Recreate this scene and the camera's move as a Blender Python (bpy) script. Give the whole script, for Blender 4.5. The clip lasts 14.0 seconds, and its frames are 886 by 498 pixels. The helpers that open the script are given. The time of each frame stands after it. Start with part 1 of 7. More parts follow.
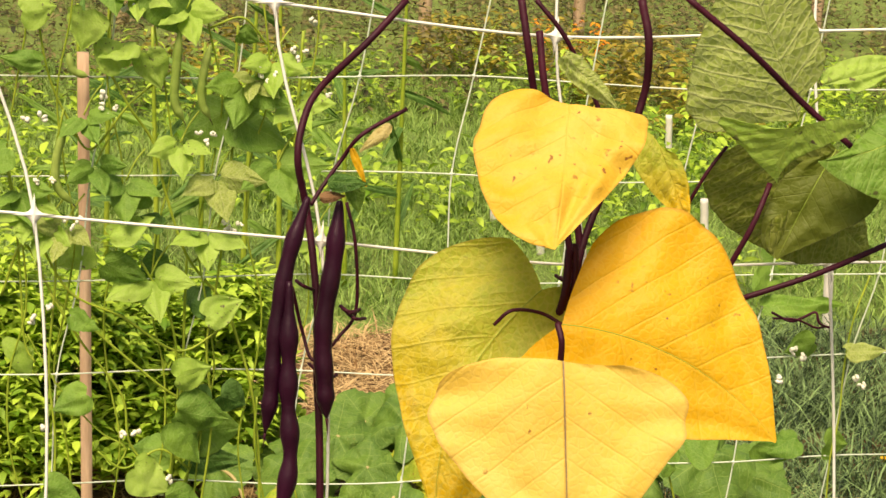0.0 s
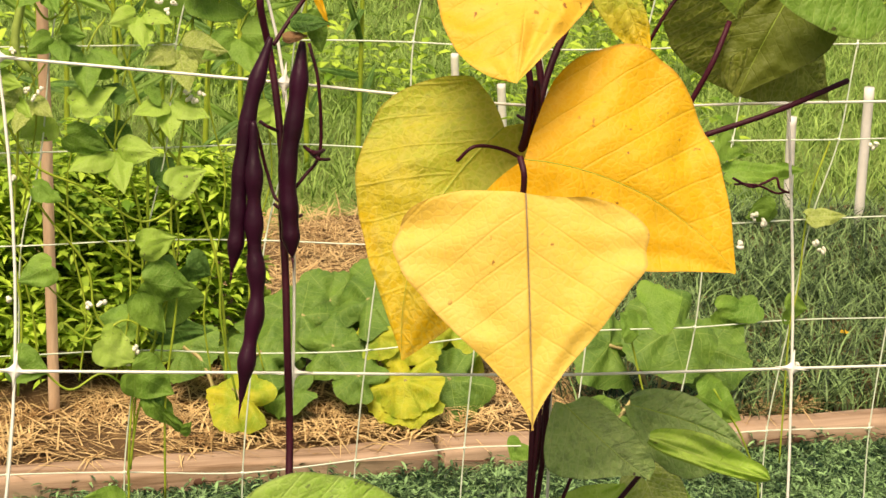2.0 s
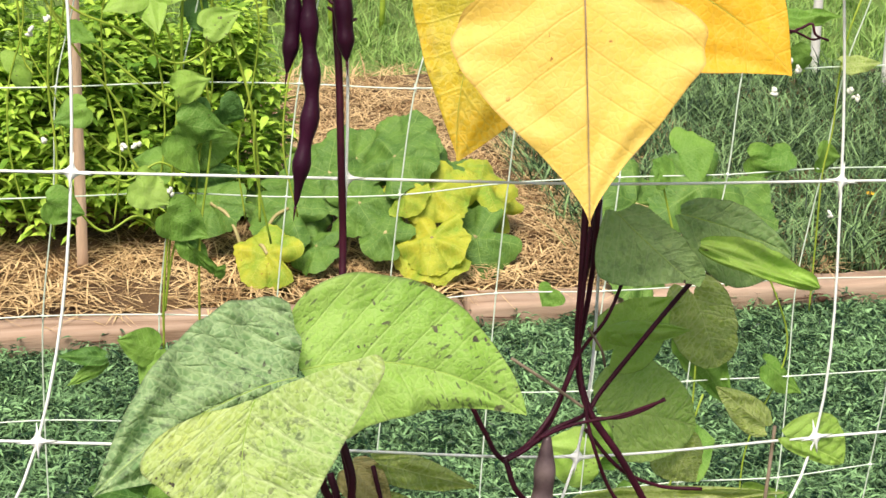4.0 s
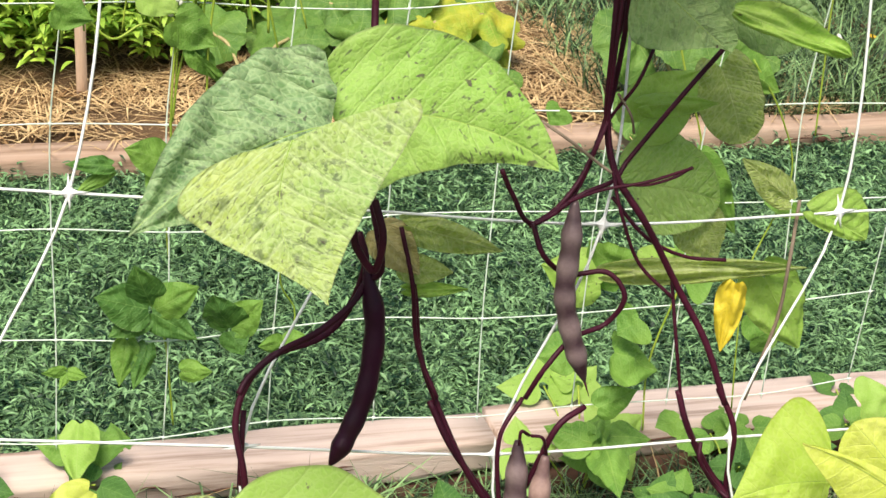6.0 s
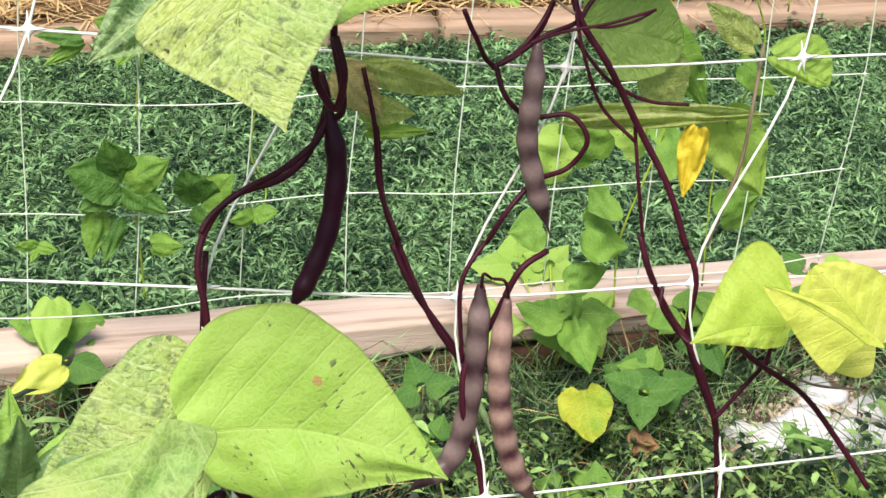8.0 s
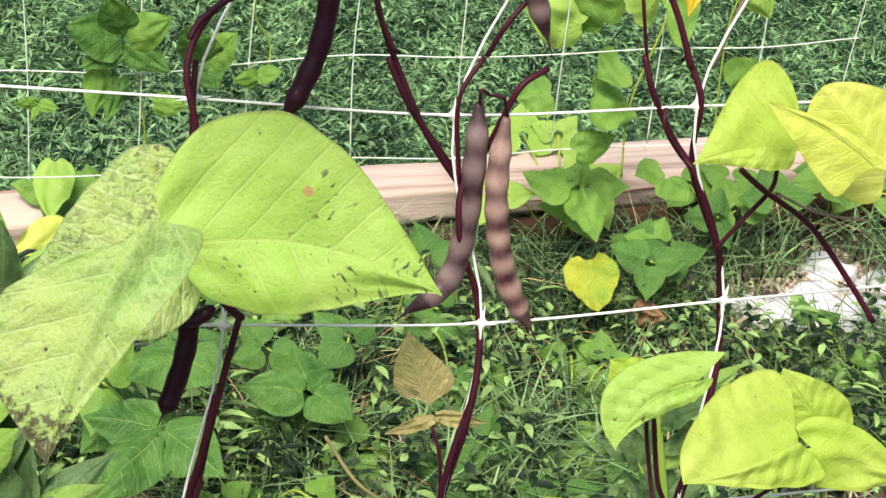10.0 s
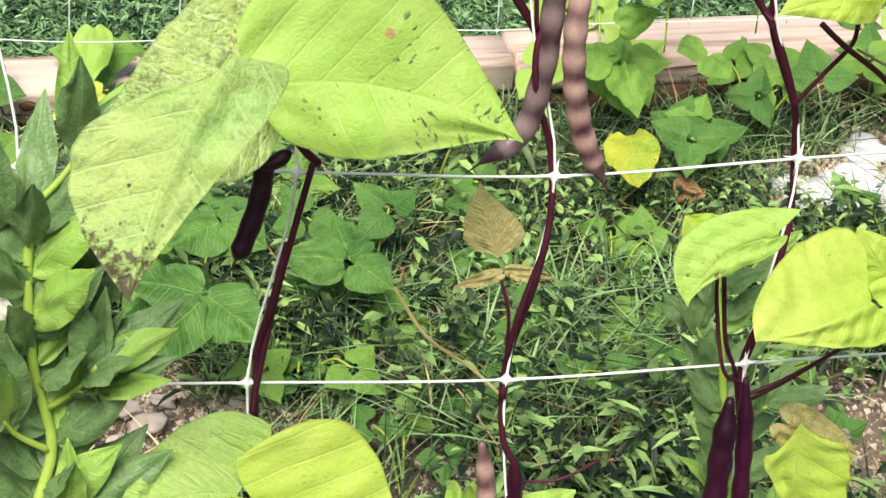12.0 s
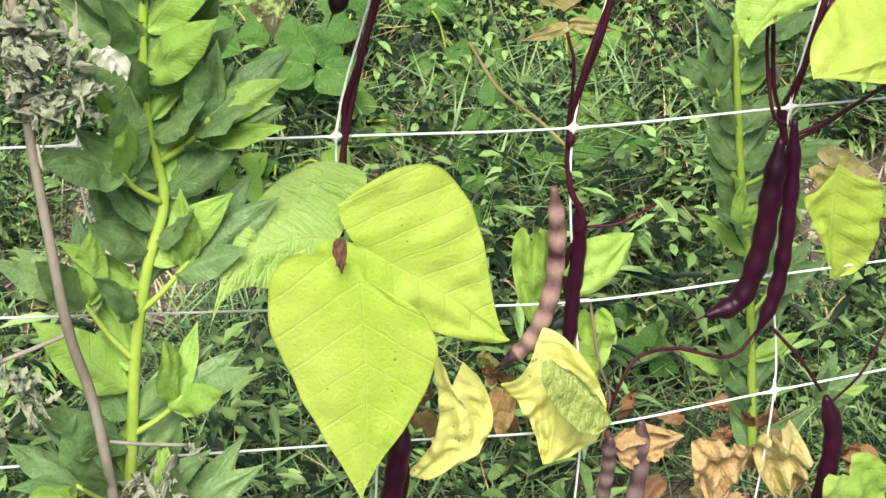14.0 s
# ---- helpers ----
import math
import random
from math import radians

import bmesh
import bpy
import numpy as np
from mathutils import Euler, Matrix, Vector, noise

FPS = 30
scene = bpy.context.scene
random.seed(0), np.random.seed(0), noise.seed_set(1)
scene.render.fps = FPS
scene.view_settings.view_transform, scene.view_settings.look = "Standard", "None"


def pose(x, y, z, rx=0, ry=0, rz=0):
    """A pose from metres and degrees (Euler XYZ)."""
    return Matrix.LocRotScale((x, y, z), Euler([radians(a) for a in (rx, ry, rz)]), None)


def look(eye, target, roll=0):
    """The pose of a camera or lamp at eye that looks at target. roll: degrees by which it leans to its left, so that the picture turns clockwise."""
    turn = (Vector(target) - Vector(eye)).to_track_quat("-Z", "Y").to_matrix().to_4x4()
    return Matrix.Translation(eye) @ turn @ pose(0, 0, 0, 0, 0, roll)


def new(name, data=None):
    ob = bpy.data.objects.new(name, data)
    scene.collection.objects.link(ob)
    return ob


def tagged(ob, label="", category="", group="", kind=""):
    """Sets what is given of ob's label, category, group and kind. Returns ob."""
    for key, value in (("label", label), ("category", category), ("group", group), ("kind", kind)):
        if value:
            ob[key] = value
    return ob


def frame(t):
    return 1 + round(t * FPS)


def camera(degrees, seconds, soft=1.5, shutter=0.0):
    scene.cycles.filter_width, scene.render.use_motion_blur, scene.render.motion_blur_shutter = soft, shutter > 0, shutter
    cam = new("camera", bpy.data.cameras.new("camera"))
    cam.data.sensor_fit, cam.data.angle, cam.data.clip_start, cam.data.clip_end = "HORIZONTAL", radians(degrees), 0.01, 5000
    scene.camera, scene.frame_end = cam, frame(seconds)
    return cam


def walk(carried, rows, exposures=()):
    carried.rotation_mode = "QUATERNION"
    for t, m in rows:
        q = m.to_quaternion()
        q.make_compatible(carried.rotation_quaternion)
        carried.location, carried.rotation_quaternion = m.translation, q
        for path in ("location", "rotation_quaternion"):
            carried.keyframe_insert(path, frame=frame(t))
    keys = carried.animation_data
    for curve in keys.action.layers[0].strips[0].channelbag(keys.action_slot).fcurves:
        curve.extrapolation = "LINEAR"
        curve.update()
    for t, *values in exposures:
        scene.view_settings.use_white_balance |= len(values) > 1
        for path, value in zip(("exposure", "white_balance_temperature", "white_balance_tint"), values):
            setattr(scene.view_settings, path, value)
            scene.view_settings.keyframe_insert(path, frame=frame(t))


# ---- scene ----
cam = camera(26.47, 14.0)
PATH = [
    (0, (-0.2443, -0.9085, 1.7477), (0.2203, 0.9745, 1.2595), 3.327),
    (0.5, (-0.2456, -0.9105, 1.7406), (0.2313, 0.9640, 1.2320), 3.325),
    (1, (-0.2487, -0.9153, 1.7361), (0.2408, 0.9478, 1.1986), 3.344),
    (1.5, (-0.2484, -0.9197, 1.7297), (0.2502, 0.9317, 1.1607), 3.238),
    (2, (-0.2471, -0.9240, 1.7251), (0.2540, 0.9174, 1.1266), 3.089),
    (2.2, (-0.2480, -0.9253, 1.7233), (0.2517, 0.9127, 1.1134), 3.079),
    (4.3, (-0.2695, -0.9343, 1.6828), (0.2068, 0.8578, 0.9334), 3.326),
    (4.5, (-0.2715, -0.9334, 1.6762), (0.2062, 0.8517, 0.9110), 3.450),
    (5, (-0.2794, -0.9363, 1.6575), (0.2018, 0.8311, 0.8545), 3.860),
    (5.5, (-0.2836, -0.9401, 1.6475), (0.1990, 0.8110, 0.8105), 4.224),
    (6, (-0.2899, -0.9495, 1.6432), (0.1922, 0.7879, 0.7778), 4.467),
    (6.5, (-0.2943, -0.9584, 1.6370), (0.1891, 0.7660, 0.7467), 4.659),
    (7, (-0.2886, -0.9639, 1.6344), (0.2008, 0.7466, 0.7206), 4.831),
    (7.5, (-0.2857, -0.9645, 1.6260), (0.2106, 0.7317, 0.6897), 4.977),
    (8, (-0.2830, -0.9662, 1.6158), (0.2169, 0.7162, 0.6568), 5.043),
    (8.5, (-0.2743, -0.9670, 1.5935), (0.2225, 0.7031, 0.6118), 5.074),
    (8.7, (-0.2678, -0.9673, 1.5882), (0.2252, 0.6976, 0.5958), 5.095),
    (10.8, (-0.2753, -0.9675, 1.5559), (0.2021, 0.6441, 0.4720), 6.034),
    (11, (-0.2781, -0.9694, 1.5557), (0.1994, 0.6372, 0.4644), 6.167),
    (11.5, (-0.2945, -0.9717, 1.5507), (0.1784, 0.6190, 0.4344), 6.417),
    (12, (-0.3008, -0.9628, 1.5354), (0.1592, 0.6059, 0.3832), 6.592),
    (12.5, (-0.3015, -0.9610, 1.5277), (0.1435, 0.5793, 0.3321), 7.007),
    (13, (-0.3232, -0.9656, 1.5233), (0.1200, 0.5428, 0.2870), 7.231),
    (13.5, (-0.3698, -0.9774, 1.5035), (0.1064, 0.4968, 0.2387), 7.606),
    (14, (-0.4409, -1.0106, 1.5151), (0.1361, 0.4222, 0.2445), 7.759),
]
walk(cam, [(t, look(eye, target, roll)) for t, eye, target, roll in PATH],
     [(0, 0.76, 9000, 20), (2.2, 0.76, 9000, 20), (4.3, 0.95, 6600, 17), (8.7, 0.97, 6600, 17), (14, 1.14, 6600, 17)])

# ---- sky, sun, exposure ----
world = bpy.data.worlds.new("sky")
scene.world = world
world.use_nodes = True
wn = world.node_tree
sky = wn.nodes.new("ShaderNodeTexSky")
sky.sky_type, sky.sun_disc = "NISHITA", False
SUN_EL, SUN_AZ = radians(60), radians(212)
sky.sun_elevation, sky.sun_rotation = SUN_EL, SUN_AZ
sky.air_density, sky.dust_density, sky.ozone_density = 1.6, 3.0, 1.0
wn.nodes["Background"].inputs["Strength"].default_value = 0.064
wn.links.new(sky.outputs["Color"], wn.nodes["Background"].inputs["Color"])
lamp = bpy.data.lights.new("sun", "SUN")
lamp.energy, lamp.angle, lamp.color = 3.1, radians(30), (1.0, 0.95, 0.86)
sun = new("sun", lamp)
away = Vector((math.sin(SUN_AZ) * math.cos(SUN_EL), math.cos(SUN_AZ) * math.cos(SUN_EL), math.sin(SUN_EL)))
sun.matrix_world = look(away * 20, (0, 0, 0))


# ---- materials ----
def material(name):
    m = bpy.data.materials.new(name)
    m.use_nodes = True
    nt = m.node_tree
    b = nt.nodes["Principled BSDF"]
    return m, nt, b


def node(nt, kind, **sets):
    n = nt.nodes.new(kind)
    for k, v in sets.items():
        n.inputs[k.replace("_", " ")].default_value = v
    return n


def ramp(nt, fac, stops):
    r = nt.nodes.new("ShaderNodeValToRGB")
    e = r.color_ramp.elements
    while len(e) < len(stops):
        e.new(0.5)
    for el, (p, c) in zip(e, stops):
        el.position, el.color = p, (*c, 1)
    nt.links.new(fac, r.inputs[0])
    return r.outputs["Color"]


def mix(nt, fac, a, b, mode="MIX"):
    m = nt.nodes.new("ShaderNodeMix")
    m.data_type, m.blend_type = "RGBA", mode
    for k, v in ((0, fac), (6, a), (7, b)):
        if isinstance(v, (int, float)):
            m.inputs[k].default_value = v
        elif isinstance(v, tuple):
            m.inputs[k].default_value = (*v, 1)
        else:
            nt.links.new(v, m.inputs[k])
    return m.outputs[2]


def calc(nt, op, a, b=0.0, c=0.0):
    m = nt.nodes.new("ShaderNodeMath")
    m.operation = op
    for k, v in enumerate((a, b, c)):
        if isinstance(v, (int, float)):
            m.inputs[k].default_value = v
        else:
            nt.links.new(v, m.inputs[k])
    return m.outputs[0]


def noise_at(nt, coord, scale, detail=4.0, rough=0.6):
    n = node(nt, "ShaderNodeTexNoise", Scale=scale, Detail=detail, Roughness=rough)
    nt.links.new(coord, n.inputs["Vector"])
    return n.outputs["Fac"]


def join(nt, x, y, z):
    """Three values as one vector."""
    n = nt.nodes.new("ShaderNodeCombineXYZ")
    for k, s in enumerate((x, y, z)):
        nt.links.new(s, n.inputs[k])
    return n.outputs[0]


def bump(nt, b, height, strength, distance):
    n = node(nt, "ShaderNodeBump", Strength=strength, Distance=distance)
    nt.links.new(height, n.inputs["Height"])
    nt.links.new(n.outputs["Normal"], b.inputs["Normal"])
    return n.outputs["Normal"]


def leaf_material(name, main, edge, vein, spot=(0.09, 0.06, 0.02), spots=0.0, mottle=0.0, glow=0.35, rough=0.55, veins=0.5, patch=(0.5, 0.62), midrib=None, grade=0.0, relief=0.3, streak=0.0, scorch=0.0, scar=None, tick=0.12, mesh=0.22, broad=0.055):
    """A leaf: two blended tints, pale veins, specks and grey mottles, with light coming through it."""
    m, nt, b = material(name)
    whole = nt.nodes.new("ShaderNodeUVMap")
    whole.uv_map = "UVMap"
    uv = whole.outputs["UV"]
    sep = nt.nodes.new("ShaderNodeSeparateXYZ")
    nt.links.new(uv, sep.inputs[0])
    u, v = sep.outputs[0], sep.outputs[1]
    geo = nt.nodes.new("ShaderNodeNewGeometry").outputs["Position"]
    tint = ramp(nt, calc(nt, "ADD", noise_at(nt, geo, 16.0, 3.0), calc(nt, "MULTIPLY", calc(nt, "SUBTRACT", u, 0.5), grade)), [(patch[0] - 0.16, main), (patch[1] + 0.1, edge)])
    grain = noise_at(nt, geo, 420.0, 3.0)
    av = calc(nt, "ABSOLUTE", v)
    even = nt.nodes.new("ShaderNodeUVMap")
    even.uv_map = "Blade"
    parts = nt.nodes.new("ShaderNodeSeparateXYZ")
    nt.links.new(even.outputs["UV"], parts.inputs[0])
    far_along, far_out = parts.outputs[0], parts.outputs[1]
    # side veins sweep towards the tip
    w = calc(nt, "MULTIPLY", calc(nt, "SUBTRACT", far_along, calc(nt, "MULTIPLY", calc(nt, "ABSOLUTE", far_out), 0.7)), 6.0)
    w = calc(nt, "ADD", w, calc(nt, "MULTIPLY", noise_at(nt, geo, 30.0, 2.0), 0.2))
    d = calc(nt, "ABSOLUTE", calc(nt, "SUBTRACT", calc(nt, "FRACT", w), 0.5))
    side = calc(nt, "SUBTRACT", 1.0, calc(nt, "DIVIDE", d, broad))
    side = calc(nt, "MULTIPLY", calc(nt, "MAXIMUM", side, 0.0), 0.75)
    mid = calc(nt, "MAXIMUM", calc(nt, "SUBTRACT", 1.0, calc(nt, "DIVIDE", calc(nt, "ABSOLUTE", far_out), 0.009)), 0.0)
    lines = calc(nt, "MINIMUM", calc(nt, "ADD", side, mid), 1.0)
    vor = nt.nodes.new("ShaderNodeTexVoronoi")
    vor.feature = "DISTANCE_TO_EDGE"
    vor.inputs["Scale"].default_value = 260.0
    nt.links.new(geo, vor.inputs["Vector"])
    cell = calc(nt, "MINIMUM", calc(nt, "MULTIPLY", vor.outputs["Distance"], 5.0), 1.0)
    # blisters between the veins
    own = calc(nt, "MULTIPLY", nt.nodes.new("ShaderNodeObjectInfo").outputs["Random"], 40.0)
    quilt = nt.nodes.new("ShaderNodeTexVoronoi")
    quilt.feature = "DISTANCE_TO_EDGE"
    quilt.inputs["Scale"].default_value = 1.0
    nt.links.new(join(nt, calc(nt, "MULTIPLY", w, 2.4), calc(nt, "MULTIPLY", far_out, 11.0), own), quilt.inputs["Vector"])
    puff = calc(nt, "POWER", calc(nt, "MINIMUM", calc(nt, "MULTIPLY", quilt.outputs["Distance"], 2.4), 1.0), 0.6)
    col = mix(nt, calc(nt, "MULTIPLY", lines, veins), tint, vein)
    if midrib:
        col = mix(nt, calc(nt, "MULTIPLY", calc(nt, "MINIMUM", calc(nt, "MULTIPLY", mid, 1.3), 1.0), 0.75), col, midrib)
    col = mix(nt, calc(nt, "MULTIPLY", calc(nt, "SUBTRACT", 1.0, cell), mesh), col, vein)
    col = mix(nt, calc(nt, "MULTIPLY", calc(nt, "SUBTRACT", 1.0, puff), 0.2 * veins + 1.3 * max(relief - 1.0, 0.0)), col, vein)
    col = mix(nt, calc(nt, "MULTIPLY", grain, 0.28), col, edge, "MULTIPLY")
    if mottle:
        g = calc(nt, "MULTIPLY", ramp(nt, noise_at(nt, geo, 130.0, 4.0, 0.72), [(0.52, (0, 0, 0)), (0.62, (1, 1, 1))]), mottle)
        g = calc(nt, "MULTIPLY", g, ramp(nt, noise_at(nt, geo, 26.0, 2.0), [(0.38, (0.15, 0.15, 0.15)), (0.58, (1, 1, 1))]))
        g = calc(nt, "MULTIPLY", g, calc(nt, "SUBTRACT", 1.0, calc(nt, "MULTIPLY", lines, 0.9)))
        col = mix(nt, g, col, (0.06, 0.085, 0.055))
    if spots:
        s = ramp(nt, noise_at(nt, geo, 210.0, 2.0, 0.45), [(0.74 - 0.1 * spots, (0, 0, 0)), (0.79 - 0.1 * spots, (1, 1, 1))])
        s = calc(nt, "MULTIPLY", s, ramp(nt, noise_at(nt, geo, 22.0, 2.0), [(0.5, (0.1, 0.1, 0.1)), (0.6, (1, 1, 1))]))
        col = mix(nt, s, col, spot)
    if streak:
        dash = noise_at(nt, join(nt, calc(nt, "MULTIPLY", w, 7.0), calc(nt, "MULTIPLY", far_out, 24.0), own), 1.0, 2.0, 0.5)
        dash = ramp(nt, dash, [(0.60, (0, 0, 0)), (0.66, (1, 1, 1))])
        dash = calc(nt, "MULTIPLY", dash, ramp(nt, calc(nt, "ADD", noise_at(nt, geo, 24.0, 2.0), calc(nt, "MULTIPLY", u, 0.4 if scar else 0.1)), [(0.72 if scar else 0.5, (0, 0, 0)), (0.80 if scar else 0.6, (1, 1, 1))]))
        col = mix(nt, calc(nt, "MULTIPLY", dash, streak), col, (0.055, 0.05, 0.04))
    if scorch:
        burn = ramp(nt, calc(nt, "ADD", calc(nt, "MULTIPLY", u, 0.6), calc(nt, "MULTIPLY", noise_at(nt, geo, 190.0, 3.0), 0.5)), [(0.74, (0, 0, 0)), (0.80, (1, 1, 1))])
        col = mix(nt, calc(nt, "MULTIPLY", burn, scorch), col, (0.07, 0.05, 0.035))
    if scar:
        du, dv = calc(nt, "SUBTRACT", u, scar[0]), calc(nt, "SUBTRACT", v, scar[1])
        far = calc(nt, "ADD", calc(nt, "MULTIPLY", calc(nt, "MULTIPLY", du, du), 1300.0), calc(nt, "MULTIPLY", calc(nt, "MULTIPLY", dv, dv), 260.0))
        mark = ramp(nt, calc(nt, "MULTIPLY", calc(nt, "ADD", far, noise_at(nt, geo, 300.0, 2.0)), 0.5), [(0.4, (1, 1, 1)), (0.62, (0, 0, 0))])
        col = mix(nt, calc(nt, "MULTIPLY", mark, 0.85), col, (0.42, 0.24, 0.10))
    rim = calc(nt, "MULTIPLY", calc(nt, "MAXIMUM", calc(nt, "SUBTRACT", av, 0.965), 0.0), 14.0)
    col = mix(nt, rim, col, spot)
    nt.links.new(col, b.inputs["Base Color"])
    b.inputs["Roughness"].default_value = rough
    b.inputs["Specular IOR Level"].default_value = 0.3
    h = calc(nt, "ADD", calc(nt, "MULTIPLY", lines, -0.7), calc(nt, "MULTIPLY", cell, 0.22))
    h = calc(nt, "ADD", h, calc(nt, "MULTIPLY", noise_at(nt, geo, 70.0, 2.0), 1.3))
    h = calc(nt, "ADD", h, calc(nt, "MULTIPLY", puff, 1.1 * relief))
    h = calc(nt, "ADD", h, calc(nt, "MULTIPLY", grain, 0.25))
    # short creases across the tissue
    crease = noise_at(nt, geo, 240.0, 2.5, 0.55)
    crease = ramp(nt, crease, [(0.34, (0, 0, 0)), (0.5, (1, 1, 1))])
    h = calc(nt, "ADD", h, calc(nt, "MULTIPLY", crease, 1.1 * tick))
    nrm = bump(nt, b, h, min(0.28 + 0.3 * relief, 1.0), 0.0016)
    tr = nt.nodes.new("ShaderNodeBsdfTranslucent")
    nt.links.new(col, tr.inputs["Color"])
    nt.links.new(nrm, tr.inputs["Normal"])
    ms = nt.nodes.new("ShaderNodeMixShader")
    ms.inputs[0].default_value = glow
    nt.links.new(b.outputs[0], ms.inputs[1])
    nt.links.new(tr.outputs[0], ms.inputs[2])
    nt.links.new(ms.outputs[0], nt.nodes["Material Output"].inputs["Surface"])
    return m


def foliage_material(name, dark, light, glow=0.3, rough=0.55, scale=9.0, spread=(0.25, 0.75)):
    """Small leaves and blades: every island takes a tint of its own."""
    m, nt, b = material(name)
    g = nt.nodes.new("ShaderNodeNewGeometry")
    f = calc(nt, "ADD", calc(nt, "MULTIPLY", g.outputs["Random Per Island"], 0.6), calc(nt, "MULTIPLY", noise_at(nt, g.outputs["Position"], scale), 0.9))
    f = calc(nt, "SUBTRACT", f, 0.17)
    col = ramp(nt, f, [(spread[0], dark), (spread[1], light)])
    fine = noise_at(nt, g.outputs["Position"], 240.0)
    col = mix(nt, calc(nt, "MULTIPLY", fine, 0.35), col, dark, "MULTIPLY")
    nt.links.new(col, b.inputs["Base Color"])
    b.inputs["Roughness"].default_value = rough
    b.inputs["Specular IOR Level"].default_value = 0.35
    bump(nt, b, fine, 0.3, 0.001)
    tr = nt.nodes.new("ShaderNodeBsdfTranslucent")
    nt.links.new(col, tr.inputs["Color"])
    ms = nt.nodes.new("ShaderNodeMixShader")
    ms.inputs[0].default_value = glow
    nt.links.new(b.outputs[0], ms.inputs[1])
    nt.links.new(tr.outputs[0], ms.inputs[2])
    nt.links.new(ms.outputs[0], nt.nodes["Material Output"].inputs["Surface"])
    return m


def rough_material(name, stops, scale=8.0, rough=0.8, bump_scale=60.0, bump_dist=0.003, stretch=(1, 1, 1), strength=0.6, spec=0.3, detail=6.0):
    m, nt, b = material(name)
    tc = nt.nodes.new("ShaderNodeTexCoord").outputs["Object"]
    mp = nt.nodes.new("ShaderNodeMapping")
    mp.inputs["Scale"].default_value = stretch
    nt.links.new(tc, mp.inputs["Vector"])
    fac = noise_at(nt, mp.outputs[0], scale, detail, 0.65)
    rnd = nt.nodes.new("ShaderNodeObjectInfo").outputs["Random"]
    fac = calc(nt, "ADD", fac, calc(nt, "MULTIPLY", calc(nt, "SUBTRACT", rnd, 0.5), 0.12))
    col = ramp(nt, fac, stops)
    fine = noise_at(nt, mp.outputs[0], bump_scale, 5.0, 0.7)
    col = mix(nt, calc(nt, "MULTIPLY", fine, 0.4), col, stops[0][1], "MULTIPLY")
    nt.links.new(col, b.inputs["Base Color"])
    b.inputs["Roughness"].default_value = rough
    b.inputs["Specular IOR Level"].default_value = spec
    bump(nt, b, fine, strength, bump_dist)
    return m


YELLOW_PALE = leaf_material("leaf_pale_yellow", (0.74, 0.53, 0.09), (0.77, 0.58, 0.16), (0.72, 0.55, 0.18), (0.33, 0.16, 0.04), 0.5, veins=0.06, glow=0.25, midrib=(0.30, 0.20, 0.06), relief=0.12)
YELLOW_TOP = leaf_material("leaf_amber_yellow", (0.75, 0.45, 0.035), (0.77, 0.55, 0.11), (0.74, 0.55, 0.14), (0.30, 0.13, 0.03), 0.95, veins=0.1, glow=0.25, relief=0.15, mesh=0.1)
YELLOW_LEMON = leaf_material("leaf_lemon_yellow", (0.70, 0.72, 0.17), (0.79, 0.80, 0.32), (0.80, 0.8, 0.42), (0.35, 0.2, 0.08), 0.6, veins=0.25, glow=0.3, relief=0.2)
YELLOW_DEEP = leaf_material("leaf_deep_yellow", (0.72, 0.40, 0.014), (0.75, 0.48, 0.03), (0.76, 0.56, 0.10), (0.25, 0.11, 0.02), 0.6, veins=0.2, glow=0.25, relief=0.2)
YELLOW_GREEN = leaf_material("leaf_turning_yellow", (0.36, 0.45, 0.05), (0.72, 0.48, 0.02), (0.58, 0.55, 0.12), (0.22, 0.14, 0.02), 0.9, mottle=0.18, veins=0.35, glow=0.3, grade=0.5, relief=0.6, mesh=0.35, tick=0.3)
LIME = leaf_material("leaf_lime", (0.30, 0.53, 0.07), (0.39, 0.59, 0.13), (0.49, 0.62, 0.22), (0.12, 0.10, 0.06), 0.9, veins=0.35)
YELLOW_CURL = leaf_material("leaf_bright_yellow", (0.74, 0.56, 0.02), (0.80, 0.66, 0.05), (0.78, 0.66, 0.12), (0.3, 0.16, 0.02), 0.3, veins=0.2, glow=0.3)
YELLOW_LIME = leaf_material("leaf_yellow_lime", (0.58, 0.68, 0.10), (0.68, 0.73, 0.18), (0.72, 0.76, 0.28), (0.25, 0.18, 0.04), 0.2, veins=0.25, relief=0.2)
LIME_YELLOW = leaf_material("leaf_lime_yellow", (0.38, 0.57, 0.06), (0.50, 0.64, 0.12), (0.58, 0.66, 0.22), (0.22, 0.16, 0.03), 0.2, veins=0.25, relief=0.3)
MOTTLED = leaf_material("leaf_mottled_green", (0.13, 0.28, 0.10), (0.24, 0.38, 0.15), (0.44, 0.60, 0.30), (0.07, 0.07, 0.05), 0.5, mottle=0.8, veins=1.0, relief=1.25, streak=0.3, mesh=0.6, broad=0.10)
MOTTLED_LIGHT = leaf_material("leaf_mottled_light", (0.26, 0.45, 0.12), (0.48, 0.58, 0.14), (0.56, 0.68, 0.33), (0.09, 0.08, 0.05), 0.9, mottle=0.7, veins=1.0, relief=0.9, streak=0.55, mesh=0.45, broad=0.10)
LIME_SPECKED = leaf_material("leaf_lime_specked", (0.28, 0.51, 0.08), (0.37, 0.57, 0.13), (0.46, 0.60, 0.22), (0.10, 0.09, 0.06), 1.0, mottle=0.25, veins=0.35, streak=0.7, relief=0.5, tick=0.3)
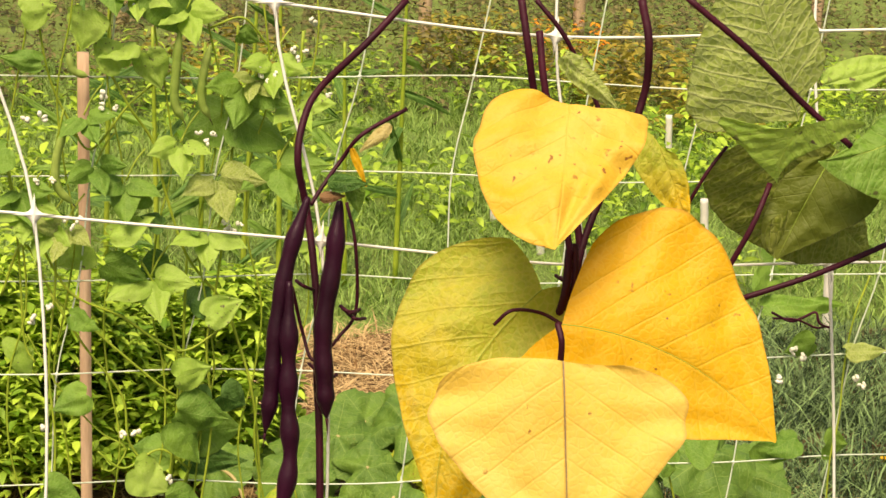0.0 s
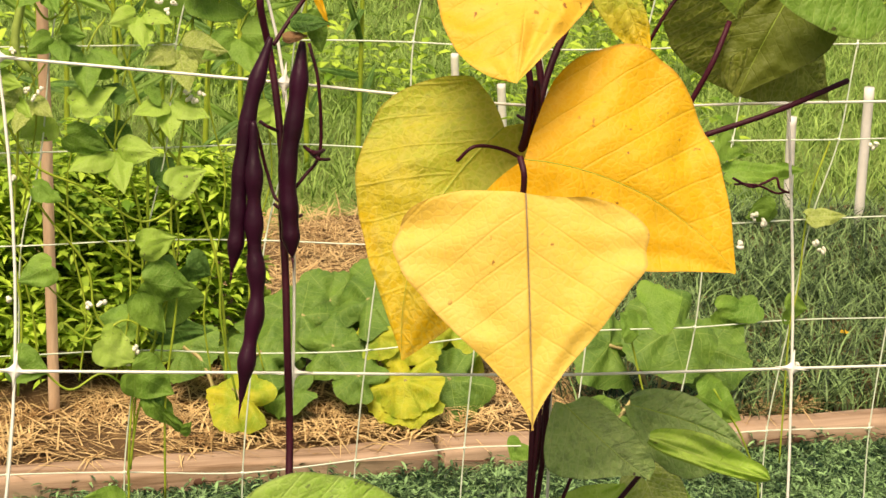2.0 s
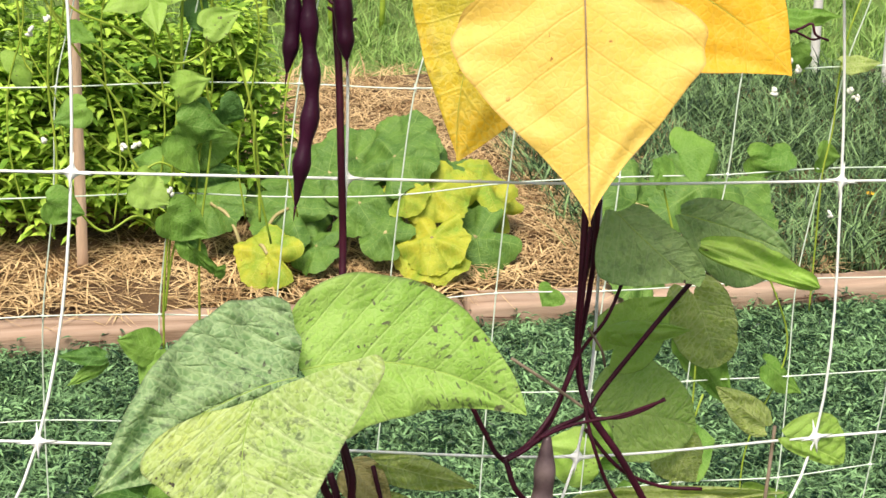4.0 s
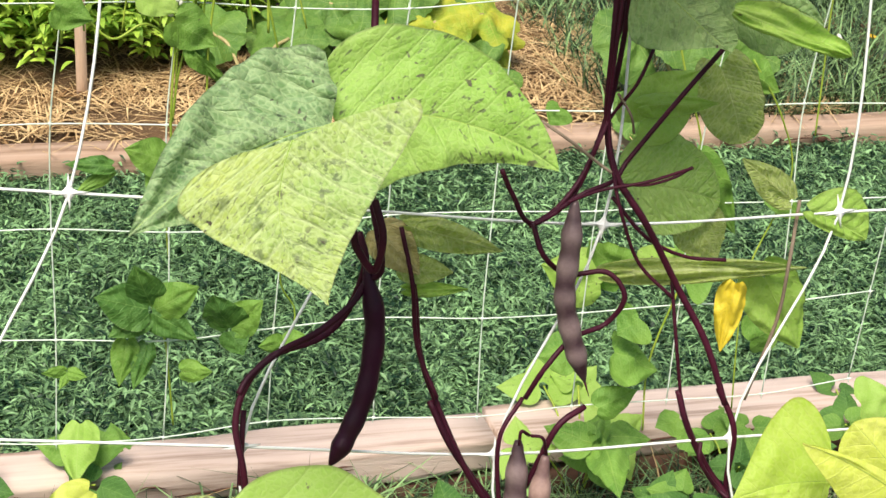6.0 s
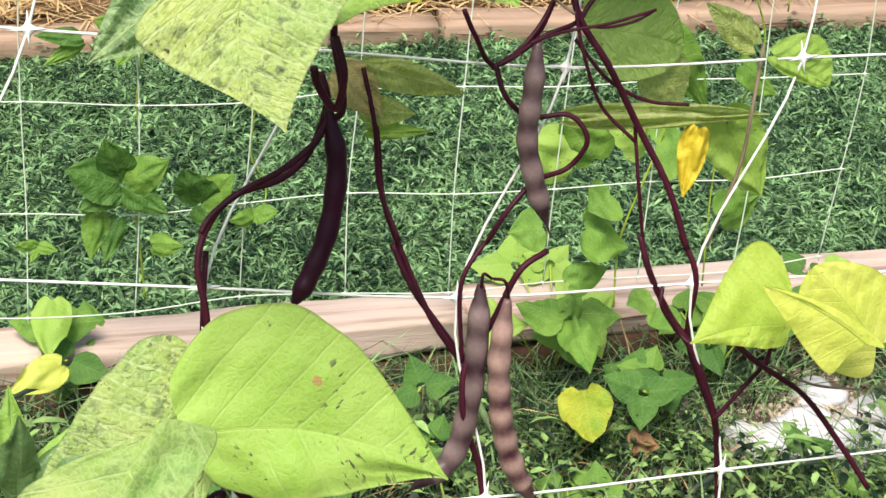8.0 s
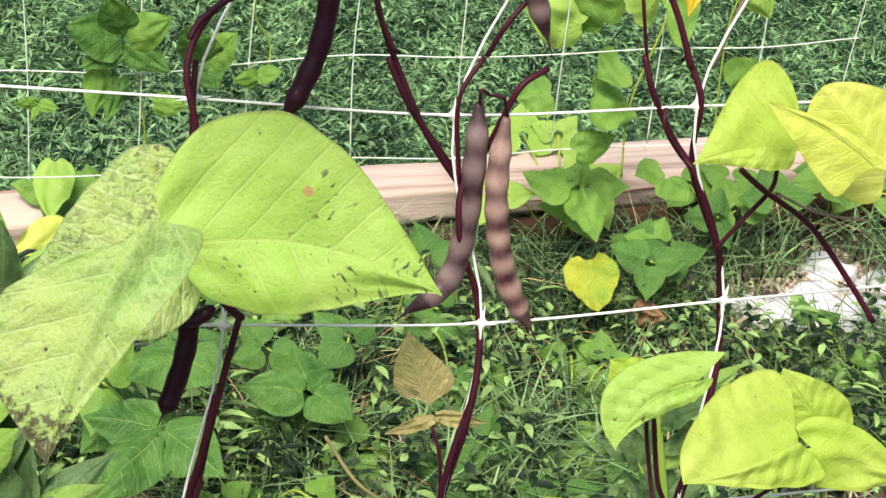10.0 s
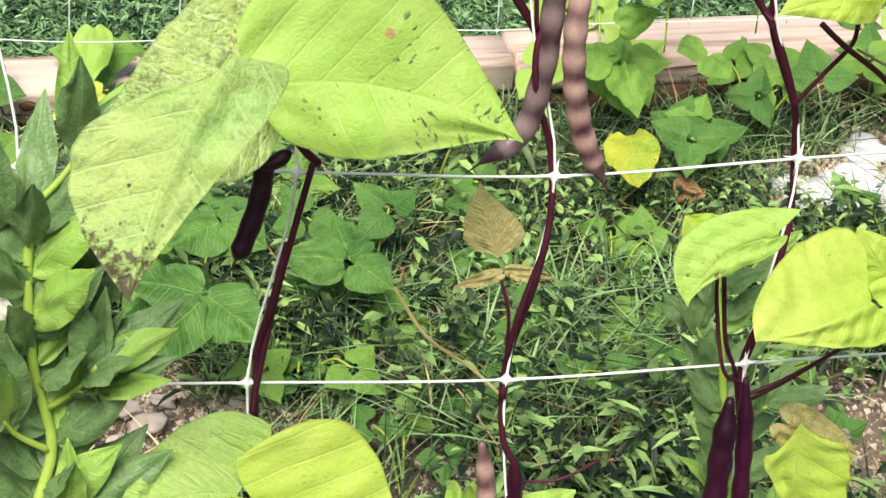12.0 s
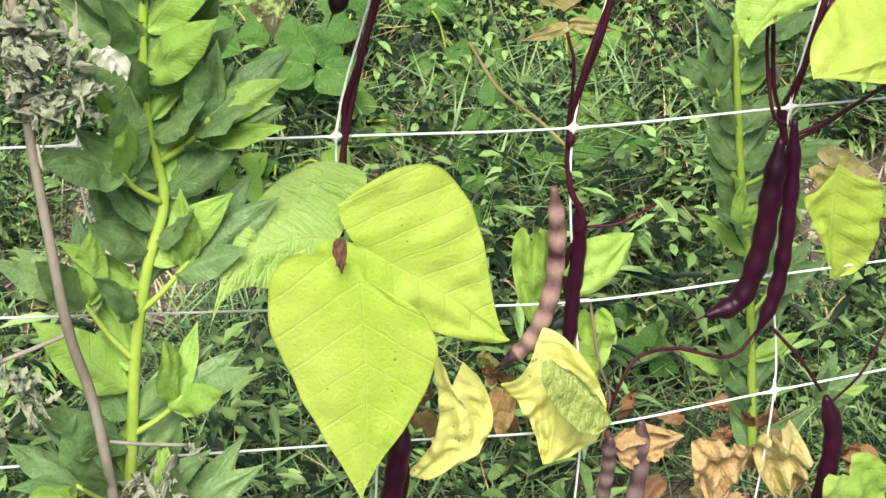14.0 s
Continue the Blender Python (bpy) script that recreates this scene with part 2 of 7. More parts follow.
GREY_GREEN = leaf_material("leaf_grey_green", (0.21, 0.39, 0.11), (0.32, 0.48, 0.18), (0.42, 0.56, 0.26), (0.09, 0.08, 0.05), 0.3, mottle=0.3, veins=0.6, relief=0.9, tick=0.3, mesh=0.35)
LIME_SCARRED = leaf_material("leaf_lime_scarred", (0.31, 0.54, 0.075), (0.40, 0.60, 0.13), (0.49, 0.62, 0.22), (0.12, 0.10, 0.06), 0.3, veins=0.35, streak=0.9, scar=(0.46, -0.46))
SCORCHED = leaf_material("leaf_scorched", (0.25, 0.46, 0.11), (0.42, 0.54, 0.15), (0.50, 0.63, 0.28), (0.09, 0.08, 0.05), 0.5, mottle=0.25, veins=0.7, relief=0.6, streak=0.25, scorch=0.9, mesh=0.35)
LIME_QUILT = leaf_material("leaf_lime_quilted", (0.29, 0.51, 0.09), (0.39, 0.58, 0.15), (0.50, 0.64, 0.26), (0.12, 0.10, 0.06), 0.2, veins=0.7, relief=1.05, mesh=0.35)
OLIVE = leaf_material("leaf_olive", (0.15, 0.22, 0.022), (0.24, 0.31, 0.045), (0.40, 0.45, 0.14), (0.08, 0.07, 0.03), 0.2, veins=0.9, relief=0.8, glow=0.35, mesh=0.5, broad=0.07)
# darker copy of the olive leaf, with the shade it hangs in coloured in
OLIVE_SHADED = leaf_material("leaf_olive_shaded", (0.10, 0.15, 0.016), (0.16, 0.21, 0.03), (0.20, 0.25, 0.06), (0.08, 0.07, 0.03), 0.2, veins=0.3, relief=0.3, glow=0.3)
GREEN = leaf_material("leaf_green", (0.10, 0.26, 0.032), (0.21, 0.40, 0.055), (0.34, 0.50, 0.14), (0.08, 0.07, 0.03), 0.2, veins=0.6, relief=0.55, glow=0.3)
GREEN_BACK = leaf_material("leaf_underside", (0.35, 0.49, 0.10), (0.46, 0.57, 0.14), (0.64, 0.72, 0.34), (0.1, 0.08, 0.03), 0.0, veins=1.0, glow=0.45, relief=0.9, mesh=0.5, broad=0.07)
DULL = leaf_material("leaf_drying", (0.42, 0.42, 0.13), (0.58, 0.46, 0.20), (0.60, 0.56, 0.30), (0.18, 0.09, 0.04), 1.2, mottle=0.5, veins=0.6, glow=0.2, relief=0.7, mesh=0.35)
BROWN = leaf_material("leaf_dry_brown", (0.20, 0.11, 0.05), (0.38, 0.22, 0.10), (0.4, 0.26, 0.14), (0.10, 0.05, 0.03), 0.5, veins=0.5, glow=0.1, relief=0.8)
DRY_TAN = leaf_material("leaf_dry_tan", (0.40, 0.27, 0.11), (0.60, 0.44, 0.20), (0.56, 0.43, 0.24), (0.16, 0.08, 0.03), 0.9, veins=0.6, glow=0.15, relief=0.8, mottle=0.4)
BED_LEAF = leaf_material("leaf_bed_green", (0.035, 0.125, 0.020), (0.10, 0.24, 0.038), (0.20, 0.37, 0.09), (0.08, 0.07, 0.03), 0.0, veins=0.8, relief=0.8, glow=0.18, broad=0.06, mesh=0.1)
STALK_YOUNG = leaf_material("leaf_stalk_young", (0.22, 0.42, 0.06), (0.34, 0.54, 0.11), (0.40, 0.54, 0.22), (0.10, 0.12, 0.05), 0.0, veins=0.2, glow=0.2, relief=0.3, rough=0.45)
STALK_LEAF = leaf_material("leaf_stalk_green", (0.075, 0.17, 0.055), (0.18, 0.31, 0.11), (0.30, 0.42, 0.19), (0.24, 0.33, 0.16), 0.0, veins=0.2, glow=0.14, relief=0.2, rough=0.42, tick=0.15)
SQUASH_LEAF = leaf_material("leaf_squash", (0.05, 0.15, 0.022), (0.125, 0.26, 0.036), (0.26, 0.40, 0.10), (0.3, 0.25, 0.05), 0.3, veins=0.8, relief=1.0, glow=0.15)
SQUASH_YELLOW = leaf_material("leaf_squash_yellow", (0.22, 0.42, 0.035), (0.66, 0.62, 0.05), (0.62, 0.64, 0.14), (0.35, 0.2, 0.05), 0.8, veins=0.7, relief=1.0)

PURPLE = rough_material("purple_stem", [(0.3, (0.030, 0.004, 0.012)), (0.7, (0.080, 0.010, 0.026))], 30, 0.5, 300, 0.0006, spec=0.2)
PURPLE_POD = rough_material("purple_pod", [(0.3, (0.014, 0.002, 0.008)), (0.75, (0.044, 0.005, 0.024))], 22, 0.36, 200, 0.0008, spec=0.22)
def pod_material(name, low, high, rough):
    """A pod whose skin is paler where the seeds press against it."""
    m, nt, b = material(name)
    geo = nt.nodes.new("ShaderNodeNewGeometry").outputs["Position"]
    at = nt.nodes.new("ShaderNodeAttribute")
    at.attribute_name = "swell"
    f = calc(nt, "ADD", calc(nt, "MULTIPLY", at.outputs["Fac"], 0.36), calc(nt, "MULTIPLY", noise_at(nt, geo, 45.0), 0.75))
    fine = noise_at(nt, geo, 500.0)
    col = mix(nt, calc(nt, "MULTIPLY", fine, 0.4), ramp(nt, f, [(0.28, low), (0.85, high)]), low, "MULTIPLY")
    nt.links.new(col, b.inputs["Base Color"])
    b.inputs["Roughness"].default_value = rough
    b.inputs["Specular IOR Level"].default_value = 0.35
    bump(nt, b, fine, 0.3, 0.0006)
    return m


PALE_POD = pod_material("faded_pod", (0.055, 0.016, 0.026), (0.48, 0.33, 0.27), 0.42)
# the pale grey here paints the silvery sheen of purple pods into the skin
GREY_POD = pod_material("grey_purple_pod", (0.035, 0.012, 0.02), (0.27, 0.20, 0.19), 0.36)
GREEN_POD = rough_material("green_pod", [(0.3, (0.20, 0.33, 0.06)), (0.7, (0.34, 0.46, 0.12))], 30, 0.5, 200, 0.0006)
GREEN_STEM = rough_material("green_stem", [(0.3, (0.20, 0.33, 0.03)), (0.7, (0.42, 0.52, 0.07))], 20, 0.5, 200, 0.0006)
PALE_STEM = rough_material("pale_green_stalk", [(0.3, (0.25, 0.41, 0.05)), (0.7, (0.44, 0.58, 0.12))], 20, 0.5, 200, 0.0006)
DRY_STEM = rough_material("dry_grey_stem", [(0.3, (0.14, 0.10, 0.065)), (0.7, (0.34, 0.27, 0.19))], 30, 0.75, 300, 0.001, (1, 1, 0.2))
GREY_STEM = rough_material("dead_grey_stem", [(0.3, (0.20, 0.18, 0.13)), (0.7, (0.44, 0.42, 0.33))], 30, 0.75, 300, 0.001, (1, 1, 0.2))
CORD = rough_material("white_cord", [(0.3, (0.74, 0.78, 0.72)), (0.7, (0.88, 0.90, 0.87))], 40, 0.5, 600, 0.0003)
CORD_FAR = rough_material("aged_cord", [(0.3, (0.58, 0.70, 0.56)), (0.7, (0.80, 0.86, 0.76))], 40, 0.5, 600, 0.0003)
WOOD = rough_material("weathered_timber", [(0.3, (0.30, 0.21, 0.15)), (0.46, (0.62, 0.50, 0.41)), (0.72, (0.78, 0.67, 0.57))], 5, 0.8, 40, 0.003, (0.5, 9, 9))
WOOD_OLD = rough_material("old_timber", [(0.3, (0.18, 0.11, 0.06)), (0.46, (0.40, 0.28, 0.19)), (0.72, (0.54, 0.41, 0.30))], 5, 0.8, 40, 0.003, (0.5, 9, 9))
WOOD_DARK = rough_material("dark_timber", [(0.25, (0.055, 0.025, 0.016)), (0.75, (0.20, 0.10, 0.06))], 5, 0.8, 40, 0.003, (0.5, 9, 9))
STAKE = rough_material("raw_stake", [(0.28, (0.16, 0.09, 0.05)), (0.42, (0.52, 0.36, 0.23)), (0.75, (0.68, 0.52, 0.36))], 6, 0.75, 60, 0.002, (6, 6, 0.5))
WHITE_POST = rough_material("white_post", [(0.25, (0.60, 0.60, 0.56)), (0.75, (0.80, 0.80, 0.76))], 8, 0.45, 60, 0.0006)
PALE_ROCK = rough_material("chalky_stone", [(0.25, (0.50, 0.50, 0.50)), (0.75, (0.82, 0.83, 0.84))], 14, 0.85, 90, 0.004)
STONE = rough_material("pale_stone", [(0.25, (0.30, 0.26, 0.21)), (0.75, (0.62, 0.57, 0.50))], 18, 0.85, 120, 0.003)
FLOWER_WHITE = rough_material("white_petal", [(0.2, (0.70, 0.72, 0.58)), (0.8, (0.84, 0.85, 0.80))], 40, 0.6, 200, 0.0004)
FLOWER_YELLOW = rough_material("yellow_petal", [(0.2, (0.75, 0.42, 0.01)), (0.8, (0.85, 0.58, 0.03))], 40, 0.6, 200, 0.0004)
FLOWER_ORANGE = rough_material("orange_petal", [(0.2, (0.65, 0.20, 0.01)), (0.8, (0.80, 0.36, 0.03))], 40, 0.6, 200, 0.0004)
# near-black ends of both grass tints paint in the shade between blades
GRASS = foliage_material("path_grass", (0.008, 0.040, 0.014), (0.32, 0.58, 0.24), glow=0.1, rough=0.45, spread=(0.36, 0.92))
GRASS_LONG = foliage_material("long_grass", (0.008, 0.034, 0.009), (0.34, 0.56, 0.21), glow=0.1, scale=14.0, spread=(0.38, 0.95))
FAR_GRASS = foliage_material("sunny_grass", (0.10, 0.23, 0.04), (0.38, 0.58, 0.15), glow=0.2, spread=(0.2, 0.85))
LITTER = foliage_material("dry_litter", (0.12, 0.085, 0.05), (0.68, 0.59, 0.44), glow=0.03, rough=0.8)
# most weed leaves tinted very dark, standing in for shaded gaps under the tops
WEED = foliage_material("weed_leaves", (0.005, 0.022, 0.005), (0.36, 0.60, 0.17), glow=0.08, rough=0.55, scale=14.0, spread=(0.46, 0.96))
SHRUB = foliage_material("shrub_leaves", (0.12, 0.28, 0.022), (0.52, 0.74, 0.10), glow=0.27)
BRUSH = foliage_material("distant_brush", (0.035, 0.040, 0.014), (0.30, 0.27, 0.11))
STRAW = foliage_material("straw", (0.24, 0.13, 0.045), (0.80, 0.60, 0.30), glow=0.05, rough=0.7)
GOLD_BRUSH = foliage_material("turning_brush", (0.20, 0.20, 0.03), (0.52, 0.44, 0.08))


def soil_material(name, low, high, crumbs):
    m, nt, b = material(name)
    geo = nt.nodes.new("ShaderNodeNewGeometry").outputs["Position"]
    col = ramp(nt, noise_at(nt, geo, 3.0, 8.0, 0.7), [(0.3, low), (0.7, high)])
    fine = noise_at(nt, geo, 130.0, 6.0, 0.8)
    col = mix(nt, ramp(nt, fine, [(0.52, (0, 0, 0)), (0.72, (0.7, 0.7, 0.7))]), col, crumbs)
    nt.links.new(col, b.inputs["Base Color"])
    b.inputs["Roughness"].default_value = 0.95
    bump(nt, b, fine, 0.9, 0.012)
    return m


# lowest soil tone also carries the shade under the weeds
SOIL = soil_material("sandy_soil", (0.022, 0.016, 0.010), (0.34, 0.265, 0.185), (0.66, 0.57, 0.45))
PETIOLE_TAN = rough_material("tan_leaf_stalk", [(0.3, (0.30, 0.27, 0.10)), (0.7, (0.52, 0.45, 0.22))], 20, 0.6, 200, 0.0008)
# turf kept almost black: the shade at the foot of the grass is in its colour
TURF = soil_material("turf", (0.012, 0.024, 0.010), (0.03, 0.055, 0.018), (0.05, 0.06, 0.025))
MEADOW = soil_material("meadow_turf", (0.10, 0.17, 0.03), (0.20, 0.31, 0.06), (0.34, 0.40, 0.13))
STRAW_BASE = soil_material("straw_litter", (0.07, 0.038, 0.016), (0.20, 0.11, 0.04), (0.36, 0.23, 0.09))


# ---- mesh helpers ----
def part(name, bm, mat, parent=None, label=""):
    me = bpy.data.meshes.new(name)
    bm.to_mesh(me)
    bm.free()
    for p in me.polygons:
        p.use_smooth = True
    me.materials.append(mat)
    ob = new(name, me)
    if parent is not None:
        ob.parent = parent
        ob.matrix_parent_inverse = Matrix.Translation(parent.location).inverted()
    return tagged(ob, label)


def raw(name, verts, faces, mat, parent=None, label="", smooth=True):
    me = bpy.data.meshes.new(name)
    me.from_pydata(verts, [], faces)
    me.polygons.foreach_set("use_smooth", [smooth] * len(me.polygons))
    me.materials.append(mat)
    ob = new(name, me)
    if parent is not None:
        ob.parent = parent
        ob.matrix_parent_inverse = Matrix.Translation(parent.location).inverted()
    return tagged(ob, label)


def thing(name, at, label, category, group="", kind=""):
    e = new(name)
    e.empty_display_size = 0.05
    e.location = at
    return tagged(e, label, category, group, kind)


def smooth_line(points, steps=8):
    """Catmull-Rom through the points."""
    p = [Vector(q) for q in points]
    if len(p) == 2:
        return [p[0].lerp(p[1], k / steps) for k in range(steps + 1)]
    p = [p[0] * 2 - p[1]] + p + [p[-1] * 2 - p[-2]]
    out = []
    for a, b, c, d in zip(p, p[1:], p[2:], p[3:]):
        for k in range(steps):
            t = k / steps
            out.append(0.5 * (2 * b + (c - a) * t + (2 * a - 5 * b + 4 * c - d) * t * t + (3 * b - a - 3 * c + d) * t ** 3))
    return out + [p[-2]]


def tube(points, radii, sides=8, steps=8, bm=None, wobble=0.0, seed=0):
    """A round tube along a smooth line; radii: one number, or a function of 0..1."""
    bm = bm or bmesh.new()
    line = smooth_line(points, steps)
    rnd = random.Random(seed)
    if wobble:
        line = [q + Vector((rnd.uniform(-1, 1), rnd.uniform(-1, 1), rnd.uniform(-1, 1))) * wobble for q in line]
    n = len(line)
    side = None
    rings = []
    for i, q in enumerate(line):
        ahead = (line[min(i + 1, n - 1)] - line[max(i - 1, 0)]).normalized()
        if side is None:
            side = ahead.orthogonal().normalized()
        side = (side - ahead * side.dot(ahead)).normalized()
        up = ahead.cross(side)
        r = radii(i / (n - 1)) if callable(radii) else radii
        rings.append([bm.verts.new(q + (side * math.cos(a) + up * math.sin(a)) * r) for a in (2 * math.pi * k / sides for k in range(sides))])
    for a, b in zip(rings, rings[1:]):
        for k in range(sides):
            bm.faces.new((a[k], a[(k + 1) % sides], b[(k + 1) % sides], b[k]))
    bm.faces.new(rings[0][::-1])
    bm.faces.new(rings[-1])
    return bm


TO_EYE = Vector((-0.25, -0.85, 0.46)).normalized()


def leaf_mesh(base, tip, width, twist=0.0, fold=0.12, droop=0.1, ruffle=0.012, notch=0.16, shape=(0.42, 0.95), rows=22, cols=9, seed=0, skew=0.0, face=None, shear=0.0, halves=None, bend=0.0, pucker=0.0):
    """A leaf blade: heart-shaped base at base, point at tip, bent along the midrib. halves: for an uneven blade, the width,
    two roundness exponents and the lobe of each half; pucker: how high the tissue swells between the veins."""
    base, tip = Vector(base), Vector(tip)
    ln = (tip - base).length
    along = (tip - base) / ln
    front = Vector(face) if face is not None else TO_EYE
    face = Matrix.Rotation(radians(twist), 3, along) @ (front - along * front.dot(along)).normalized()
    across = along.cross(face)
    ruffle *= min(1.0, ln / 0.12)
    rnd = random.Random(seed)
    off = Vector((rnd.uniform(0, 9), rnd.uniform(0, 9), seed * 1.7))
    sides = halves or ((0.5 * width / ln, *shape, notch), (0.5 * width / ln, *shape, notch))
    bm = bmesh.new()
    layer, even = bm.loops.layers.uv.new("UVMap"), bm.loops.layers.uv.new("Blade")
    grid, uvs, flat = [], {}, {}
    for i in range(rows + 1):
        u = (i / rows) ** 1.15
        line = []
        for j in range(-cols, cols + 1):
            half, a, b, lobe = sides[0] if j > 0 else sides[1]
            peak = (a / (a + b)) ** a * (b / (a + b)) ** b
            w = half * ln * ((u + 0.018) ** a * max(1 - u, 0) ** b) / peak if i < rows else 0.0006
            v = j / cols
            av = abs(v)
            y = u - lobe * (1 - u) ** 2.2 * (av * (1.75 - 0.75 * av)) + shear * v * (1 - u)
            rib = math.cos((y - 0.7 * w * av / ln) * 6.0 * 2 * math.pi)
            full = min(1.0, w / (0.6 * half * ln))
            n1 = noise.noise(off + Vector((u * 3.0, v * 2.2, 0)))
            edge = noise.noise(off + Vector((u * 9.0, v * 1.3 + 4, 2)))
            wv = w * v * (1 + 0.05 * edge * av + skew * v) + bend * ln * 4 * u * (1 - u)
            h = -fold * abs(w * v) * (1 + 0.3 * n1) - droop * ln * (u ** 2) + ruffle * full * (n1 * 1.3 + edge * av * 0.9) + rib * 0.07 * ruffle * full * min(1, av * 3) * (1 - av * 0.5)
            q = base + along * (y * ln) + across * wv
            if pucker:
                h += pucker * full * (0.45 * rib * min(1, av * 3.5) * (1 - av ** 4) + 0.55 * noise.noise(q * 75 + off) + 0.22 * noise.noise(q * 230 + off) - 0.9 * math.exp(-(av / 0.05) ** 2))
            vert = bm.verts.new(q + face * h)
            uvs[vert], flat[vert] = (u, v), (y, w * v / ln)
            line.append(vert)
        grid.append(line)
    for r0, r1 in zip(grid, grid[1:]):
        for k in range(2 * cols):
            f = bm.faces.new((r0[k], r0[k + 1], r1[k + 1], r1[k]))
            for lp in f.loops:
                lp[layer].uv, lp[even].uv = uvs[lp.vert], flat[lp.vert]
    bmesh.ops.recalc_face_normals(bm, faces=bm.faces)
    return bm


def leaf(parent, base, tip, width, mat, label="", name="leaf", **how):
    how.setdefault("seed", len(bpy.data.objects))
    rib = how.pop("rib", None)
    if "halves" in how:
        for k, v in (("rows", 56), ("cols", 22), ("pucker", 0.0005), ("ruffle", 0.0045)):
            how.setdefault(k, v)
    ob = part(name, leaf_mesh(base, tip, width, **how), mat, parent, label)
    if rib is not None and width > 0.05:
        cols = how.get("cols", 9)
        line = [ob.data.vertices[i * (2 * cols + 1) + cols].co.copy() for i in range(0, how.get("rows", 22), 3)]
        part("midrib", tube(line, lambda t: 0.00032 * (1 - 0.8 * t), 6, 3), rib, ob)
    return ob


def pod(parent, points, r, mat, bumps=7, depth=0.14, label=""):
    """A bean pod: a tube that swells over its beans and ends in a drawn-out point."""
    def radius(t):
        body = (0.3 + 0.7 * math.sin(min(1.0, t / 0.2) * math.pi / 2)) * (1 if t < 0.8 else max(0.1, 1 - 0.93 * ((t - 0.8) / 0.2) ** 1.9))
        return r * body * (1 - depth * 0.5 + depth * 0.5 * math.cos(2 * math.pi * bumps * t))
    ob = part("pod", tube(points, radius, 14, 14), mat, parent, label)
    me = ob.data
    ring = len(me.vertices) // 14
    swell = me.attributes.new("swell", "FLOAT", "POINT")
    for i in range(len(me.vertices)):
        t = (i // 14) / max(ring - 1, 1)
        swell.data[i].value = (0.5 + 0.5 * math.cos(2 * math.pi * bumps * t)) * (1 if 0.08 < t < 0.88 else 0.1)
    part("beak", tube([points[-1], Vector(points[-1]) + (Vector(points[-1]) - Vector(points[-2])).normalized() * r * 1.6], lambda t: 0.0007 * (1.1 - t), 6, 4), PURPLE, ob)
    return ob


def stem(parent, points, r, mat, r2=None, name="stem", sides=8, label=""):
    """A stem that winds a little towards and away from the net."""
    r2 = r2 or r
    r, r2 = 0.72 * r, 0.72 * r2
    points = [Vector(q) + TO_EYE * (0.005 * math.sin(2.1 * k) - 0.008) for k, q in enumerate(points)]
    return part(name, tube(points, lambda t: r + (r2 - r) * t, sides, 7), mat, parent, label)


# ---- ground and beds ----
E_U, E_V = Vector((0.9995, 0.03, 0)), Vector((-0.03, 0.9995, 0))
ORIGIN = Vector((0.46, 1.52, 0))


def bed(u, v, z=0.0):
    """A place from metres along and across the bed edges."""
    q = ORIGIN + E_U * u + E_V * v
    return Vector((q.x, q.y, z))


def sheet(name, u0, u1, v0, v1, du, dv, height, mat, label, category):
    nu, nv = round((u1 - u0) / du), round((v1 - v0) / dv)
    verts = []
    for j in range(nv + 1):
        for i in range(nu + 1):
            u, v = u0 + (u1 - u0) * i / nu, v0 + (v1 - v0) * j / nv
            verts.append(bed(u, v, height(u, v)))
    faces = [(j * (nu + 1) + i, j * (nu + 1) + i + 1, (j + 1) * (nu + 1) + i + 1, (j + 1) * (nu + 1) + i) for j in range(nv) for i in range(nu)]
    return tagged(raw(name, verts, faces, mat), label, category, kind="structure")


def lumps(amount, scale, base=0.0):
    return lambda u, v: base + amount * noise.noise(Vector((u * scale, v * scale, 3.3)))


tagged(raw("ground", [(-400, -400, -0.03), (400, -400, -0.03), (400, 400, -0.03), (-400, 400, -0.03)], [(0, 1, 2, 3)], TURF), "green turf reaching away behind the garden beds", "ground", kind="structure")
sheet("soil_bed", -4, 4, -3.6, 0.0, 0.06, 0.06, lumps(0.03, 4, 0.0), SOIL, "sandy pale garden soil under weeds and beans", "soil")
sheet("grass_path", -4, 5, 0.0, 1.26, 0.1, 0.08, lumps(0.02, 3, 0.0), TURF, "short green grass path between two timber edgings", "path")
sheet("straw_bed", -4, 6, 1.26, 3.0, 0.08, 0.08, lumps(0.05, 3, 0.05), STRAW_BASE, "vegetable bed mulched with golden straw", "garden bed")


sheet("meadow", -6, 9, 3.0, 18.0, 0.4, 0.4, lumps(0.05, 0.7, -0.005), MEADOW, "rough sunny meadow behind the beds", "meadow")


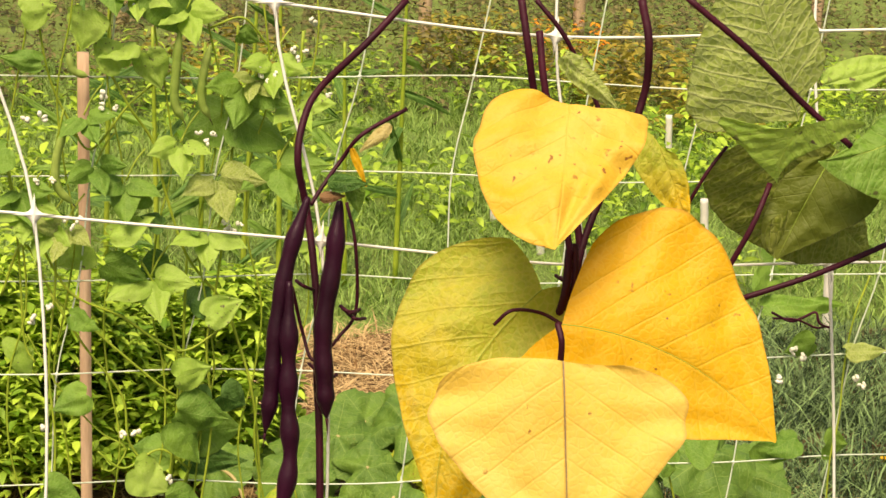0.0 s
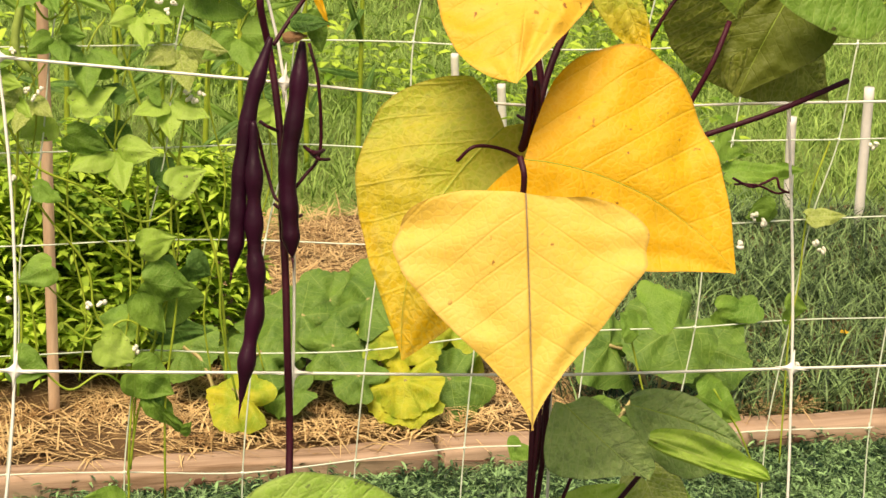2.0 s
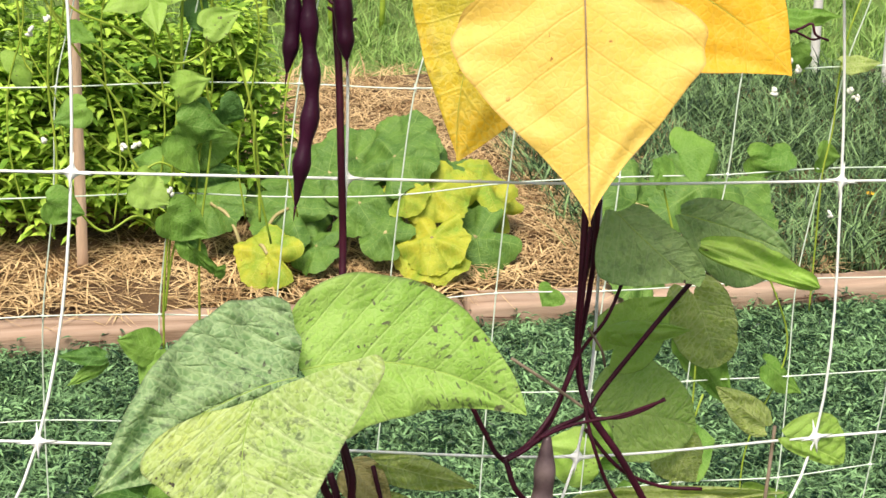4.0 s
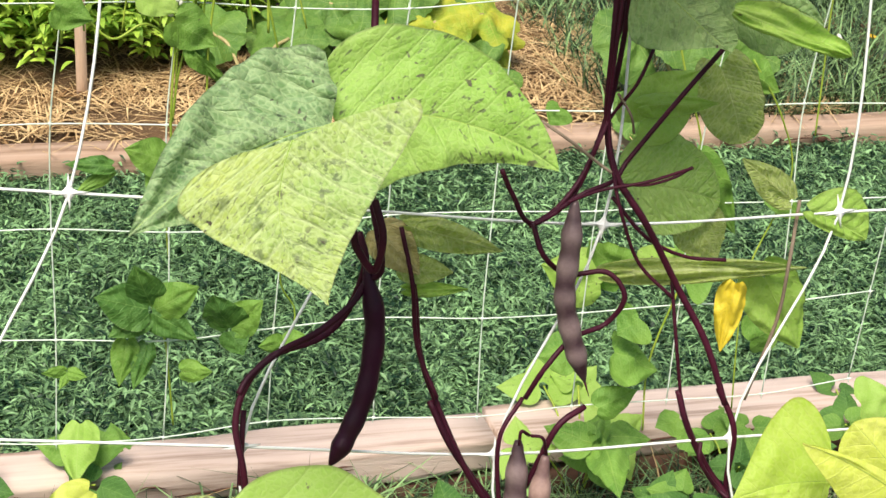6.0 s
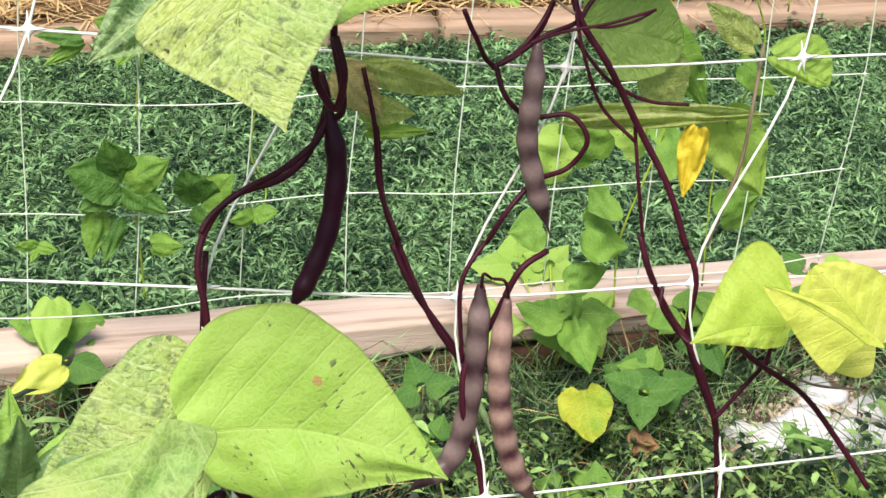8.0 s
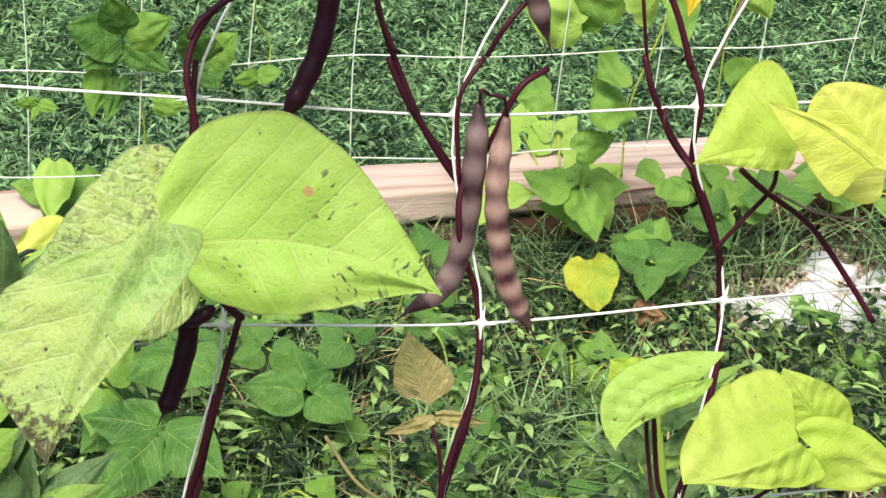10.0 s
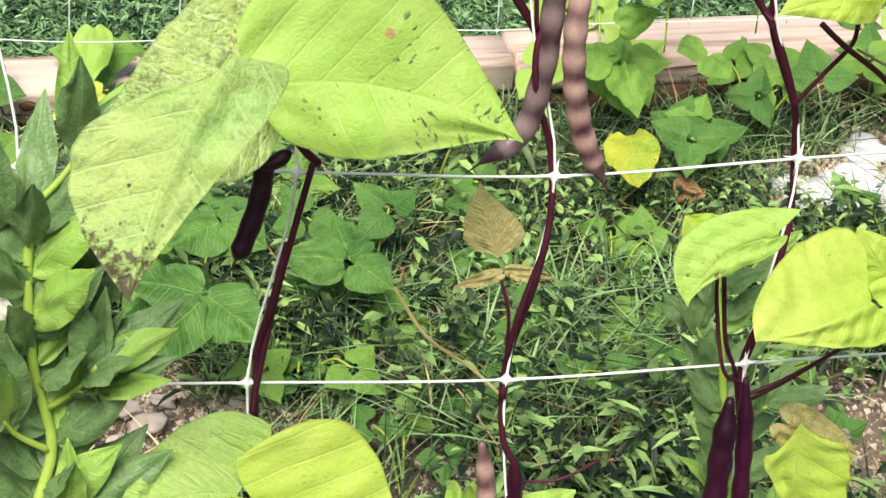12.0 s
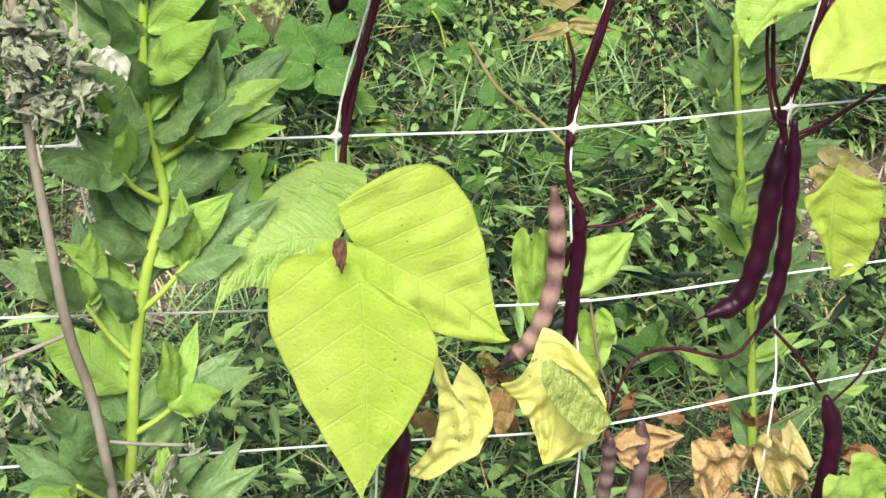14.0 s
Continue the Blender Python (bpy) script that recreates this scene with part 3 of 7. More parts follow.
def blades(name, spots, mat, label, category, seed, tall=(0.03, 0.07), wide=0.004, per=5, spread=0.03, lean=0.8, segs=2):
    """Tufts of bent blades on the given spots, as one mesh."""
    rnd = random.Random(seed)
    verts, faces = [], []
    for p in spots:
        for _ in range(per):
            a, b = rnd.uniform(0, 6.283), rnd.uniform(0, 6.283)
            h, w = rnd.uniform(*tall), wide * rnd.uniform(0.6, 1.4)
            ox, oy = p[0] + spread * math.cos(b) * rnd.random(), p[1] + spread * math.sin(b) * rnd.random()
            dx, dy = math.cos(a), math.sin(a)
            ln = h * lean * rnd.uniform(0.3, 1.6)
            i = len(verts)
            for s in range(segs):
                t = s / segs
                k = ln * t * t
                ww = w * (1 - 0.35 * t)
                zz = p[2] + h * (t * 1.2 - 0.35 * t * t)
                verts += [(ox + dx * k - dy * ww, oy + dy * k + dx * ww, zz), (ox + dx * k + dy * ww, oy + dy * k - dx * ww, zz)]
            verts.append((ox + dx * ln, oy + dy * ln, p[2] + h * 0.85))
            for s in range(segs - 1):
                q = i + 2 * s
                faces.append((q, q + 1, q + 3, q + 2))
            q = i + 2 * (segs - 1)
            faces.append((q, q + 1, q + 2))
    return tagged(raw(name, verts, faces, mat, smooth=False), label, category, kind="stuff")


def sprigs(name, spots, mat, label, category, seed, size=(0.008, 0.02), per=8, tall=0.1, spread=0.05, kind="stuff", parent=None, ratio=0.55, stalk=True):
    """Low leafy sprigs: small pointed folded leaves round thin stalks, as one mesh."""
    rnd = random.Random(seed)
    verts, faces = [], []
    for p in spots:
        sx, sy = rnd.uniform(-1, 1) * spread, rnd.uniform(-1, 1) * spread
        h = tall * rnd.uniform(0.4, 1.2)
        if stalk:
            i = len(verts)
            verts += [(p[0] - 0.0012, p[1], p[2]), (p[0] + 0.0012, p[1], p[2]), (p[0] + sx, p[1] + sy, p[2] + h)]
            faces.append((i, i + 1, i + 2))
        for k in range(per):
            t = (k + rnd.random()) / per
            c = Vector((p[0] + sx * t, p[1] + sy * t, p[2] + h * t))
            a = rnd.uniform(0, 6.283)
            s = rnd.uniform(*size)
            d = Vector((math.cos(a), math.sin(a), rnd.uniform(-0.5, 0.5))).normalized()
            n = Vector((-d.y, d.x, rnd.uniform(-0.3, 0.3))).normalized()
            up = d.cross(n)
            i = len(verts)
            for f, w, dz in ((0, 0, 0), (0.28, 0.85, 0.16), (0.3, 0, 0.0), (0.28, -0.85, 0.16), (0.62, 0.72, 0.06), (0.65, 0, -0.1), (0.62, -0.72, 0.06), (1, 0, -0.35)):
                verts.append(c + d * (2 * s * f) + n * (s * ratio * w) + up * (s * dz))
            faces += [(i, i + 1, i + 2), (i, i + 2, i + 3), (i + 1, i + 4, i + 5, i + 2), (i + 2, i + 5, i + 6, i + 3), (i + 4, i + 7, i + 5), (i + 5, i + 7, i + 6)]
    ob = raw(name, verts, faces, mat, parent, label, smooth=True)
    return tagged(ob, label, category, kind=kind)


BARE = ((-0.135, 0.80, 0.10), (-0.15, 0.86, 0.08), (0.18, 0.64, 0.10), (-0.016, 0.777, 0.06), (0.72, 0.67, 0.11), (0.66, 0.55, 0.08), (0.88, 1.22, 0.09), (0.94, 1.20, 0.12), (1.04, 1.18, 0.13), (1.04, 1.31, 0.09))


def scatter(n, u0, u1, v0, v1, seed, z=0.0, gap=None):
    """Random places on a stretch of ground; nothing grows on the bare spots."""
    rnd = random.Random(seed)
    out = []
    while len(out) < n:
        u, v = rnd.uniform(u0, u1), rnd.uniform(v0, v1)
        if gap is not None and noise.noise(Vector((u * gap[0], v * gap[0], seed))) < gap[1]:
            continue
        q = bed(u, v, z)
        if any((q.x - x) ** 2 + (q.y - y) ** 2 < r * r * rnd.uniform(0.3, 1.2) for x, y, r in BARE) and rnd.random() < 0.95:
            continue
        out.append(q)
    return out


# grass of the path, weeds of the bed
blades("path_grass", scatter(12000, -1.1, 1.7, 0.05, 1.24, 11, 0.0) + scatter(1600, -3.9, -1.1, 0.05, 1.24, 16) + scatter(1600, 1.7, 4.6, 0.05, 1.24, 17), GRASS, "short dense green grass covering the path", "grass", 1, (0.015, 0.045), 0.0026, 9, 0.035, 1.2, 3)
blades("bed_grass", scatter(900, -1.0, 0.8, -1.7, -0.14, 12, 0.0, (2.2, 0.12)), GRASS_LONG, "loose tufts of long green grass among weeds", "grass", 2, (0.05, 0.15), 0.0018, 7, 0.05, 1.1, 4)
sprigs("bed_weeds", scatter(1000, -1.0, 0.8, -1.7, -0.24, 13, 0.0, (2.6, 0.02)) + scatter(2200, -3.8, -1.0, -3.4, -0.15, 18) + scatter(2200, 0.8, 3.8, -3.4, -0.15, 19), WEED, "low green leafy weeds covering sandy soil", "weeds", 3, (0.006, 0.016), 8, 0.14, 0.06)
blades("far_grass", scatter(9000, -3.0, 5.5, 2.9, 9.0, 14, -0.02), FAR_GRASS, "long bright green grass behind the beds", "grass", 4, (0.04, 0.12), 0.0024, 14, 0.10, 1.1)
blades("straw", scatter(5200, -1.2, 1.3, 1.3, 3.05, 15, 0.06) + scatter(900, -3.8, -1.2, 1.3, 2.8, 20, 0.06), STRAW, "loose golden straw strewn over the bed", "straw", 5, (0.006, 0.026), 0.0022, 5, 0.06, 5.5)


# ---- timber edgings ----
def timber(a, b, high, deep, mat, label, name="timber_edging", tilt=0.0):
    """A long landscape timber with rounded edges, a waney face and a few splits."""
    a, b = Vector(a), Vector(b)
    ln = (b - a).length
    e = (b - a).normalized()
    n = Vector((-e.y, e.x, 0)).normalized()
    up = e.cross(n)
    bm = bmesh.new()
    rings = []
    steps, r = 40, 0.22 * high
    prof = []
    for cx, cz, a0 in ((deep / 2 - r, high - r, 0), (-deep / 2 + r, high - r, 90), (-deep / 2 + r, r, 180), (deep / 2 - r, r, 270)):
        for k in range(4):
            an = radians(a0 + 30 * k)
            prof.append((cx + r * math.cos(an), cz + r * math.sin(an)))
    for i in range(steps + 1):
        t = i / steps
        c = a.lerp(b, t)
        ring = []
        for k, (px, pz) in enumerate(prof):
            j = 0.006 * noise.noise(Vector((t * ln * 4, k * 0.5, a.x * 7))) + 0.002 * noise.noise(Vector((t * ln * 30, k * 1.3, 5)))
            ring.append(bm.verts.new(c + n * (px + j) + up * (pz + j)))
        rings.append(ring)
    m = len(prof)
    for p, q in zip(rings, rings[1:]):
        for k in range(m):
            bm.faces.new((p[k], p[(k + 1) % m], q[(k + 1) % m], q[k]))
    bm.faces.new(rings[0][::-1])
    bm.faces.new(rings[-1])
    bmesh.ops.recalc_face_normals(bm, faces=bm.faces)
    ob = tagged(part(name, bm, mat), label, "timber", "bed edgings")
    rnd = random.Random(round(a.y * 100 + a.z * 900))
    for k in range(9):
        t = rnd.uniform(0.45, 0.95) if a.x < -1 else rnd.uniform(0.02, 0.5)
        c, w = a.lerp(b, t), rnd.uniform(0.04, 0.16)
        z = high * rnd.uniform(0.3, 0.72)
        line = [c + e * (w * s) - n * (deep / 2 + 0.0045) + up * (z + 0.003 * math.sin(5 * s + k)) for s in (-0.5, -0.15, 0.2, 0.5)]
        part("crack", tube(line, lambda t: 0.0016 * math.sin(math.pi * (0.05 + 0.9 * t)) + 0.0002, 6, 4), WOOD_DARK, ob)
    for k in range(2):
        c = a.lerp(b, rnd.uniform(0.5, 0.9) if a.x < -1 else rnd.uniform(0.05, 0.4))
        kb = bmesh.new()
        bmesh.ops.create_icosphere(kb, subdivisions=2, radius=1.0, matrix=Matrix.Translation(c - n * (deep / 2 + 0.001) + up * (high * 0.55)) @ Matrix.Diagonal((0.013, 0.005, 0.009, 1)))
        part("knot", kb, WOOD_DARK, ob)
    return ob


timber(bed(-2.6, -0.06, 0.045), bed(0.02, -0.035, 0.06), 0.06, 0.10, WOOD, "weathered pale timber edging lying on a dark one")
timber(bed(0.03, -0.03, 0.06), bed(2.2, 0.01, 0.08), 0.06, 0.11, WOOD, "weathered pale timber edging raised on a dark board")
timber(bed(-2.5, -0.065, -0.05), bed(0.2, -0.045, -0.045), 0.098, 0.10, WOOD_DARK, "dark timber lying under a pale one")
timber(bed(0.21, -0.04, -0.045), bed(2.4, 0.0, -0.03), 0.104, 0.11, WOOD_DARK, "dark timber lying under a pale one")
timber(bed(-2.6, 1.27, -0.01), bed(0.34, 1.25, 0.0), 0.07, 0.09, WOOD_OLD, "weathered round-edged timber along the straw bed")
timber(bed(0.36, 1.26, 0.0), bed(3.2, 1.24, 0.0), 0.07, 0.09, WOOD_OLD, "weathered round-edged timber with a dark knot")


# ---- nets ----
def net(name, label, rows, cols, at, r, mat, seed, star=1.0):
    """A trellis net: level cords, hanging cords and a moulded knot on every crossing."""
    rnd = random.Random(seed)
    e = thing(name, at(0, 0), label, "netting", "trellis nets")
    for i in range(rows):
        part("level_cord", tube([at(i, j) for j in range(cols)], r, 6, 6), mat, e)
    for j in range(cols):
        part("hanging_cord", tube([at(i, j) for i in range(rows)], r, 6, 6), mat, e)
    # a moulded star: a thick middle drawn out into four arms
    bm = bmesh.new()
    rings, seg = [], 40
    for f in (0.25, 0.5, 0.75, 1.0):
        for side in (1, -1):
            ring = []
            for k in range(seg):
                a = 2 * math.pi * k / seg
                reach = 13.0 * star * r / (abs(math.cos(a)) ** 0.44 + abs(math.sin(a)) ** 0.44) ** (1 / 0.44)
                thick = r * (1.0 + 1.8 * (1 - f) ** 1.2) * (1 if f < 1 else 0.35)
                ring.append(bm.verts.new((f * reach * math.cos(a), side * thick, f * reach * math.sin(a))))
            rings.append(ring)
    tops, lows = rings[0::2], rings[1::2]
    for pair in (tops, lows):
        for p, q in zip(pair, pair[1:]):
            for k in range(seg):
                bm.faces.new((p[k], p[(k + 1) % seg], q[(k + 1) % seg], q[k]))
    for k in range(seg):
        bm.faces.new((tops[-1][k], tops[-1][(k + 1) % seg], lows[-1][(k + 1) % seg], lows[-1][k]))
    bm.faces.new(tops[0])
    bm.faces.new(lows[0][::-1])
    bmesh.ops.recalc_face_normals(bm, faces=bm.faces)
    first = part("knot", bm, mat, e)
    for i in range(rows):
        for j in range(cols):
            k = first if i == j == 0 else new("knot", first.data)
            k.parent = e
            k.matrix_parent_inverse = Matrix.Translation(e.location).inverted()
            k.location = at(i, j)
            k.rotation_euler = (radians(-12), radians(rnd.uniform(-12, 12)), 0)
    return e


def front_y(x, z):
    return -0.3316 + 0.0266 * x + 0.2799 * z - 0.0280 * z * z


# place of one knot on every level cord, the cord's slope to either side of it, and the width of a square
FRONT_ROWS = (
    (0.060, 1.760, 0.012, 0.0, 0.148), (0.046, 1.616, 0.014, 0.006, 0.150), (0.065, 1.496, 0.014, 0.0, 0.145), (0.070, 1.351, 0.0085, -0.004, 0.145),
    (0.056, 1.199, 0.0155, 0.0, 0.148), (-0.004, 1.069, 0.0165, -0.002, 0.148), (0.018, 0.944, 0.0115, 0.002, 0.153), (-0.006, 0.817, 0.0125, -0.003, 0.157),
    (0.005, 0.692, 0.0185, -0.002, 0.152), (0.018, 0.593, 0.0160, 0.004, 0.150), (0.010, 0.450, 0.01, 0.0, 0.148), (0.0, 0.310, 0.01, 0.0, 0.148), (0.0, 0.160, 0.0, 0.0, 0.148),
)


def front_at(i, j):
    x4, z4, left, right, square = FRONT_ROWS[i]
    k = j - 4
    x = x4 + square * k + 0.001 * math.sin(i * 2.1 + j * 1.3)
    z = z4 + (left * -k if k < 0 else right * k)
    return Vector((x, front_y(x, max(z, 0.2)), z))


net("trellis_net", "white plastic trellis netting with large squares, hung with purple bean vines", len(FRONT_ROWS), 8, front_at, 0.00085, CORD, 3)


# height of every level cord and the place of its fifth knot
BACK_ROWS = ((1.680, 0.060), (1.540, 0.045), (1.395, 0.028), (1.278, 0.008), (1.151, 0.0), (1.034, -0.027), (0.894, -0.036), (0.737, -0.047), (0.594, -0.048), (0.438, -0.050), (0.285, -0.050))


def back_at(i, j):
    z, x4 = BACK_ROWS[i]
    x = x4 + 0.1447 * (j - 4) + 0.003 * math.sin(i * 1.9 + j)
    return Vector((x, 1.25 + 0.01 * math.sin(j * 2 + i), z + 0.005 * math.sin(j * 1.1 + i * 0.8) + 0.0012 * (j - 5) ** 2 * (i > 4) * 0.3))


net("trellis_net", "pale trellis netting with green bean vines, hung along the bed edge", 11, 12, back_at, 0.0010, CORD_FAR, 5, 0.62)


# ---- posts ----
def post(name, foot, top, r, mat, label, square=False):
    foot, top = Vector(foot), Vector(top)
    bm = tube([foot, foot.lerp(top, 0.5), top], r, 4 if square else 12, 6, wobble=0.0006, seed=len(bpy.data.objects))
    bmesh.ops.bevel(bm, geom=[e for e in bm.edges if e.calc_face_angle(0) > 0.9], offset=0.12 * r, segments=2, affect="EDGES")
    return tagged(part(name, bm, mat), label, "post", "garden posts")


post("wooden_stake", (-0.04, 3.08, 0), (-0.06, 3.08, 1.14), 0.017, STAKE, "raw square wooden stake standing in the straw bed", True)
for foot, h in (((1.735, 6.273, 0.000), 0.21), ((1.773, 5.721, 0.000), 0.21), ((2.476, 4.687, 0.000), 0.33), ((2.534, 4.287, 0.000), 0.52), ((2.476, 5.833, 0.000), 0.20), ((2.859, 7.323, 0.000), 0.26)):
    post("white_post", foot, (foot[0] - 0.02, foot[1], h), 0.016, WHITE_POST, "white plastic post standing in the grass")


# ---- purple beans on the front net ----
LEFT = thing("pole_bean", (-0.078, -0.016, 1.306), "purple-podded pole bean vine with dark pods on the net", "bean plant", "purple pole beans")
MAIN = thing("pole_bean", (0.002, -0.150, 0.695), "purple-stemmed pole bean with yellow heart-shaped leaves on the net", "bean plant", "purple pole beans")
RIGHT = thing("pole_bean", (0.167, -0.160, 0.639), "purple-stemmed pole bean with lime leaves and dark pods on the net", "bean plant", "purple pole beans")
LOW = thing("pole_bean", (-0.123, -0.184, 0.573), "young pole bean with lime leaves winding up the net", "bean plant", "purple pole beans")

# yellow group
leaf(MAIN, (0.011, -0.117, 1.489), (0.006, -0.167, 1.391), 0.1, YELLOW_PALE, "pale yellow leaf with a thin dark midrib", halves=((0.55, 0.44, 1.59, 0.02), (0.50, 0.42, 1.53, -0.02)), bend=-0.003, fold=0.05, droop=0.04, ruffle=0.004, pucker=0.0002, rib=DRY_STEM)
leaf(MAIN, (0.023, -0.073, 1.493), (0.124, -0.112, 1.445), 0.1, YELLOW_DEEP, "deep yellow leaf with brown specks", halves=((0.44, 0.33, 1.01, 0.09), (0.58, 0.28, 0.93, 0.04)), bend=-0.11, fold=0.08, droop=0.03, pucker=0.0005, rib=GREEN_STEM)
leaf(MAIN, (0.021, -0.043, 1.502), (-0.037, -0.086, 1.397), 0.1, YELLOW_GREEN, "leaf turning from green to yellow", halves=((0.38, 0.40, 1.33, 0.14), (0.47, 0.35, 0.93, 0.12)), bend=0.129, fold=0.08, droop=0.05, pucker=0.0005, rib=GREEN_STEM)
leaf(MAIN, (0.030, -0.036, 1.596), (0.009, -0.097, 1.539), 0.1, YELLOW_TOP, "pale yellow leaf with curled upper rim", halves=((0.51, 0.29, 0.50, 0.07), (0.46, 0.11, 1.01, -0.03)), bend=-0.013, fold=0.06, droop=0.04, ruffle=0.007, pucker=0.0003, seed=5)
leaf(MAIN, (0.092, 0.010, 1.571), (0.105, -0.016, 1.532), 0.1, YELLOW_GREEN, "", halves=((0.31, 0.30, 0.88, 0.16), (0.17, 0.40, 0.64, -0.21)), bend=-0.012, fold=0.3)
leaf(MAIN, (0.037, -0.002, 1.613), (0.063, -0.016, 1.590), 0.013, GREEN_BACK, "", fold=0.3, notch=0.05)
# right-hand leaves high up
leaf(RIGHT, (0.166, -0.007, 1.582), (0.126, -0.018, 1.663), 0.1, GREEN_BACK, "green leaf seen from its veined underside", halves=((0.27, 0.37, 0.42, -0.16), (0.58, 0.26, 0.71, -0.13)), bend=0.0, fold=0.02, pucker=0.0006, ruffle=0.002, rib=PALE_STEM)
leaf(RIGHT, (0.138, -0.074, 1.593), (0.133, -0.060, 1.559), 0.1, LIME, "pale green folded leaf with a browned tip", halves=((0.98, 0.29, 1.16, -0.30), (0.69, 0.10, 2.00, 0.34)), bend=0.093, fold=0.02, rib=PALE_STEM)
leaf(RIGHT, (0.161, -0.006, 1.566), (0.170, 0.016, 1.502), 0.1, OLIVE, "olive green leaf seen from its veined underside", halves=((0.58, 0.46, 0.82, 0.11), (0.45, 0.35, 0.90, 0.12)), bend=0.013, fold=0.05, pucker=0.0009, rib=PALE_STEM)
leaf(RIGHT, (0.183, -0.018, 1.570), (0.152, -0.028, 1.514), 0.1, OLIVE_SHADED, "smooth olive green leaf with shade painted into its colour", halves=((0.26, 0.47, 0.37, -0.10), (0.48, 0.33, 1.12, -0.04)), bend=0.015, fold=0.1, pucker=0.0003, rib=PALE_STEM)
leaf(RIGHT, (0.176, -0.011, 1.603), (0.218, -0.013, 1.616), 0.1, LIME, "", halves=((0.19, 0.37, 0.90, -0.25), (0.24, 0.41, 0.49, 0.02)), bend=0.002, fold=0.2)
leaf(RIGHT, (0.215, -0.038, 1.583), (0.163, -0.045, 1.571), 0.1, GREEN, "", halves=((0.29, 0.10, 1.31, -0.10), (0.59, 0.19, 0.77, 0.0)), bend=-0.053, fold=0.15, rib=PALE_STEM)
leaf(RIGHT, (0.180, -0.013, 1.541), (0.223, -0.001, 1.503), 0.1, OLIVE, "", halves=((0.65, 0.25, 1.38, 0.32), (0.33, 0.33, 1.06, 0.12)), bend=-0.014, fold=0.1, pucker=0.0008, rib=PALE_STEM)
# large mottled group
leaf(LEFT, (-0.119, -0.119, 1.300), (-0.220, -0.158, 1.264), 0.1, MOTTLED, "grey-mottled puckered green leaf", halves=((0.38, 0.22, 1.02, 0.14), (0.31, 0.33, 1.05, 0.12)), bend=0.068, fold=0.1, droop=0.05, ruffle=0.012, pucker=0.0014, rib=PALE_STEM)
leaf(LEFT, (-0.115, -0.099, 1.293), (-0.002, -0.121, 1.272), 0.1, LIME_SPECKED, "bright green leaf with grey specks", halves=((0.28, 0.10, 0.91, -0.18), (0.38, 0.24, 0.67, 0.08)), bend=-0.114, fold=0.06, droop=0.03, pucker=0.0005, rib=PALE_STEM)
leaf(LEFT, (-0.147, -0.165, 1.311), (-0.139, -0.219, 1.255), 0.1, MOTTLED_LIGHT, "light green leaf with grey mottles and a yellow flank", halves=((0.60, 0.46, 2.00, 0.00), (0.80, 0.10, 1.02, 0.12)), bend=0.169, fold=0.10, droop=0.06, pucker=0.0009, rib=PALE_STEM)
# grey-green three behind the main stem
leaf(MAIN, (0.068, -0.033, 1.346), (0.110, -0.060, 1.311), 0.1, GREY_GREEN, "", halves=((0.48, 1.03, 1.96, 0.08), (0.25, 0.24, 0.30, -0.06)), bend=0.024, fold=0.1, pucker=0.0008, rib=PALE_STEM)
leaf(MAIN, (0.109, -0.025, 1.340), (0.170, -0.045, 1.321), 0.1, GREY_GREEN, "", halves=((0.44, 0.96, 0.76, 0.05), (0.21, 0.50, 0.79, 0.03)), bend=-0.034, fold=0.1, pucker=0.0008, rib=PALE_STEM)
leaf(MAIN, (0.109, -0.055, 1.333), (0.174, -0.077, 1.315), 0.017, LIME, "", fold=0.15, droop=0.15, notch=0.0, skew=-0.3, shape=(0.4, 0.5))
leaf(MAIN, (0.084, 0.010, 1.203), (0.146, 0.003, 1.193), 0.1, LIME_QUILT, "quilted green leaf", halves=((0.45, 0.31, 0.55, -0.17), (0.52, 0.33, 0.51, 0.08)), bend=-0.043, fold=0.05, pucker=0.0013, rib=PALE_STEM)
leaf(MAIN, (0.095, 0.024, 1.237), (0.132, 0.031, 1.266), 0.040, LIME, "", fold=0.1, notch=0.2, rib=PALE_STEM)
leaf(MAIN, (0.146, 0.032, 1.266), (0.164, 0.023, 1.220), 0.041, GREEN_BACK, "", fold=0.1, notch=0.2, shape=(0.35, 0.5))
leaf(MAIN, (0.133, 0.012, 1.176), (0.151, 0.008, 1.152), 0.034, GREEN_BACK, "", fold=0.1, notch=0.2)
leaf(MAIN, (0.092, 0.017, 1.250), (0.137, 0.009, 1.254), 0.015, LIME, "", fold=0.3, notch=0.1)
leaf(MAIN, (0.071, -0.031, 1.166), (0.191, -0.038, 1.167), 0.016, GREEN_BACK, "", fold=0.2, notch=0.1)
leaf(RIGHT, (0.186, -0.032, 1.201), (0.226, -0.035, 1.182), 0.1, LIME, "", halves=((0.17, 0.40, 0.61, 0.11), (0.49, 0.75, 0.62, 0.10)), bend=-0.019, fold=0.1, pucker=0.0008)
leaf(RIGHT, (0.173, -0.030, 1.208), (0.143, -0.025, 1.232), 0.020, GREEN_BACK, "", fold=0.3, notch=0.1)
leaf(RIGHT, (0.141, -0.041, 1.160), (0.134, -0.050, 1.119), 0.018, YELLOW_CURL, "curled bright yellow leaf", fold=0.6, notch=0.05)
leaf(RIGHT, (0.168, -0.022, 1.153), (0.196, -0.031, 1.106), 0.038, LIME, "", fold=0.2, notch=0.2)
leaf(LEFT, (-0.058, -0.037, 1.204), (-0.004, -0.048, 1.191), 0.019, GREEN_BACK, "", fold=0.3, notch=0.1)
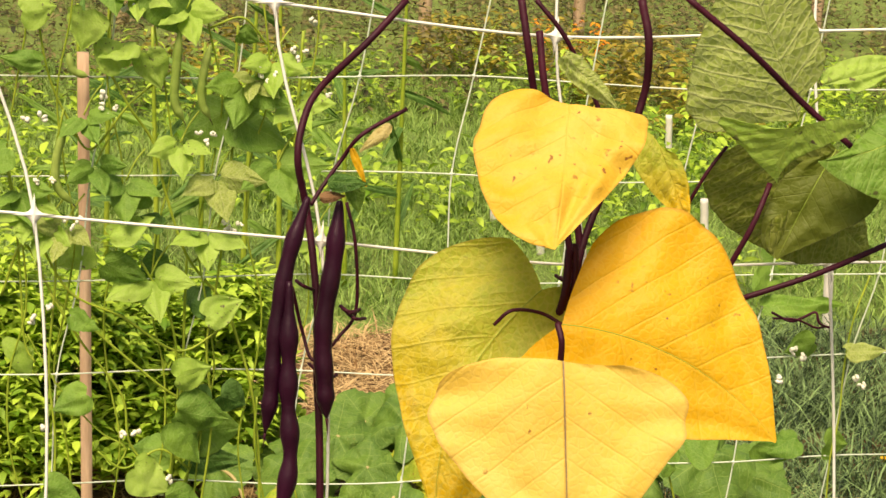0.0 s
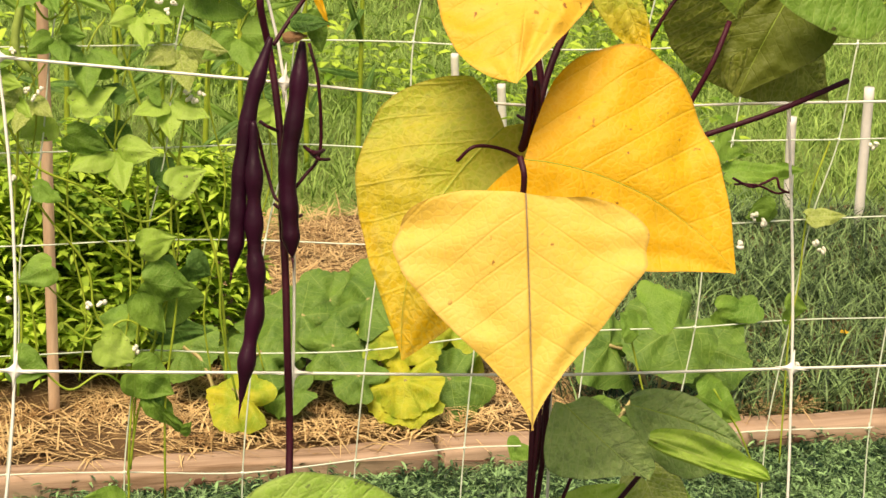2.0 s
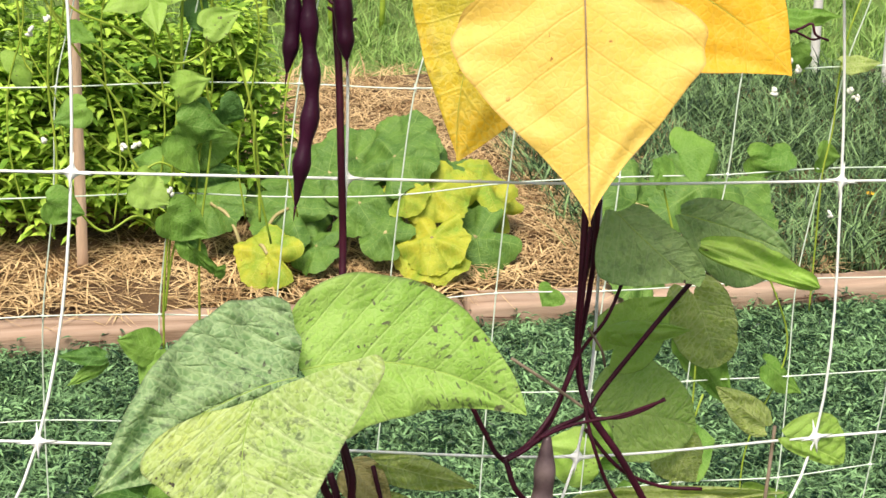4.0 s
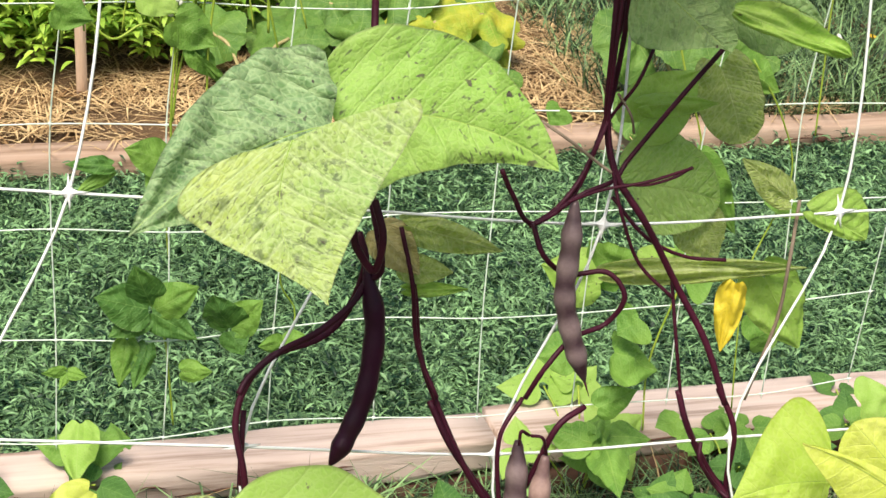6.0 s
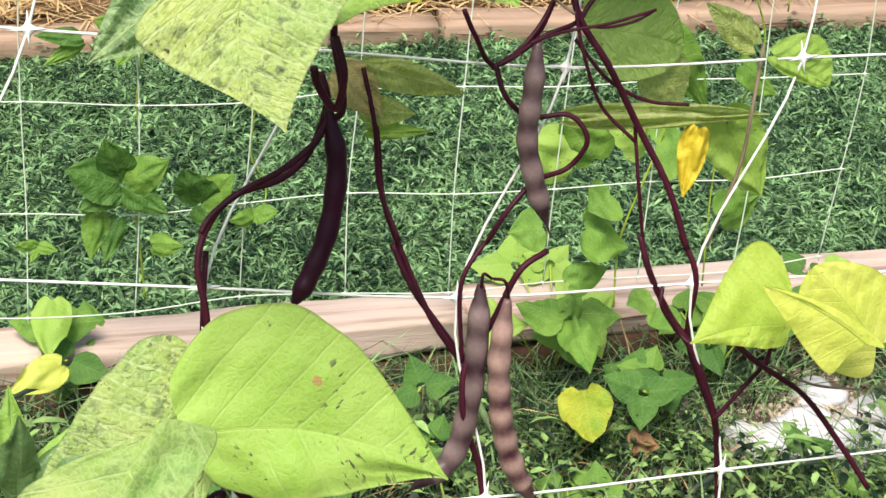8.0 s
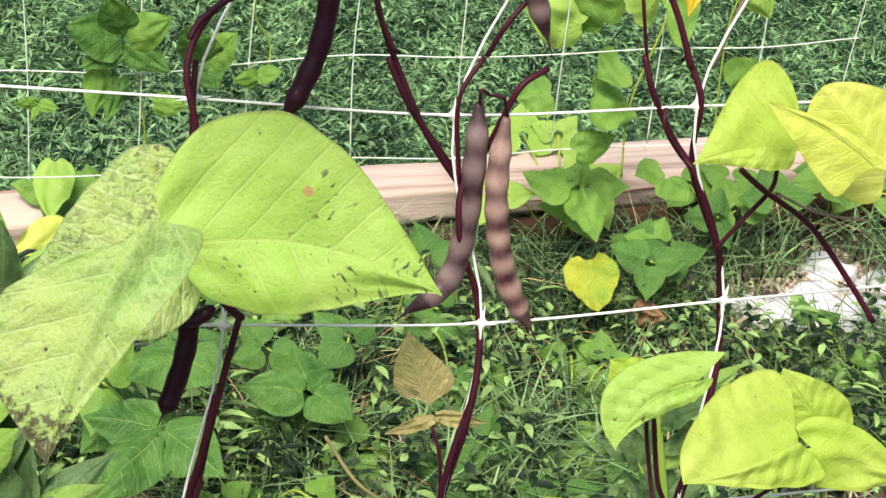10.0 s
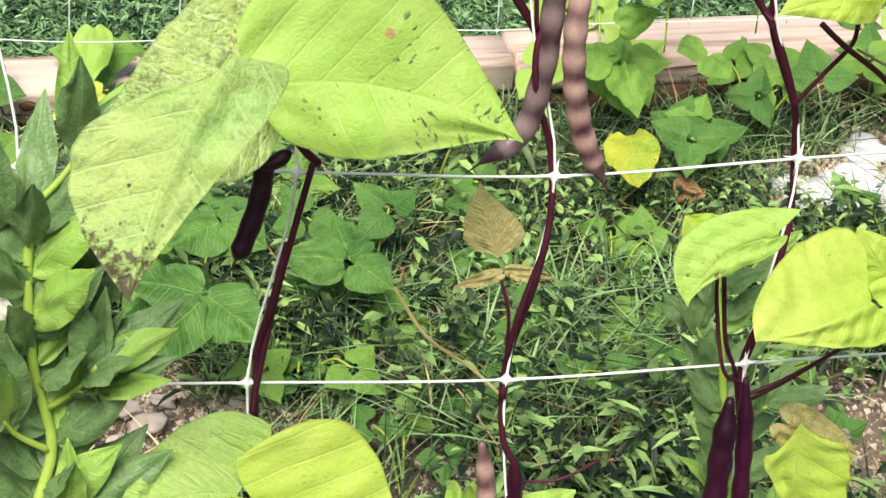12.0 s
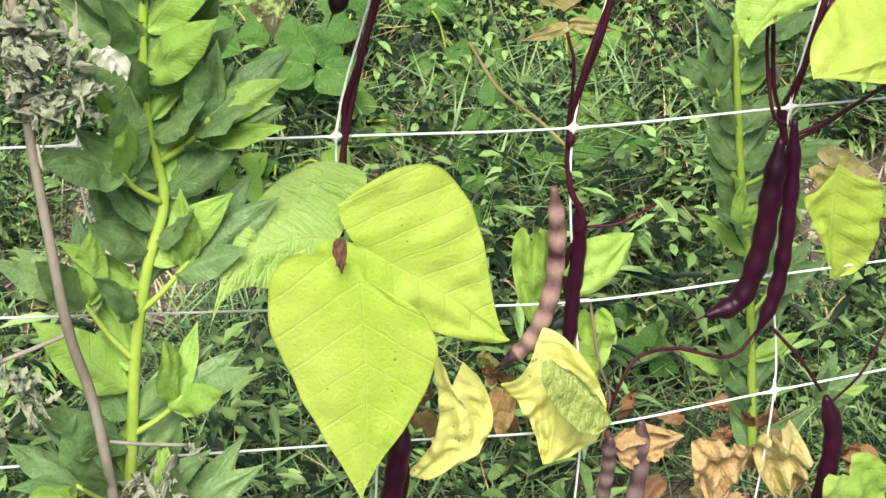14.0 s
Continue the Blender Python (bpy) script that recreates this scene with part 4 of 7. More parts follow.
leaf(LEFT, (-0.074, -0.037, 1.202), (-0.053, -0.052, 1.181), 0.025, DULL, "", fold=0.3, notch=0.1)
leaf(LEFT, (-0.061, -0.042, 1.181), (-0.034, -0.051, 1.181), 0.017, GREEN_BACK, "", fold=0.3, notch=0.1)
leaf(LEFT, (-0.058, -0.044, 1.168), (-0.025, -0.053, 1.171), 0.009, LIME, "", fold=0.3, notch=0.1)
# third storey
leaf(LOW, (-0.171, -0.149, 1.045), (-0.036, -0.184, 1.028), 0.1, LIME_SCARRED, "broad lime leaf with a brown scar and dark specks", halves=((0.27, 0.75, 1.31, -0.03), (0.46, 0.44, 1.13, 0.10)), bend=-0.094, fold=0.08, droop=0.03, pucker=0.0007, rib=PALE_STEM)
leaf(LOW, (-0.170, -0.122, 1.042), (-0.247, -0.154, 1.020), 0.1, MOTTLED_LIGHT, "", halves=((0.59, 0.28, 0.85, 0.25), (0.45, 0.35, 0.90, 0.12)), bend=-0.142, fold=0.1, pucker=0.0009, rib=PALE_STEM)
leaf(LOW, (-0.192, -0.211, 1.100), (-0.244, -0.267, 1.004), 0.1, SCORCHED, "long green leaf with a scorched tip", halves=((0.35, 1.16, 0.96, -0.09), (0.25, 0.18, 1.10, 0.04)), bend=0.053, fold=0.1, droop=0.05, pucker=0.0007, rib=PALE_STEM)
leaf(RIGHT, (0.183, -0.123, 1.072), (0.118, -0.132, 1.070), 0.1, LIME_YELLOW, "", halves=((0.71, 0.40, 1.28, 0.03), (0.20, 0.36, 1.06, -0.09)), bend=0.063, fold=0.08, rib=PALE_STEM)
leaf(RIGHT, (0.234, -0.128, 1.059), (0.193, -0.119, 1.106), 0.1, YELLOW_LIME, "", halves=((0.46, 0.36, 0.71, 0.13), (0.49, 0.33, 0.53, 0.24)), bend=0.011, fold=0.1, ruffle=0.003, pucker=0.0003, rib=PALE_STEM)
leaf(RIGHT, (0.215, -0.148, 1.073), (0.150, -0.147, 1.113), 0.1, YELLOW_LIME, "", halves=((0.08, 0.33, 1.03, 0.19), (0.34, 0.11, 0.79, -0.10)), bend=0.038, fold=0.1, ruffle=0.003, pucker=0.0003, rib=PALE_STEM)
leaf(RIGHT, (0.136, -0.144, 0.929), (0.086, -0.161, 0.896), 0.1, LIME, "", halves=((0.38, 0.79, 0.44, 0.39), (0.22, 0.56, 1.59, 0.14)), bend=0.158, fold=0.1, rib=PALE_STEM)
leaf(RIGHT, (0.109, -0.126, 0.914), (0.090, -0.123, 0.932), 0.030, LIME_YELLOW, "", fold=0.1, ruffle=0.006, notch=0.2)
leaf(RIGHT, (0.199, -0.163, 0.893), (0.124, -0.185, 0.886), 0.1, LIME_YELLOW, "", halves=((0.64, 0.20, 0.49, 0.08), (0.33, 0.13, 1.42, 0.17)), bend=-0.035, fold=0.1, pucker=0.001, rib=PALE_STEM)
leaf(RIGHT, (0.231, -0.143, 0.880), (0.197, -0.136, 0.925), 0.1, LIME_YELLOW, "", halves=((0.38, 0.47, 1.13, 0.20), (0.31, 0.45, 0.84, -0.02)), bend=-0.019, fold=0.15)
leaf(RIGHT, (0.211, -0.160, 0.885), (0.277, -0.173, 0.863), 0.042, LIME_YELLOW, "", fold=0.2, ruffle=0.006, notch=0.2)
leaf(MAIN, (-0.009, -0.087, 0.883), (-0.022, -0.077, 0.929), 0.1, DULL, "yellow-brown drying leaf", halves=((0.39, 0.39, 1.24, -0.06), (0.33, 0.36, 0.88, -0.12)), bend=-0.02, fold=0.12, ruffle=0.002, pucker=0.0003)
leaf(MAIN, (-0.006, -0.089, 0.873), (-0.035, -0.091, 0.866), 0.009, DULL, "", fold=0.3, notch=0.05)
leaf(MAIN, (-0.003, -0.088, 0.874), (0.030, -0.089, 0.866), 0.010, DULL, "", fold=0.3, notch=0.05)
# lowest storey
leaf(LOW, (-0.177, -0.188, 0.802), (-0.259, -0.221, 0.771), 0.1, LIME_QUILT, "", halves=((0.37, 0.32, 1.69, 0.40), (0.48, 0.17, 2.00, -0.30)), bend=0.227, fold=0.1, droop=0.06, pucker=0.001, rib=PALE_STEM)
leaf(LOW, (-0.169, -0.195, 0.804), (-0.074, -0.230, 0.741), 0.1, LIME_YELLOW, "", halves=((0.25, 0.38, 0.77, 0.16), (0.51, 0.72, 1.76, 0.18)), bend=-0.022, fold=0.08, droop=0.02, pucker=0.0009, rib=PALE_STEM)
leaf(LOW, (-0.173, -0.218, 0.807), (-0.174, -0.274, 0.662), 0.1, LIME_YELLOW, "smooth lime-yellow heart-shaped leaf", halves=((0.35, 0.30, 1.11, 0.05), (0.27, 0.83, 1.66, -0.08)), bend=-0.02, fold=0.08, droop=0.04, pucker=0.0002, ruffle=0.0025, rib=PALE_STEM)
for a, c, w in (((-0.187, -0.221, 0.832), (-0.187, -0.232, 0.814), 0.008), ((-0.190, -0.222, 0.826), (-0.185, -0.231, 0.820), 0.006), ((-0.185, -0.223, 0.830), (-0.190, -0.231, 0.820), 0.005)):
    leaf(LOW, a, c, w, WOOD_DARK, "shrivelled dark brown scrap", name="dry_scrap", rows=8, cols=3, fold=0.7, notch=0.0, ruffle=0.02)
leaf(MAIN, (-0.097, -0.203, 0.679), (-0.113, -0.217, 0.607), 0.1, YELLOW_LEMON, "ragged pale yellow leaf", halves=((0.33, 0.23, 0.30, 0.25), (0.14, 0.71, 1.46, 0.28)), bend=-0.317, fold=0.12, ruffle=0.012)
leaf(MAIN, (-0.036, -0.188, 0.688), (-0.027, -0.219, 0.605), 0.1, YELLOW_LEMON, "", halves=((0.29, 0.10, 0.76, -0.27), (0.37, 0.50, 0.30, 0.17)), bend=-0.122, fold=0.12, ruffle=0.012, rib=PALE_STEM)
leaf(MAIN, (-0.039, -0.221, 0.711), (0.008, -0.237, 0.656), 0.1, GREEN_BACK, "", halves=((0.28, 0.48, 0.37, 0.05), (0.07, 0.36, 0.72, -0.16)), bend=-0.019, fold=-0.2)
leaf(MAIN, (0.005, -0.147, 0.711), (0.046, -0.140, 0.736), 0.034, LIME, "", fold=0.15, notch=0.15)
leaf(MAIN, (-0.025, -0.132, 0.733), (-0.017, -0.149, 0.660), 0.027, LIME, "", fold=0.15, notch=0.15)
leaf(MAIN, (0.024, -0.146, 0.669), (0.028, -0.159, 0.618), 0.031, LIME, "", fold=0.15, notch=0.15)
leaf(RIGHT, (0.192, -0.135, 0.774), (0.201, -0.156, 0.681), 0.1, LIME_YELLOW, "", halves=((0.23, 0.10, 1.42, -0.25), (0.37, 0.21, 0.30, -0.15)), bend=0.022, fold=0.1)
leaf(RIGHT, (0.191, -0.118, 0.760), (0.250, -0.124, 0.728), 0.032, DULL, "", fold=0.15, notch=0.15)
leaf(MAIN, (-0.044, -0.167, 0.634), (-0.042, -0.177, 0.591), 0.019, DRY_TAN, "", fold=0.15, notch=0.05)
leaf(MAIN, (0.045, -0.188, 0.577), (0.096, -0.186, 0.579), 0.028, DRY_TAN, "dry tan leaf", ruffle=0.03, fold=0.6, notch=0.05)
leaf(MAIN, (0.125, -0.197, 0.575), (0.117, -0.209, 0.525), 0.044, DRY_TAN, "", ruffle=0.04, fold=0.5, notch=0.05)
leaf(RIGHT, (0.172, -0.188, 0.563), (0.190, -0.203, 0.502), 0.038, DULL, "", ruffle=0.04, fold=0.5, notch=0.05)
leaf(RIGHT, (0.209, -0.228, 0.561), (0.244, -0.238, 0.516), 0.051, LIME, "", fold=0.1, notch=0.15)

# pods
pod(LEFT, [(-0.091, 0.000, 1.539), (-0.101, -0.006, 1.508), (-0.107, -0.013, 1.472), (-0.109, -0.019, 1.444), (-0.112, -0.023, 1.423)], 0.0045, PURPLE_POD, 6, 0.14, "dark purple pod")
pod(LEFT, [(-0.101, -0.013, 1.499), (-0.101, -0.019, 1.467), (-0.101, -0.024, 1.439), (-0.100, -0.030, 1.411), (-0.105, -0.036, 1.383), (-0.109, -0.041, 1.358)], 0.0050, PURPLE_POD, 6, 0.3, "dark purple knobbly pod")
pod(LEFT, [(-0.073, 0.010, 1.535), (-0.076, 0.004, 1.505), (-0.081, -0.002, 1.472), (-0.080, -0.008, 1.443), (-0.079, -0.012, 1.426)], 0.0051, PURPLE_POD, 6, 0.12, "dark purple pod")
pod(LEFT, [(-0.085, -0.060, 1.191), (-0.080, -0.067, 1.158), (-0.085, -0.075, 1.123), (-0.095, -0.080, 1.098), (-0.105, -0.084, 1.081)], 0.0062, PURPLE_POD, 6, 0.1, "dark purple pod")
pod(MAIN, [(0.033, -0.051, 1.222), (0.031, -0.057, 1.194), (0.029, -0.062, 1.168), (0.035, -0.067, 1.142), (0.043, -0.072, 1.118)], 0.0064, GREY_POD, 6, 0.12, "grey-purple shiny pod")
pod(MAIN, [(0.010, -0.063, 1.076), (0.009, -0.070, 1.044), (0.005, -0.079, 1.004), (-0.005, -0.086, 0.971), (-0.030, -0.091, 0.954)], 0.0072, GREY_POD, 7, 0.1, "grey-purple pod")
pod(MAIN, [(0.024, -0.073, 1.071), (0.020, -0.081, 1.035), (0.022, -0.089, 1.002), (0.030, -0.095, 0.971), (0.045, -0.101, 0.943)], 0.0072, PALE_POD, 8, 0.12, "faded pink-grey pod")
pod(LOW, [(-0.161, -0.114, 0.998), (-0.159, -0.120, 0.973), (-0.163, -0.125, 0.953), (-0.170, -0.129, 0.933), (-0.174, -0.131, 0.924)], 0.0060, PURPLE_POD, 5, 0.08, "dark purple pod")
pod(LOW, [(-0.147, -0.134, 0.996), (-0.159, -0.136, 0.990), (-0.179, -0.136, 0.994)], 0.0042, PURPLE_POD, 4, 0.05, "dark purple pod")
pod(MAIN, [(-0.024, -0.148, 0.792), (-0.019, -0.156, 0.756), (-0.021, -0.166, 0.716), (-0.033, -0.174, 0.685), (-0.054, -0.178, 0.669)], 0.0063, PALE_POD, 8, 0.12, "pink-grey bean pod with swollen seeds")
pod(MAIN, [(0.003, -0.134, 0.764), (0.005, -0.142, 0.731), (0.003, -0.152, 0.690), (0.003, -0.161, 0.652)], 0.0055, PURPLE_POD, 6, 0.1, "purple pod")
pod(RIGHT, [(0.131, -0.149, 0.813), (0.129, -0.158, 0.776), (0.126, -0.168, 0.735), (0.115, -0.176, 0.699), (0.089, -0.179, 0.690)], 0.0080, PURPLE_POD, 7, 0.15, "plump dark purple pod")
pod(RIGHT, [(0.142, -0.142, 0.822), (0.146, -0.152, 0.778), (0.147, -0.163, 0.733), (0.144, -0.172, 0.696), (0.134, -0.179, 0.666)], 0.0060, PURPLE_POD, 7, 0.18, "dark purple pod")
pod(LOW, [(-0.123, -0.196, 0.643), (-0.127, -0.203, 0.616), (-0.132, -0.212, 0.583), (-0.135, -0.220, 0.548)], 0.0075, PURPLE_POD, 5, 0.08, "dark purple pod")
pod(MAIN, [(0.063, -0.174, 0.591), (0.066, -0.182, 0.560), (0.063, -0.191, 0.524), (0.063, -0.199, 0.490)], 0.0065, GREY_POD, 5, 0.1, "grey-purple pod")
pod(MAIN, [(0.040, -0.177, 0.583), (0.040, -0.184, 0.556), (0.036, -0.192, 0.524)], 0.0055, GREY_POD, 5, 0.1, "grey-purple pod")
pod(RIGHT, [(0.206, -0.180, 0.594), (0.217, -0.188, 0.560), (0.216, -0.197, 0.522), (0.211, -0.207, 0.483)], 0.0075, PURPLE_POD, 5, 0.1, "dark purple pod")

# stems
stem(LEFT, [(-0.038, 0.039, 1.637), (-0.058, 0.034, 1.614), (-0.083, 0.029, 1.594), (-0.091, 0.026, 1.577), (-0.094, 0.021, 1.555), (-0.090, 0.017, 1.532), (-0.086, 0.012, 1.506), (-0.083, 0.006, 1.475), (-0.084, 0.001, 1.449), (-0.082, -0.005, 1.418), (-0.081, -0.014, 1.376), (-0.081, -0.023, 1.335), (-0.082, -0.034, 1.299), (-0.083, -0.047, 1.266), (-0.085, -0.061, 1.233)], 0.0026, PURPLE, 0.0029)
stem(LEFT, [(-0.041, 0.011, 1.585), (-0.064, 0.007, 1.571), (-0.075, 0.005, 1.561), (-0.084, 0.002, 1.547), (-0.090, -0.000, 1.536)], 0.0016, PURPLE)
stem(LEFT, [(-0.070, 0.011, 1.536), (-0.065, 0.006, 1.514), (-0.065, 0.000, 1.483), (-0.073, -0.003, 1.469), (-0.086, -0.006, 1.456), (-0.093, -0.003, 1.472), (-0.098, 0.002, 1.494)], 0.0013, PURPLE)
stem(LEFT, [(-0.085, -0.061, 1.233), (-0.079, -0.069, 1.196), (-0.088, -0.071, 1.188), (-0.096, -0.074, 1.176), (-0.114, -0.077, 1.162), (-0.135, -0.080, 1.153), (-0.151, -0.083, 1.141), (-0.157, -0.085, 1.131)], 0.0028, PURPLE, 0.0026)
stem(LEFT, [(-0.090, -0.056, 1.211), (-0.086, -0.060, 1.193), (-0.096, -0.065, 1.168), (-0.111, -0.069, 1.154), (-0.136, -0.071, 1.146), (-0.152, -0.075, 1.131), (-0.158, -0.080, 1.109), (-0.153, -0.086, 1.080), (-0.152, -0.094, 1.045)], 0.0030, PURPLE, 0.0026)
stem(LEFT, [(-0.064, -0.046, 1.208), (-0.057, -0.053, 1.176), (-0.054, -0.060, 1.141), (-0.042, -0.067, 1.110)], 0.0019, PURPLE)
stem(MAIN, [(-0.060, -0.042, 1.204), (-0.054, -0.050, 1.165), (-0.051, -0.057, 1.133), (-0.039, -0.064, 1.100), (-0.021, -0.072, 1.061), (0.000, -0.078, 1.029)], 0.0022, PURPLE, 0.0026)
stem(MAIN, [(0.022, 0.033, 1.640), (0.026, 0.028, 1.614), (0.031, 0.023, 1.588), (0.042, 0.016, 1.551), (0.051, 0.008, 1.507), (0.052, 0.002, 1.475), (0.046, -0.004, 1.449)], 0.0030, PURPLE, 0.0024)
stem(MAIN, [(0.032, 0.030, 1.624), (0.036, 0.024, 1.591), (0.047, 0.016, 1.551), (0.056, 0.010, 1.516), (0.052, 0.002, 1.475)], 0.0028, PURPLE)
stem(MAIN, [(0.030, 0.033, 1.640), (0.046, 0.030, 1.620), (0.062, 0.025, 1.594), (0.075, 0.019, 1.563)], 0.0018, PURPLE)
stem(MAIN, [(0.089, 0.035, 1.641), (0.093, 0.030, 1.615), (0.089, 0.024, 1.586), (0.063, 0.012, 1.528), (0.054, 0.006, 1.498), (0.048, 0.001, 1.472)], 0.0034, PURPLE, 0.0026)
stem(MAIN, [(-0.009, -0.066, 1.493), (-0.000, -0.065, 1.499), (0.015, -0.064, 1.499), (0.027, -0.066, 1.492)], 0.0013, PURPLE)
stem(MAIN, [(0.065, -0.014, 1.347), (0.061, -0.019, 1.323), (0.057, -0.023, 1.305)], 0.0026, PURPLE)
stem(MAIN, [(0.054, -0.023, 1.352), (0.052, -0.032, 1.307), (0.051, -0.040, 1.267), (0.057, -0.047, 1.236), (0.076, -0.053, 1.207), (0.098, -0.060, 1.170), (0.117, -0.067, 1.136), (0.131, -0.074, 1.098)], 0.0030, PURPLE, 0.0028)
stem(MAIN, [(0.063, -0.018, 1.350), (0.060, -0.026, 1.311), (0.053, -0.035, 1.271), (0.041, -0.042, 1.238), (0.025, -0.047, 1.217), (0.009, -0.049, 1.207)], 0.0024, PURPLE, 0.002)
stem(MAIN, [(0.126, -0.029, 1.312), (0.097, -0.036, 1.281), (0.065, -0.045, 1.245), (0.056, -0.048, 1.233), (0.036, -0.050, 1.225), (0.009, -0.054, 1.211), (-0.003, -0.050, 1.227), (-0.010, -0.048, 1.241)], 0.0020, PURPLE)
stem(MAIN, [(0.099, -0.055, 1.242), (0.072, -0.057, 1.235), (0.046, -0.058, 1.232), (0.026, -0.060, 1.226)], 0.0013, PURPLE)
stem(MAIN, [(0.009, -0.054, 1.211), (0.016, -0.057, 1.192), (0.031, -0.059, 1.181), (0.054, -0.059, 1.181), (0.065, -0.062, 1.166), (0.055, -0.065, 1.151), (0.035, -0.067, 1.144), (0.019, -0.071, 1.128), (0.008, -0.075, 1.111)], 0.0022, PURPLE)
stem(MAIN, [(0.059, -0.040, 1.219), (0.080, -0.045, 1.195), (0.105, -0.047, 1.183), (0.131, -0.047, 1.179)], 0.0016, PURPLE)
stem(RIGHT, [(0.098, -0.050, 1.168), (0.102, -0.058, 1.132), (0.108, -0.065, 1.097)], 0.0016, PURPLE)
stem(RIGHT, [(0.180, -0.030, 1.208), (0.175, -0.038, 1.168), (0.171, -0.045, 1.135), (0.152, -0.056, 1.089)], 0.0016, DRY_STEM)
stem(RIGHT, [(0.107, -0.060, 1.101), (0.114, -0.064, 1.078), (0.129, -0.070, 1.051), (0.145, -0.075, 1.027), (0.162, -0.084, 0.984), (0.168, -0.092, 0.949), (0.169, -0.102, 0.905), (0.157, -0.116, 0.846), (0.151, -0.123, 0.816)], 0.0028, PURPLE, 0.0034)
stem(RIGHT, [(0.133, -0.059, 1.100), (0.144, -0.065, 1.073), (0.143, -0.073, 1.033), (0.162, -0.084, 0.984)], 0.0026, PURPLE)
stem(RIGHT, [(0.167, -0.087, 1.038), (0.183, -0.089, 1.024), (0.217, -0.094, 1.000), (0.244, -0.101, 0.966), (0.265, -0.107, 0.936)], 0.0026, PURPLE)
stem(RIGHT, [(0.156, -0.098, 0.991), (0.171, -0.093, 1.007), (0.189, -0.089, 1.024), (0.191, -0.086, 1.037)], 0.002, PURPLE)
stem(RIGHT, [(0.128, -0.114, 0.878), (0.133, -0.123, 0.837), (0.143, -0.129, 0.813), (0.148, -0.135, 0.785)], 0.0022, PURPLE)
stem(RIGHT, [(0.170, -0.110, 0.891), (0.158, -0.118, 0.858), (0.147, -0.127, 0.820), (0.149, -0.133, 0.792)], 0.0026, PURPLE)
stem(RIGHT, [(0.145, -0.167, 0.654), (0.123, -0.171, 0.638), (0.082, -0.170, 0.649), (0.052, -0.171, 0.647), (0.039, -0.176, 0.627), (0.036, -0.181, 0.606)], 0.0018, PURPLE)
stem(RIGHT, [(0.156, -0.166, 0.655), (0.182, -0.172, 0.626), (0.205, -0.180, 0.595)], 0.0018, PURPLE)
stem(RIGHT, [(0.252, -0.167, 0.642), (0.236, -0.175, 0.608), (0.216, -0.182, 0.583)], 0.0014, PURPLE)
stem(MAIN, [(-0.045, -0.063, 1.106), (-0.031, -0.069, 1.077), (-0.006, -0.077, 1.041), (-0.001, -0.079, 1.028)], 0.0026, PURPLE)
stem(MAIN, [(0.048, -0.065, 1.097), (0.031, -0.068, 1.086), (0.016, -0.075, 1.057), (0.000, -0.081, 1.032), (0.000, -0.088, 0.999), (0.011, -0.095, 0.965), (0.014, -0.104, 0.926), (0.007, -0.114, 0.884), (-0.005, -0.124, 0.842), (-0.009, -0.132, 0.809)], 0.0026, PURPLE, 0.0032)
stem(MAIN, [(0.010, -0.064, 1.105), (-0.004, -0.070, 1.080), (-0.002, -0.081, 1.032)], 0.002, PURPLE)
stem(MAIN, [(0.012, -0.109, 0.904), (-0.002, -0.119, 0.862), (-0.009, -0.129, 0.821), (-0.007, -0.138, 0.782), (0.003, -0.144, 0.757), (-0.005, -0.152, 0.722), (0.001, -0.162, 0.679), (0.002, -0.170, 0.649)], 0.0030, PURPLE, 0.0028)
stem(MAIN, [(0.059, -0.138, 0.757), (0.033, -0.141, 0.748), (0.009, -0.142, 0.746)], 0.0014, PURPLE)
stem(MAIN, [(0.017, -0.151, 0.692), (0.027, -0.162, 0.644), (0.040, -0.171, 0.606), (0.034, -0.180, 0.571)], 0.0014, DRY_STEM)
stem(MAIN, [(-0.009, -0.099, 0.874), (-0.003, -0.104, 0.851), (-0.003, -0.113, 0.810)], 0.0016, PURPLE)
stem(MAIN, [(-0.075, -0.100, 0.874), (-0.054, -0.107, 0.842), (-0.024, -0.112, 0.816), (-0.002, -0.117, 0.795)], 0.0016, PETIOLE_TAN)
stem(LOW, [(-0.152, -0.069, 1.111), (-0.153, -0.074, 1.090), (-0.155, -0.079, 1.066)], 0.0024, PURPLE)
stem(LOW, [(-0.129, -0.101, 0.965), (-0.139, -0.110, 0.926), (-0.150, -0.120, 0.886), (-0.160, -0.132, 0.834), (-0.162, -0.136, 0.816)], 0.0028, PURPLE, 0.003)
stem(LOW, [(-0.143, -0.112, 0.919), (-0.151, -0.120, 0.885), (-0.160, -0.127, 0.854), (-0.161, -0.137, 0.814), (-0.162, -0.147, 0.769)], 0.0028, PURPLE)
stem(LOW, [(-0.169, -0.165, 0.780), (-0.167, -0.170, 0.757), (-0.164, -0.181, 0.713), (-0.133, -0.197, 0.643), (-0.120, -0.205, 0.606), (-0.127, -0.217, 0.560)], 0.0028, PURPLE)

for line in ([(0.056, -0.029, 1.347), (0.052, -0.037, 1.306), (0.050, -0.045, 1.269), (0.054, -0.051, 1.238), (0.060, -0.057, 1.213), (0.072, -0.062, 1.187), (0.093, -0.066, 1.166)], [(0.076, -0.032, 1.304), (0.067, -0.036, 1.285), (0.054, -0.040, 1.270), (0.049, -0.042, 1.261)], [(0.052, -0.040, 1.267), (0.045, -0.044, 1.252), (0.036, -0.049, 1.231), (0.025, -0.052, 1.218), (0.010, -0.054, 1.210)]):
    stem(MAIN, line, 0.0015, PURPLE)
